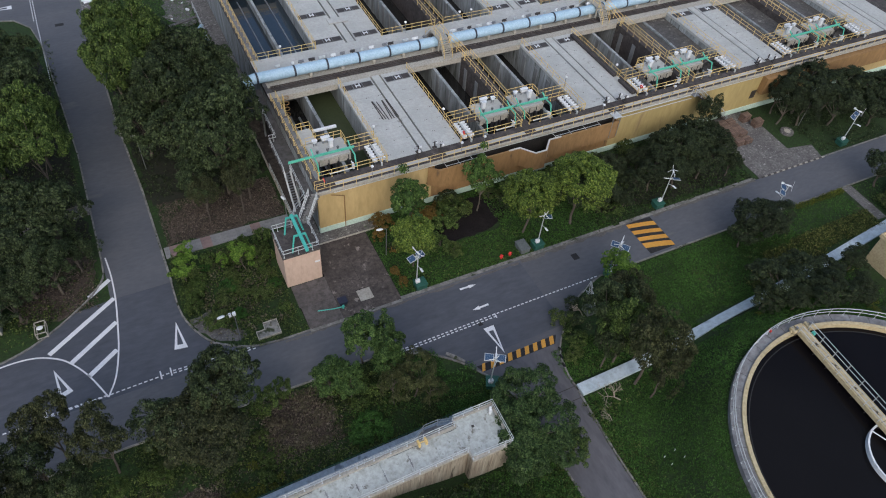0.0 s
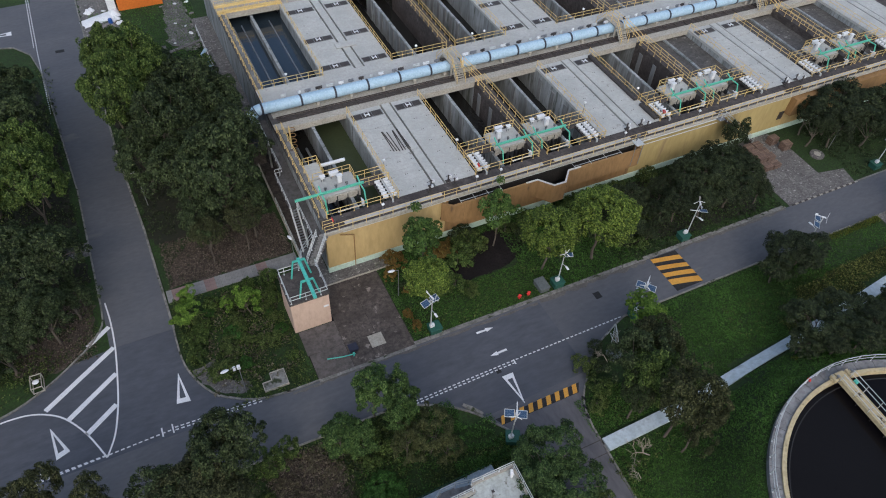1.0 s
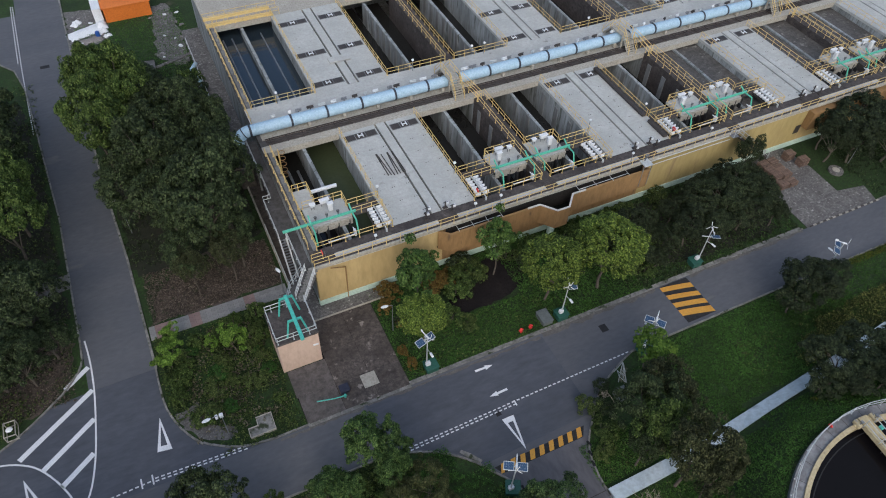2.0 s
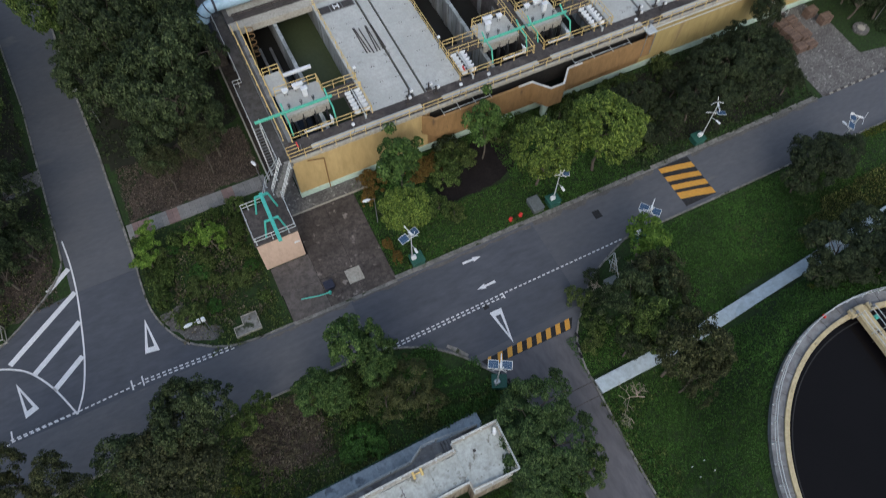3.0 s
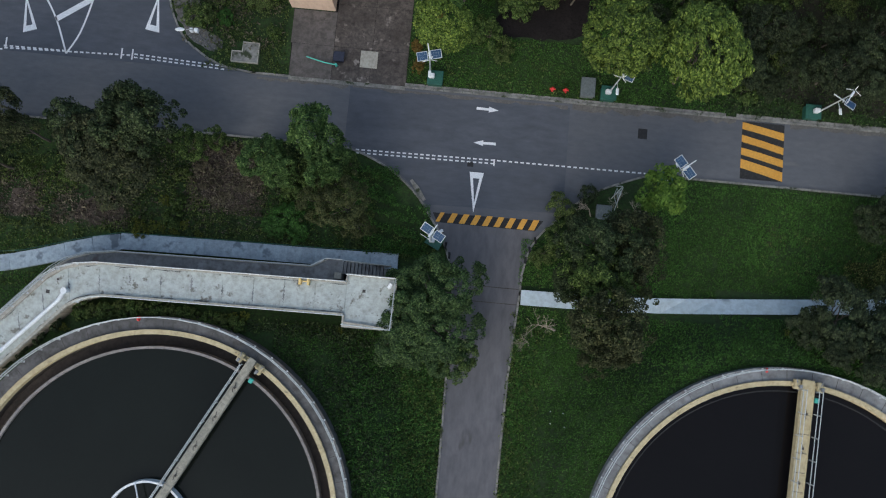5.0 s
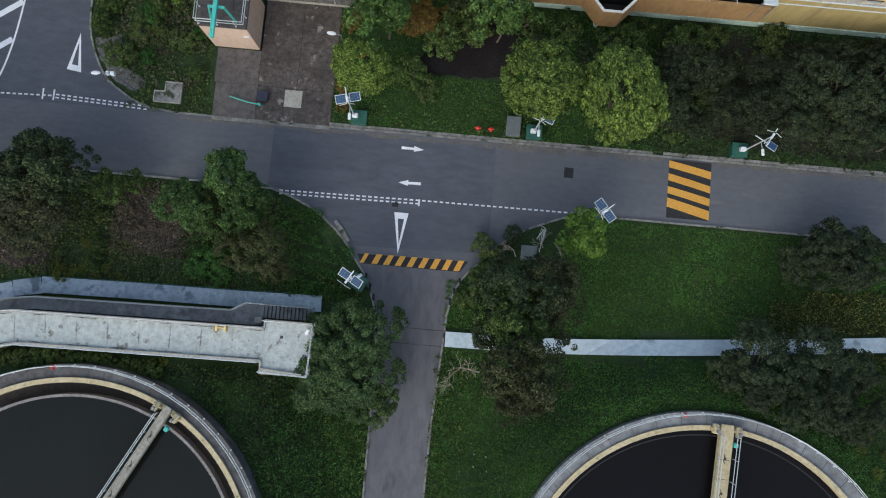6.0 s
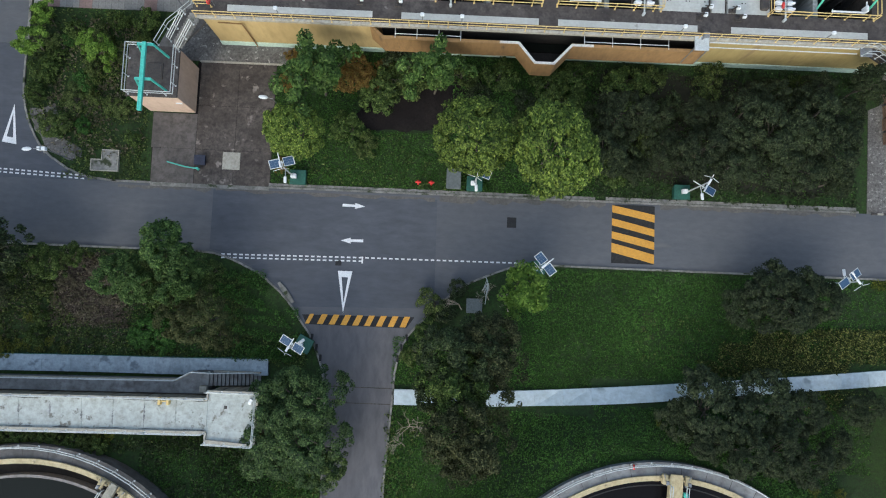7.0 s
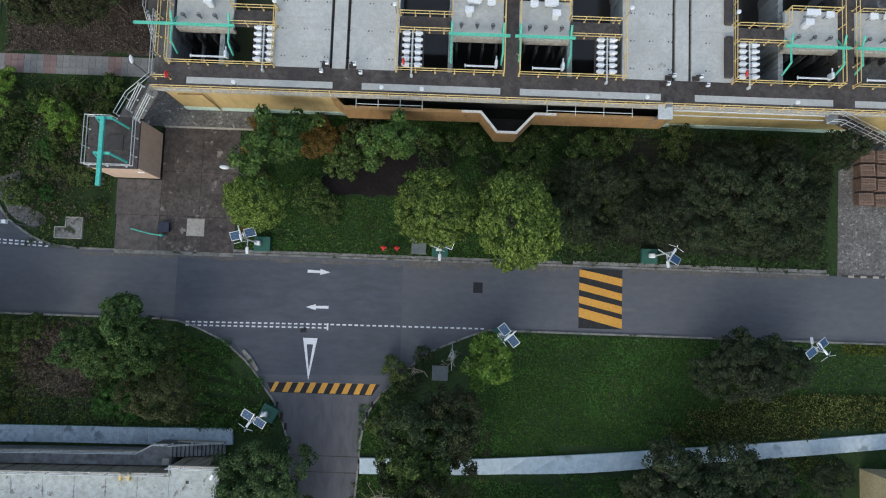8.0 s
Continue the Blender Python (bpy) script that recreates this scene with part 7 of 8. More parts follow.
# far north-western corner: orange shed, white sacks, boulders
sh = thing("orange_shed", "shed under an orange sheet roof", "shed")
bm = bmesh.new()
box(bm, -8.0, -0.8, 133.2, 138.5, -0.1, 2.4, 0.03)
part("wall", bm, "orange_sheet", sh)
bm = bmesh.new()
box(bm, -8.2, -0.6, 133.0, 138.7, 2.4, 2.55, 0.03)
part("roof", bm, "orange_sheet", sh)
bm = bmesh.new()
box(bm, -9.6, -8.25, 133.4, 138.0, -0.1, 2.5, 0.03)
tagged(part("white_container", bm, "white"), "small white container beside the shed", "container")
def sack(x, y, w, d, h, turn, mat, label, name="sack", category="sack"):
    """A slumped filled sack or crumpled sheet."""
    bm = bmesh.new()
    bmesh.ops.create_grid(bm, x_segments=9, y_segments=7, size=0.5)
    o = Vector((x * 1.7, y * 2.3, 0))
    for v in bm.verts:
        e = max(abs(v.co.x), abs(v.co.y)) * 2
        v.co.z = h * max(0.0, 1 - e ** 3) * (0.65 + 0.7 * noise.noise(v.co * 3.5 + o)) + 0.01
        v.co.x, v.co.y = v.co.x * w * (1 + 0.12 * noise.noise(v.co * 4 + o)), v.co.y * d * (1 + 0.15 * noise.noise(v.co * 3 - o))
    ob = tagged(part(name, bm, mat, smooth=True), label, category, "dumped things")
    ob.matrix_basis = Matrix.Translation((x, y, -0.03)) @ Matrix.Rotation(turn, 4, "Z")


WS_ = "pale filled sack slumped on the ground"
sack(-11.6, 131.6, 5.6, 2.6, 0.5, 0.35, "white", "crumpled white plastic sheet on the ground", "plastic_sheet", "sheet")
sack(-11.0, 128.8, 3.4, 1.8, 0.35, 0.2, "weir", "crumpled grey sheet on the ground", "plastic_sheet", "sheet")
for x, y, w, d, h, a in ((-8.9, 132.6, 1.7, 2.2, 1.0, 0.1), (-9.0, 130.7, 1.5, 1.2, 0.8, 0.6), (-12.6, 134.6, 1.8, 1.3, 0.7, 0.9), (-8.4, 129.3, 1.3, 0.8, 0.5, 0.3)):
    sack(x, y, w, d, h, a, "white", WS_)
ob = thing("plastic_drum", "blue plastic drum beside the shed", "drum", at=(-9.8, 129.6, -0.04))
bm = bmesh.new()
for r0, r1, z0, z1 in ((0.3, 0.34, 0, 0.1), (0.34, 0.34, 0.1, 0.8), (0.34, 0.28, 0.8, 0.9)):
    rod(bm, (0, 0, z0), (0, 0, z1), r0, 14, r1)
part("barrel", bm, "drum_blue", ob)
rng = random.Random(5)
for k in range(46):
    bm = bmesh.new()
    s = rng.uniform(0.1, 0.34)
    bmesh.ops.create_icosphere(bm, subdivisions=1, radius=s)
    o = Vector((rng.uniform(0, 99), 0, 0))
    for v in bm.verts:
        v.co *= 1 + 0.5 * noise.noise(v.co * 3 + o)
    bmesh.ops.scale(bm, vec=(rng.uniform(0.8, 1.8), 1.0, rng.uniform(0.3, 0.6)), verts=bm.verts)
    ob = tagged(part("rubble", bm, rng.choice(("stone", "stone", "weir", "white"))), "broken piece of rubble dumped beside the road", "rubble", "dumped rubble")
    x, y = (rng.uniform(-14, -8), rng.uniform(127.5, 137)) if k % 2 else (rng.uniform(-1.6, 3), rng.uniform(117, 133))
    ob.matrix_basis = Matrix.Translation((x, y, s * 0.15)) @ Matrix.Rotation(rng.uniform(0, 6.3), 4, "Z")
# flat stone slab and path in the north-western grass
bm = bmesh.new()
prism(bm, [(-6.8, 116.5), (-3.2, 116.0), (-3.0, 118.6), (-5.8, 119.0)], -0.1, 0.7)
tagged(part("concrete_slab", bm, "yard"), "grey concrete slab in the grass", "slab")
bm = bmesh.new()
ribbon(bm, [(-3, 117.5), (2.8, 119.5)], 0.6, -0.1, 0.1)
tagged(part("stepping_path", bm, "yard"), "narrow pale path through the grass", "path", kind="structure")
# small building beyond the western trees
wb = thing("white_building", "low white building with a pale flat roof", "building")
bm = bmesh.new()
box(bm, -38, -30.0, 63.5, 73.5, -0.1, 2.9, 0.02)
part("wall", bm, "coping", wb)
bm = bmesh.new()
box(bm, -38.4, -29.7, 63.2, 74.0, 2.9, 3.15, 0.03)
part("roof", bm, "roof", wb)
bm = bmesh.new()
box(bm, -30.02, -29.96, 64.6, 66.0, 0.0, 2.1)
part("door", bm, "steel", wb)
# concrete path off the southern kerb, and the cream building beyond the drain
bm = bmesh.new()
ribbon(bm, [(75.6, 45.4), (75.3, 38.9)], 1.7, -0.1, 0.03)
tagged(part("garden_path", bm, "yard"), "worn grey concrete path between lawns", "path", kind="structure")
cb_ = thing("cream_building", "low cream painted building with a flat roof", "building")
bm = bmesh.new()
box(bm, 66.8, 78.0, 26.0, 34.5, -0.1, 4.1, 0.03)
part("wall", bm, "cream", cb_)
bm = bmesh.new()
box(bm, 66.6, 78.2, 25.8, 34.7, 4.1, 4.35, 0.03)
part("roof", bm, "cream", cb_)
bm = bmesh.new()
ribbon(bm, [(66.7, 25.9), (78.1, 25.9), (78.1, 34.6), (66.7, 34.6), (66.7, 25.9)], 0.18, 4.35, 4.65, 0)
part("parapet", bm, "cream", cb_)

# concrete path west of the northern road
bm = bmesh.new()
ribbon(bm, [(-19.4, 79.5), (-24, 79.0), (-34, 78.5)], 2.2, -0.1, 0.03)
tagged(part("side_path", bm, "yard"), "pale concrete path off the road", "path", kind="structure")

# ---------------- trees and shrubs ----------------
DARK = [dict(mat="leaf_dark", rx=3.0, rz=2.3, zc=4.9, clumps=141, per=85, clump_r=0.57, leaf=0.23, trunk_h=4.2, trunk_r=0.2, lobes=0.34),
        dict(mat="leaf_dark", rx=3.0, rz=2.6, zc=4.7, clumps=129, per=92, clump_r=0.62, leaf=0.24, trunk_h=4.0, trunk_r=0.22, lobes=0.45),
        dict(mat="leaf_mid", rx=3.0, rz=2.2, zc=5.0, clumps=144, per=92, clump_r=0.57, leaf=0.23, trunk_h=4.4, trunk_r=0.18, lobes=0.38)]
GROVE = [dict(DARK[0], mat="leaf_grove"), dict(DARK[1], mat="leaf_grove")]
BROWN = [dict(mat="leaf_brown", rx=3.0, rz=2.2, zc=4.8, clumps=144, per=92, clump_r=0.55, leaf=0.20, trunk_h=4.2, trunk_r=0.18, lobes=0.42)]
BRIGHT = [dict(mat="leaf_bright", rx=3.0, rz=2.6, zc=5.6, clumps=340, per=56, clump_r=0.42, leaf=0.23, trunk_h=4.8, trunk_r=0.16, lobes=0.12, up=0.9),
          dict(mat="leaf_bright", rx=3.0, rz=2.7, zc=5.5, clumps=340, per=56, clump_r=0.42, leaf=0.23, trunk_h=4.8, trunk_r=0.16, lobes=0.16, up=0.9)]
UPRIGHT = [dict(mat="leaf_cool", rx=2.1, rz=2.9, zc=5.0, clumps=64, per=70, clump_r=0.62, leaf=0.34, trunk_h=4.8, trunk_r=0.13, lobes=0.75)]
SPARSE = [dict(mat="leaf_mid", rx=2.8, rz=2.0, zc=4.4, clumps=75, per=81, clump_r=0.62, leaf=0.27, trunk_h=3.8, trunk_r=0.15, lobes=0.5),
          dict(mat="leaf_olive", rx=2.8, rz=1.8, zc=4.3, clumps=90, per=74, clump_r=0.55, leaf=0.21, trunk_h=3.6, trunk_r=0.14, lobes=0.4)]
SHRUB = [dict(mat="leaf_mid", rx=1.5, rz=0.9, zc=0.9, clumps=46, per=63, clump_r=0.4, leaf=0.21, trunk_h=0.8, trunk_r=0.06, lobes=0.4),
         dict(mat="weed", rx=1.5, rz=0.8, zc=0.8, clumps=46, per=63, clump_r=0.4, leaf=0.18, trunk_h=0.7, trunk_r=0.06, lobes=0.4),
         dict(mat="leaf_dark", rx=1.5, rz=1.0, zc=1.0, clumps=46, per=67, clump_r=0.42, leaf=0.21, trunk_h=0.9, trunk_r=0.06, lobes=0.4)]
RUST = [dict(mat="leaf_rust", rx=1.5, rz=1.0, zc=1.0, clumps=44, per=63, clump_r=0.4, leaf=0.20, trunk_h=0.8, trunk_r=0.06, lobes=0.4)]
DRY = [dict(mat="leaf_dry", rx=1.6, rz=0.7, zc=0.7, clumps=40, per=56, clump_r=0.4, leaf=0.17, trunk_h=0.6, trunk_r=0.05, lobes=0.5)]
SMALL = [dict(mat="leaf_fresh", rx=1.2, rz=1.1, zc=3.0, clumps=40, per=63, clump_r=0.42, leaf=0.23, trunk_h=2.6, trunk_r=0.08, lobes=0.4)]

SMALL_SHRUB = [dict(mat="leaf_fresh2", rx=1.5, rz=0.9, zc=0.9, clumps=80, per=56, clump_r=0.32, leaf=0.17, trunk_h=0.8, trunk_r=0.06, lobes=0.3)]

SEED = [100]
MADE = {}


def plant(group, variant, x, y, s, sz, label, category="tree", name="tree", sy=1.0):
    """The first of its sort is built, the others are copies."""
    v = group[variant % len(group)]
    key = (id(v), label)
    m = place(None, x, y, s, sz, (x * 7.3 + y * 3.1) % 6.28, sy=sy)
    if key in MADE:
        return copy_thing(MADE[key], m)
    SEED[0] += 1
    ob = tree(SEED[0], label=label, category=category, name=name, **v)
    ob.matrix_basis = m
    tagged(ob, group=category + "s of this sort")
    MADE[key] = ob
    return ob


LD = "broad tree with dense dark green leaves"
LM = "tree with loose mid-green leaf clusters"
LB = "round-crowned tree with bright yellow-green leaves"
LU = "slender upright tree with green leaves"
LY = "thin-crowned tree with dull olive leaves"
# bright trees by the road
plant(BRIGHT, 0, 13.4, 55.6, 0.76, 0.93, LB)
plant(BRIGHT, 1, 28.5, 55.4, 1.02, 1.15, LB)
plant(BRIGHT, 0, 35.0, 54.4, 1.28, 1.4, LB, sy=1.36)
plant(UPRIGHT, 0, 14.9, 60.4, 1.0, 1.1, LU)
plant(UPRIGHT, 0, 24.9, 61.0, 0.82, 1.0, LU)
LQ = "broad tree with dense dull dark leaves"
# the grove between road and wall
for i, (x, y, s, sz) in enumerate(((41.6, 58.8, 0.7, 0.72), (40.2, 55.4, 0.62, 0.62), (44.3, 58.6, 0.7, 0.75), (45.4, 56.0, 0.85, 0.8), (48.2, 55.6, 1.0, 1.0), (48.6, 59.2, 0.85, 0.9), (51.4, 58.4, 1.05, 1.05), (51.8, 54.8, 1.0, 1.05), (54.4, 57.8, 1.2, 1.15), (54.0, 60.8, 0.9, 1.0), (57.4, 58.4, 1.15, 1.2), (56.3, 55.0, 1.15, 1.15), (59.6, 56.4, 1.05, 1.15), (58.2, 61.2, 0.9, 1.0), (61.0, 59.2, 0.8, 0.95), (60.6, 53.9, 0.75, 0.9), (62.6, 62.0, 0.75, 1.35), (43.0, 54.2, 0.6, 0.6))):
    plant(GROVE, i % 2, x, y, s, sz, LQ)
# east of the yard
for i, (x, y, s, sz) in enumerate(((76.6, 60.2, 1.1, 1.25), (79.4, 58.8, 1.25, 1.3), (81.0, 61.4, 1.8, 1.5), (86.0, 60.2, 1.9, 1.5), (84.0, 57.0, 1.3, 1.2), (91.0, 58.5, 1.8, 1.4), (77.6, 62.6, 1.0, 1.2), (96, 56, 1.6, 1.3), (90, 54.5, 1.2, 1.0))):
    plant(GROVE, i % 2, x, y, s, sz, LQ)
# south of the main road, east of the side road
plant(SMALL, 0, 33.3, 43.2, 1.45, 1.35, "small tree with fresh bright green leaves")
LW = "tree with dull brownish green leaves"
for i, (x, y, s, sz) in enumerate(((28.0, 37.4, 0.95, 1.3), (30.6, 38.4, 0.85, 1.2), (27.8, 34.8, 0.85, 1.3), (30.0, 34.2, 0.8, 1.2), (28.4, 31.6, 1.1, 1.3), (29.0, 29.6, 0.75, 1.05), (26.2, 34.8, 0.6, 0.85))):
    if i in (1, 4, 5):
        plant(BROWN, 0, x, y, s, sz, LW)
    else:
        plant((DARK, SPARSE)[i % 2], i if i % 2 == 0 else 1, x, y, s, sz, (LD if i != 2 else LM, LY)[i % 2])
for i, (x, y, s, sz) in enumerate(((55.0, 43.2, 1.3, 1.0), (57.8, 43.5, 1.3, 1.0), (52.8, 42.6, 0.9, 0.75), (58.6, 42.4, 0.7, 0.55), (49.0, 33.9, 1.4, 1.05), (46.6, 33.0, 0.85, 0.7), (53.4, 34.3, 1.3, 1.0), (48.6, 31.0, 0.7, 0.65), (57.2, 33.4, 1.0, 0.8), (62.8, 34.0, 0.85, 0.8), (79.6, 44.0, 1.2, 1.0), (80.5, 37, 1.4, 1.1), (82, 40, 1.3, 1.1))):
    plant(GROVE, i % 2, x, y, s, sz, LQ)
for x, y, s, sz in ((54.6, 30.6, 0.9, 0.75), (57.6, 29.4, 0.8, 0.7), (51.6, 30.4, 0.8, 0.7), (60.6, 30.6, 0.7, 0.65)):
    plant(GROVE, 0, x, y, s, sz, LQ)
# by the channel head
DEEP = [dict(DARK[1], mat="leaf_deep", lobes=0.45, clumps=170, per=88, clump_r=0.5, leaf=0.19)]
LP = "broad tree with deep green leaves over the side road"
for x, y, s, sz in ((14.9, 33.2, 1.0, 0.85), (14.4, 30.2, 1.1, 0.85), (12.8, 31.4, 0.8, 0.75), (15.9, 27.6, 0.65, 0.65), (12.7, 28.1, 0.65, 0.6)):
    plant(DEEP, 0, x, y, s, sz, LP)
plant(SPARSE, 0, 17.3, 27.2, 0.5, 0.6, LM)
# south of the main road, west of the side road
LG = "slender tree with loose fresh green leaves"
GREEN = [dict(mat="leaf_green", rx=2.3, rz=2.5, zc=4.9, clumps=170, per=56, clump_r=0.52, leaf=0.26, trunk_h=4.6, trunk_r=0.14, lobes=0.5)]
for x, y, s, sz in ((3.1, 45.4, 0.75, 1.0), (5.0, 43.8, 0.9, 1.05), (4.4, 42.0, 0.75, 0.9), (-1.2, 43.0, 0.95, 0.75), (0.5, 42.0, 0.75, 0.65)):
    plant(GREEN, 0, x, y, s, sz, LG)
plant(SPARSE, 1, 6.4, 39.6, 0.9, 0.9, LY)
plant(SPARSE, 1, 4.2, 39.6, 0.7, 0.8, LY)
plant(SPARSE, 1, 7.4, 38.0, 0.55, 0.6, LY)
for i, (x, y, s, sz) in enumerate(((-13.0, 43.2, 1.15, 1.05), (-15.8, 43.0, 0.9, 0.95), (-10.6, 44.4, 0.95, 1.1), (-13.6, 41.2, 1.0, 0.9), (-31, 42, 0.9, 1.1))):
    plant((BROWN, DARK)[i not in (0, 3)], i % 2 if i not in (0, 3) else 0, x, y, s, sz, LD if i not in (0, 3) else "broad tree with dark brownish green leaves")
for x, y, s, sz in ((-8.0, 43.8, 0.95, 0.95), (-5.8, 44.6, 0.65, 0.85), (-21.4, 40.6, 0.6, 0.85), (-18.0, 40.4, 0.6, 0.7)):
    plant(SPARSE, 0, x, y, s, sz, LM)
for i, (x, y, s, sz) in enumerate(((-25.4, 46.0, 0.6, 1.35), (-26.8, 43.4, 0.8, 1.3), (-21.6, 43.4, 0.6, 1.25), (-24.4, 40.6, 0.6, 1.1), (-28.8, 40.8, 0.7, 1.2))):
    plant((BROWN, DARK)[i % 2], i % 2, x, y, s, sz, LD if i % 2 else "broad tree with dark brownish green leaves")
# along the northern road
for i, (x, y, s, sz) in enumerate(((-3.2, 75.8, 1.4, 1.5), (-6.6, 81.6, 1.3, 1.5), (-1.0, 80.4, 1.3, 1.45), (-6.4, 74.2, 0.95, 1.15), (-1.0, 73.8, 0.7, 0.95), (-10.8, 86.6, 1.15, 1.2), (-6.8, 87.2, 1.3, 1.4), (-2.0, 86.6, 1.2, 1.3), (-11.8, 94.6, 1.4, 1.5), (-8.0, 92.4, 1.4, 1.5), (-3.8, 93.2, 1.4, 1.35), (-8.4, 99.2, 1.4, 1.5), (-11.2, 103.2, 1.2, 1.4), (-4.0, 99.8, 1.2, 1.2), (0.4, 94.0, 0.9, 0.95), (0.8, 88.0, 0.8, 0.95), (-8.5, 106.5, 1.0, 1.1), (-11.6, 108.5, 1.0, 1.05), (-10.2, 113.5, 0.85, 0.6), (-5.4, 104.5, 1.3, 1.2), (-0.5, 90.5, 1.1, 1.2))):
    k = 2 if i in (8, 11, 12, 16, 17, 18) else i % 2
    plant(DARK, k, x, y, s, sz, LM if k == 2 else LD)
for i, (x, y, s, sz) in enumerate(((-22.6, 72.6, 1.15, 1.05), (-26.4, 67.2, 1.05, 1.0), (-23.8, 66.8, 0.8, 0.85), (-28.2, 64.6, 0.8, 0.8), (-25.8, 71.0, 1.2, 1.0), (-21.6, 69.2, 0.75, 0.75), (-27.0, 75.6, 1.2, 1.1), (-23.0, 77.4, 0.9, 0.95), (-23.0, 83.0, 1.3, 1.25), (-22.8, 88.4, 1.15, 1.25), (-23.6, 93.4, 1.2, 1.25), (-24.4, 100.5, 1.3, 1.35), (-24.4, 106.0, 1.1, 1.05), (-28.4, 89.0, 1.5, 1.35), (-30.0, 98.0, 1.6, 1.4), (-28.5, 82.0, 1.3, 1.15), (-28.4, 105.0, 1.3, 1.1), (-27.0, 110.5, 0.9, 0.8), (-33, 109, 1.4, 1.0))):
    k = 2 if i in (8, 9, 15) else i % 2
    plant(DARK, k, x, y, s, sz, LM if k == 2 else LD)
plant(BROWN, 0, -2.4, 72.0, 0.7, 0.9, LW)
plant(BROWN, 0, -6.6, 71.6, 0.6, 0.85, LW)
# young trees in the corner bed
LS = "young tree with fresh bright green leaves"
for x, y, s in ((-4.6, 62.6, 1.0), (-11.2, 63.4, 0.95), (-10.6, 66.2, 0.75), (-6.9, 63.8, 0.55)):
    plant(SMALL, 0, x, y, s, s * 0.95, LS)

# shrubs
LSH = "low leafy green shrub"
rng = random.Random(11)
SHRUBS = [(20.8, 61.2, 1.2), (22.4, 62.2, 1.1), (21.6, 63.4, 0.9), (19.6, 60.2, 0.8), (27.5, 62.5, 0.7), (33, 60.5, 0.7), (35.5, 62.0, 0.8), (39.5, 55.5, 0.9), (39.0, 59.0, 0.9), (41.5, 53.8, 0.6), (44.5, 57.5, 0.9), (12.2, 59.0, 0.5), (17.2, 57.2, 0.8), (19, 55.8, 0.6),
          (29.0, 60.5, 0.8), (31.0, 62.5, 0.8), (36.0, 59.0, 1.0), (37.6, 57.0, 1.0), (37.5, 62.6, 0.8), (34.0, 58.6, 0.8), (43.0, 55.0, 1.0), (42.0, 62.0, 1.0), (44.0, 62.5, 0.9), (46.6, 60.6, 0.8), (37.0, 60.2, 0.8), (50, 62.8, 0.9), (55, 62.5, 0.7), (58.5, 62.8, 0.6),
          (25.6, 44.0 - 2.4, 0.7), (26.6, 41.0, 0.7), (25.4, 38.8, 0.7), (24.2, 37.2, 0.6), (27.8, 43.0, 0.6)]
for i, (x, y, s) in enumerate(SHRUBS):
    plant(SHRUB, i, x, y, s, s, LSH, "shrub", "shrub")
for i in range(40):
    x, y = rng.uniform(-11.5, -1.4), rng.uniform(52.4, 67)
    if x + 12.6 < (59.4 - y) * 0.95 or (x > -6.6 and x < -3 and y < 55.2):
        continue
    plant(SHRUB if i % 5 else SMALL_SHRUB, 1 if i % 2 else 0, x, y, rng.uniform(0.35, 0.7), rng.uniform(0.4, 0.8), LSH, "shrub", "shrub")
for i in range(26):
    x, y = rng.uniform(-30, 6), rng.uniform(36.2, 44.8)
    if ((x + 5) / 3.6) ** 2 + ((y - 41.6) / 3.4) ** 2 < 1 or ((x + 17) / 4.2) ** 2 + ((y - 37.4) / 1.6) ** 2 < 1 or ((x + 23.6) / 2.4) ** 2 + ((y - 37.8) / 1.8) ** 2 < 1:
        continue
    plant(SHRUB, 0 if i % 3 else 1, x, y, rng.uniform(0.35, 0.65), rng.uniform(0.3, 0.6), LSH, "shrub", "shrub")
YEL = [dict(mat="leaf_yellow", rx=1.5, rz=0.8, zc=0.8, clumps=60, per=50, clump_r=0.32, leaf=0.16, trunk_h=0.7, trunk_r=0.05, lobes=0.4)]
for x, y, s in ((-12.2, 36.1, 0.5), (-11.2, 36.5, 0.6), (-10.3, 36.6, 0.6), (-9.2, 36.3, 0.5), (-8.4, 36.9, 0.55), (-7.0, 36.2, 0.5), (-10.4, 39.0, 0.6), (-2.2, 29.2, 0.5), (-1.2, 29.3, 0.55), (6.7, 28.7, 0.4), (-16.4, 27.0, 0.5), (-17.6, 27.1, 0.5), (58.6, 27.0, 0.7), (60.2, 28.2, 0.8), (61.8, 26.4, 0.7), (59.8, 25.2, 0.7), (62.4, 29.0, 0.6), (45.4, 32.2, 0.45)):
    plant(YEL, 0, x, y, s, s * 0.8, "low shrub with yellow-green leaves", "shrub", "shrub")
for x, y, s in ((0.9, 38.2, 1.0), (-0.3, 37.6, 0.7), (2.0, 37.2, 0.6)):
    plant(SMALL_SHRUB, 0, x, y, s, s * 0.85, "rounded shrub with vivid green leaves", "shrub", "shrub")
for x, y, s in ((12.6, 63.0, 0.8), (17.2, 61.6, 1.1), (18.6, 62.0, 1.0), (17.6, 63.0, 0.9), (20.4, 62.9, 0.7), (11.4, 61.4, 0.7), (11.3, 53.6, 0.5), (11.0, 55.4, 0.5), (12.4, 58.6, 0.5)):
    plant(RUST, 0, x, y, s, s, "shrub with rusty orange leaves", "shrub", "shrub")
for i in range(22):
    t, q = rng.uniform(0, 6.28), rng.uniform(0.2, 1) ** 0.5
    plant(DRY, 0, -5.0 + 3.4 * q * math.cos(t), 41.6 + 3.0 * q * math.sin(t), rng.uniform(0.3, 0.65), 0.45, "dry brown straggling shrub", "shrub", "shrub")
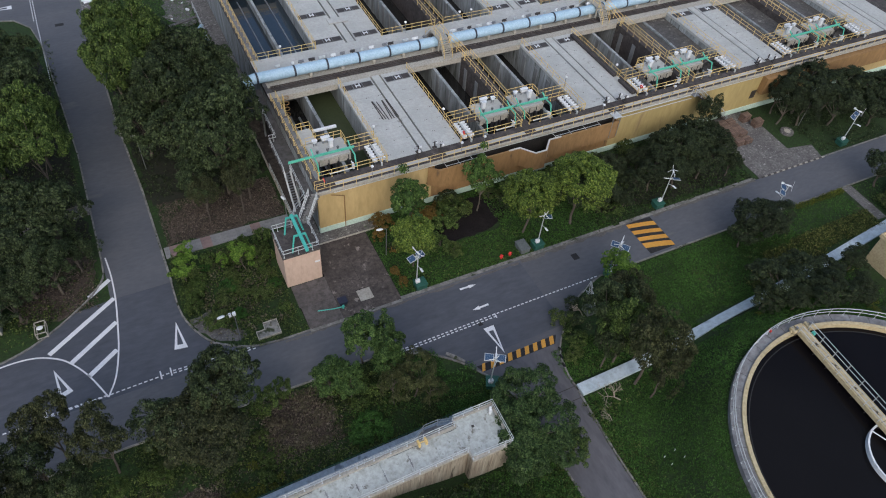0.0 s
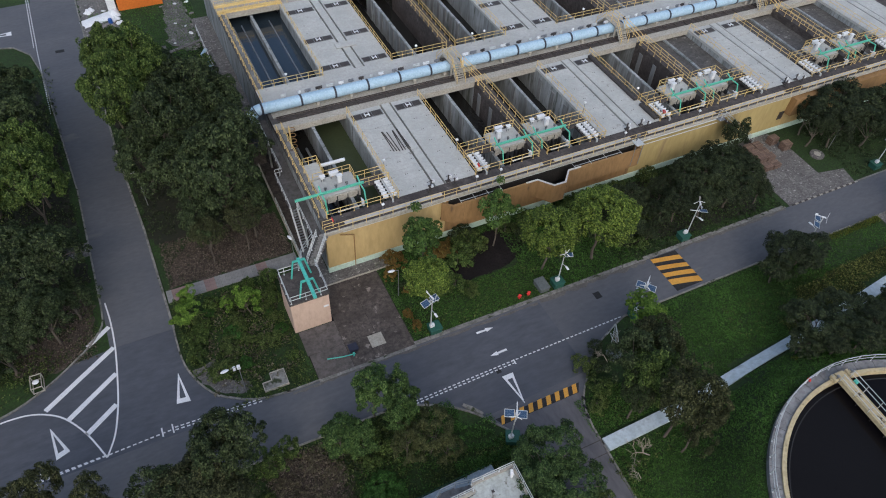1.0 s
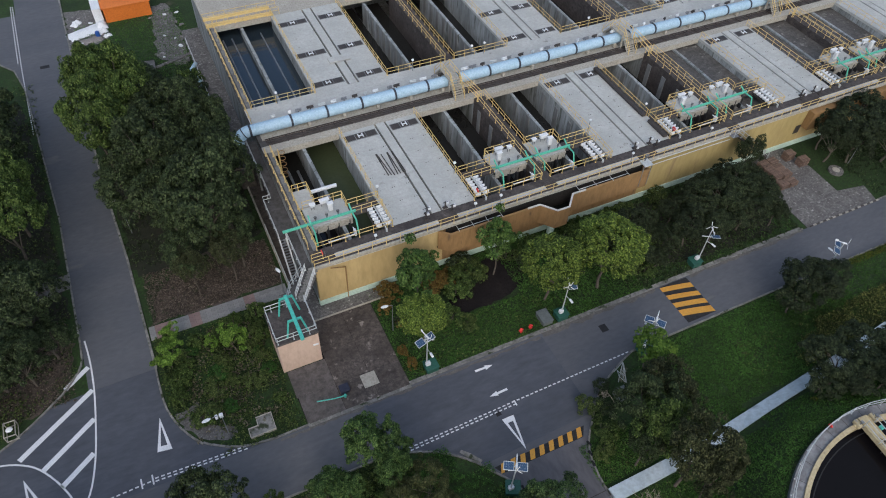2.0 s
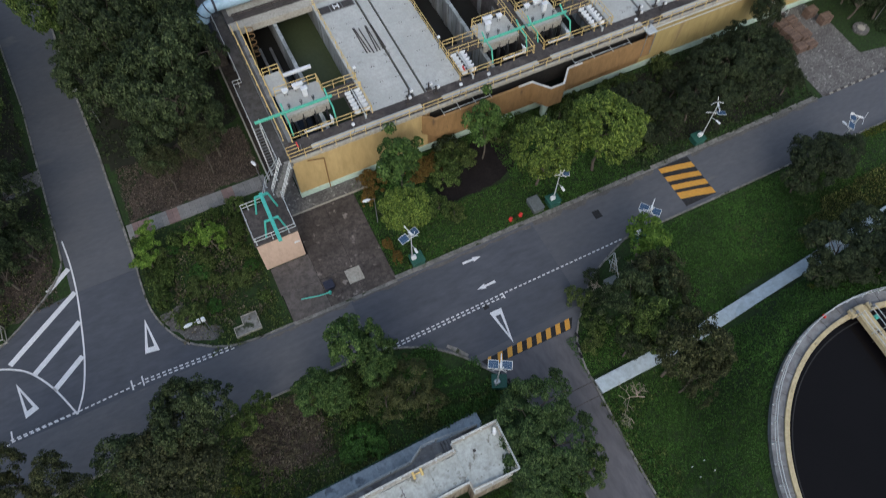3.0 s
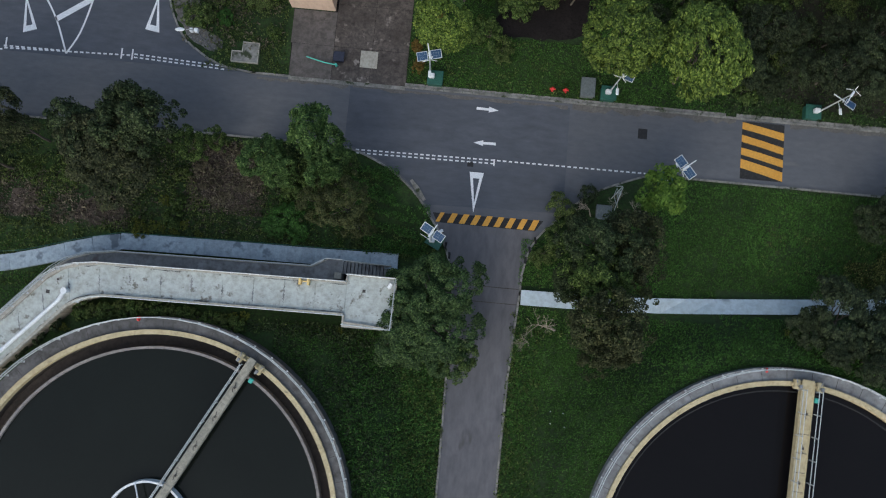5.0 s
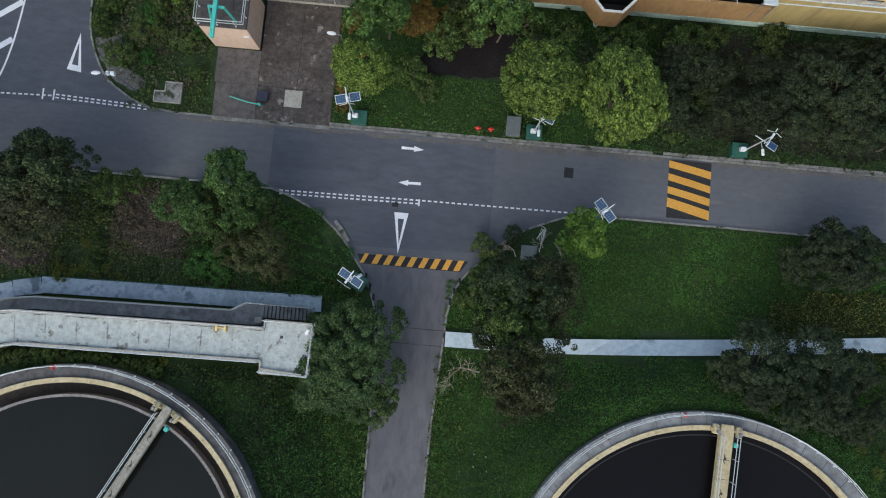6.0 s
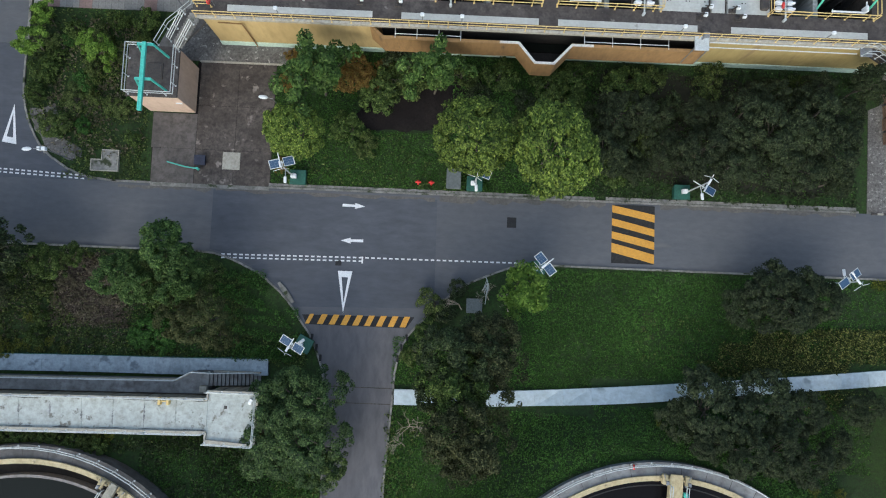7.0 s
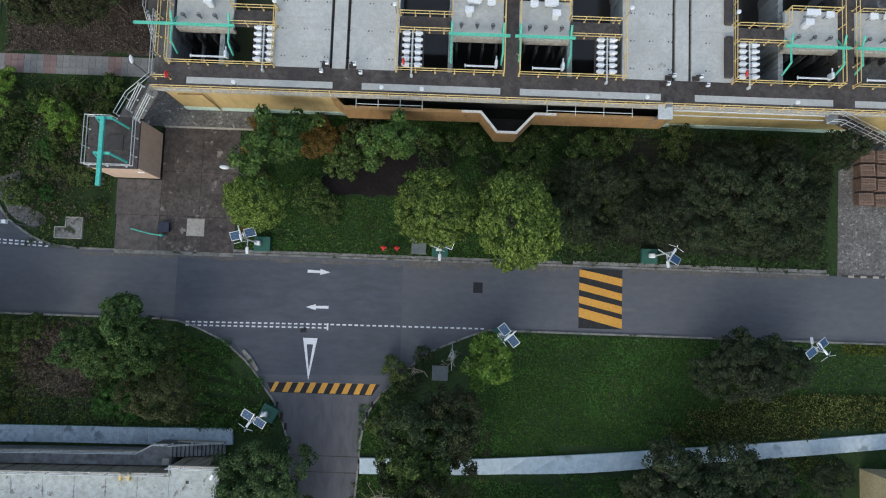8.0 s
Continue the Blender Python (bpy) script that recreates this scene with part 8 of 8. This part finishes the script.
for i in range(13):
    x = -15 + i * 1.1
    plant(SHRUB, 1 if i % 2 else 0, x, 29.2 - 0.12 * abs(i - 6), 0.42, 0.45, LSH, "shrub", "shrub")
for i in range(10):
    plant(SHRUB, 2, -17.0 - i * 1.25, 27.2 - i * 1.2, 0.45, 0.5, LSH, "shrub", "shrub")
for i in range(24):
    x, y = rng.uniform(77, 90), rng.uniform(38.6, 43.0)
    plant(SHRUB, 1 if i % 2 else 2, x, y, rng.uniform(0.5, 0.9), 0.6, LSH, "shrub", "shrub")

# bare dead tree by the side road
for i, y in enumerate((91, 93.4, 96, 98.2, 101, 103.2, 106, 108.6, 111.2)):
    plant(SHRUB, 2 if i % 2 else 0, 0.9 + 0.5 * math.sin(y), y, 1.0, 1.0, LSH, "shrub", "shrub")
dt = thing("dead_tree", "bare pale branches of a fallen dead tree", "dead tree", at=(24.6, 31.2, 0))
bm = bmesh.new()
rng = random.Random(3)


def twig(a, d, r, depth):
    b = a + d
    rod(bm, a, b, r, 5, r * 0.7)
    if depth:
        for _ in range(3):
            e = (d.normalized() + Vector((rng.uniform(-.8, .8), rng.uniform(-.8, .8), rng.uniform(-.3, .35)))).normalized() * d.length * rng.uniform(0.6, 0.85)
            twig(b, e, r * 0.62, depth - 1)


twig(Vector((1.2, -0.6, 0.1)), Vector((-0.9, 0.2, 0.9)), 0.08, 4)
part("dead_limb", bm, "bark_pale", dt)
dt = thing("dead_shrub", "bare pale branches over the verge", "dead shrub", at=(27.6, 42.0, 0))
bm = bmesh.new()
twig(Vector((0.6, -0.8, 0.1)), Vector((-0.3, 0.5, 0.7)), 0.05, 4)
part("dead_limb", bm, "bark_pale", dt)


for x, y, l, h in ((30.2, 42.6, 0.55, 5), (32.0, 41.6, 0.5, 4), (23.2, 29.4, 0.6, 6)):
    dt = thing("dead_shrub", "bare pale branches over the verge", "dead shrub", at=(x, y, 0))
    bm = bmesh.new()
    twig(Vector((0.4, -0.4, 0.1)), Vector((-0.2, 0.35, l)), 0.05, 4)
    part("dead_limb", bm, "bark_pale", dt)


# ---------------- ground cover ----------------
def cover(name, label, regions, mat, leaf, height, seed, avoid=(), thick=1.0):
    """Many small upright leaves in tufts over rectangles (x0, x1, y0, y1, tufts per square metre)."""
    rng = np.random.default_rng(seed)
    P = []
    for x0, x1, y0, y1, dens in regions:
        n = int((x1 - x0) * (y1 - y0) * dens)
        p = np.stack([rng.uniform(x0, x1, n), rng.uniform(y0, y1, n)], 1)
        w = np.sin(p[:, 0] * 0.9 + 1.3 * np.sin(p[:, 1] * 0.7)) + np.sin(p[:, 1] * 1.1 + np.sin(p[:, 0] * 0.5)) + rng.uniform(-1.2, 1.2, n)
        P.append(p[w > -thick])
    p = np.concatenate(P)
    keep = np.ones(len(p), bool)
    for kind, *q in avoid:
        if kind == "below":
            keep &= ~((p[:, 0] < -19) & (p[:, 1] > 51) & (p[:, 1] < q[0] * p[:, 0] + q[1]))
        elif kind == "path":
            for (ax, ay), (bx, by) in zip(q[1], q[1][1:]):
                ll = (bx - ax) ** 2 + (by - ay) ** 2
                u = np.clip(((p[:, 0] - ax) * (bx - ax) + (p[:, 1] - ay) * (by - ay)) / ll, 0, 1)
                keep &= (p[:, 0] - ax - u * (bx - ax)) ** 2 + (p[:, 1] - ay - u * (by - ay)) ** 2 > q[0] ** 2
        elif kind == "disc":
            keep &= (p[:, 0] - q[0]) ** 2 + (p[:, 1] - q[1]) ** 2 > q[2] ** 2
        else:
            keep &= ~((p[:, 0] > q[0]) & (p[:, 0] < q[1]) & (p[:, 1] > q[2]) & (p[:, 1] < q[3]))
    p = p[keep]
    k = 4
    gz = np.array([ground_z(a, b) for a, b in p])
    idx = np.repeat(np.arange(len(p)), k)
    c = np.concatenate([p[idx] + rng.normal(size=(len(idx), 2)) * leaf * 0.5, rng.uniform(0.15, 1.0, (len(idx), 1)) * height + gz[idx][:, None]], 1)
    nrm = unit(rng.normal(size=(len(idx), 3)) * 0.7 + np.array([0, 0, 0.7]))
    v, f = leaves(rng, c, nrm, leaf, leaf * 0.5)
    ob = new(name, from_arrays(name, v, f, mat))
    return tagged(ob, label, "grass", kind="stuff")


AV = [("below", 0.71, 81.0), ("disc", -6.85, 11.95, 16.9), ("disc", 45.15, 12.7, 16.9), ("box", 16.5, 21.85, -50, 40), ("box", 8.8, 32, 38.6, 46), ("box", 4, 36, 43.6, 46), ("box", -17, 11.8, 29.2, 35.6), ("path", 0.75, [(-9.0, 34.8), (-13.6, 34.7), (-16.8, 33.9), (-22.0, 32.3), (-27.0, 31.2), (-33, 30.7), (-45, 30.0)]), ("path", 2.6, [(-14, 31.4), (-16.6, 30.6), (-28.2, 17.2), (-43, 0)]), ("box", -0.8, 10.3, 51, 64.8), ("box", -1.2, 3.3, 58, 63), ("box", 22, 40, 32.4, 34.4), ("box", 40, 56, 33.4, 35.6), ("box", 54, 74, 35, 37.9), ("box", 65.1, 78.2, 25.8, 34.8), ("box", 74.2, 76.6, 37.5, 45.6), ("box", 17.8, 26.6, 57.2, 63.4), ("box", 64.8, 78.2, 51, 65), ("box", -13, 2.4, 67.4, 69.6), ("box", -40, -19.4, 51, 61)]
cover("lawn_grass", "short bright green mown grass", [(22.2, 62, 20, 45.2, 62), (62, 74, 28, 45.2, 26), (74, 90, 36, 45.2, 8), (10.4, 40, 51.9, 64.5, 48), (40, 64, 51.9, 64.5, 8), (8.0, 16.3, 4, 30, 40), (1.5, 8.0, 18, 29.3, 34), (-40, -20, 16, 35, 24), (22.0, 29.5, -2, 20, 46), (-13, 3.5, 104, 134, 14)], "lawn", 0.15, 0.12, 21, AV, 2.2)
DRYS = [("disc", -5.0, 41.6, 2.9), ("disc", -17.0, 37.4, 1.7), ("disc", -19.2, 37.2, 1.5), ("disc", -14.9, 37.8, 1.2), ("disc", -23.7, 37.8, 1.9)]
cover("weeds", "rank weeds and low plants on the verges", [(-12.4, -1.1, 53, 67.4, 16), (-8.6, -0.9, 51.75, 53, 14), (-36, -20.8, 60, 66, 8), (-34, 14.5, 35.6, 45.2, 18), (-40, -20, 62, 120, 3), (23, 33, 30, 45, 4), (44, 60, 37.4, 41.5, 5), (-20, 10, 28, 30.4, 4), (-40, -12, 30, 36.4, 12), (12.4, 16.3, 4, 27, 18), (22.1, 24.8, -2, 31, 8), (10.4, 30, 52, 57, 3), (16.0, 16.5, 4, 32, 16), (21.85, 22.4, 0, 32, 16)], "weed", 0.23, 0.3, 22, AV + DRYS + [("box", -12.7, -8.6, 52, 57.0), ("box", -6.2, -3.4, 52.3, 54.5)])
cover("rough_grass", "dark rough grass on the slope and under the trees", [(-34, 7, 35.6, 45.3, 5), (38, 64, 52, 64.4, 9), (-28, -20.2, 60.5, 112, 5), (-13, 3, 78, 118, 6), (1.5, 12.6, 4, 29.5, 16), (-12, 8, 28.2, 30, 12), (74.5, 92, 52, 63, 6)], "leaf_dark", 0.26, 0.25, 26, AV + DRYS)
cover("ground_cover", "dense low green ground cover beside the kerb", [(6.2, 10.6, 40.2, 43.9, 50), (8.0, 13.6, 36.0, 40.6, 50), (-1.0, 6.5, 36.2, 40.5, 10), (12.4, 16.25, 4, 26.5, 22), (8.0, 12.4, 4, 29, 9), (22.0, 24.0, 4, 30, 8)], "leaf_hedge", 0.2, 0.75, 23, [("disc", 17.2, 46.0, 6.5), ("path", 0.32, [(5.7, 41.5), (7.2, 41.0), (8.8, 40.4), (11.4, 40.0)]), ("path", 0.32, [(6.2, 40.0), (8.4, 39.3), (10.9, 38.9), (13.2, 38.5)]), ("path", 0.28, [(7.0, 38.4), (9.6, 37.8), (13.0, 37.3)]), ("path", 0.26, [(5.6, 43.1), (7.4, 42.9), (8.7, 42.4), (10.4, 41.5), (11.8, 40.7), (13.9, 38.6)])], 2.4)
cover("flowering_hedge", "low hedge with yellow-green flowers", [(49.5, 51.5, 36.2, 37.6, 40), (51.5, 54.5, 36.2, 39.2, 50), (54.5, 60, 36.4, 40.4, 60), (60, 66, 37.0, 40.8, 58), (66, 74.2, 37.9, 40.9, 58), (58, 65, 33.6, 35.4, 22)], "flower", 0.2, 0.5, 24, [("disc", 53.4, 43.2, 3.0), ("box", 44, 57.5, 33, 36.2), ("box", 57.5, 63, 35.3, 36.9), ("box", 63, 74.5, 35.6, 37.9)], 2.2)
cover("clipped_hedge", "low clipped hedge with bright yellow-green leaves", [(65.2, 74.2, 44.5, 45.35, 60)], "leaf_yellow", 0.17, 0.6, 28, (), 3.0)
cover("fallen_leaves", "scattered dry brown fallen leaves", [(-12, 2.2, 69.8, 77, 44), (-28.5, -20.4, 63.5, 74, 24), (-8.6, -1.4, 38.3, 45.0, 60), (-27.5, -21.5, 36.3, 40.6, 26), (-20.5, -13.2, 36.0, 39, 24), (-12, 0, 36.4, 45, 8), (-28, -12, 36.2, 41, 8)], "leaf_fallen", 0.17, 0.17, 25, [("box", -20.5, -19, 60, 70)], 2.3)
cover("dry_stalks", "pale dry stalks and twigs in the brush", [(-8.4, -1.6, 38.5, 44.8, 9), (-20.5, -13.4, 36.1, 38.8, 6), (-25.6, -21.6, 36.4, 39.4, 7), (-10.5, -1.5, 53.8, 66.5, 5)], "leaf_dry", 0.3, 0.4, 27)
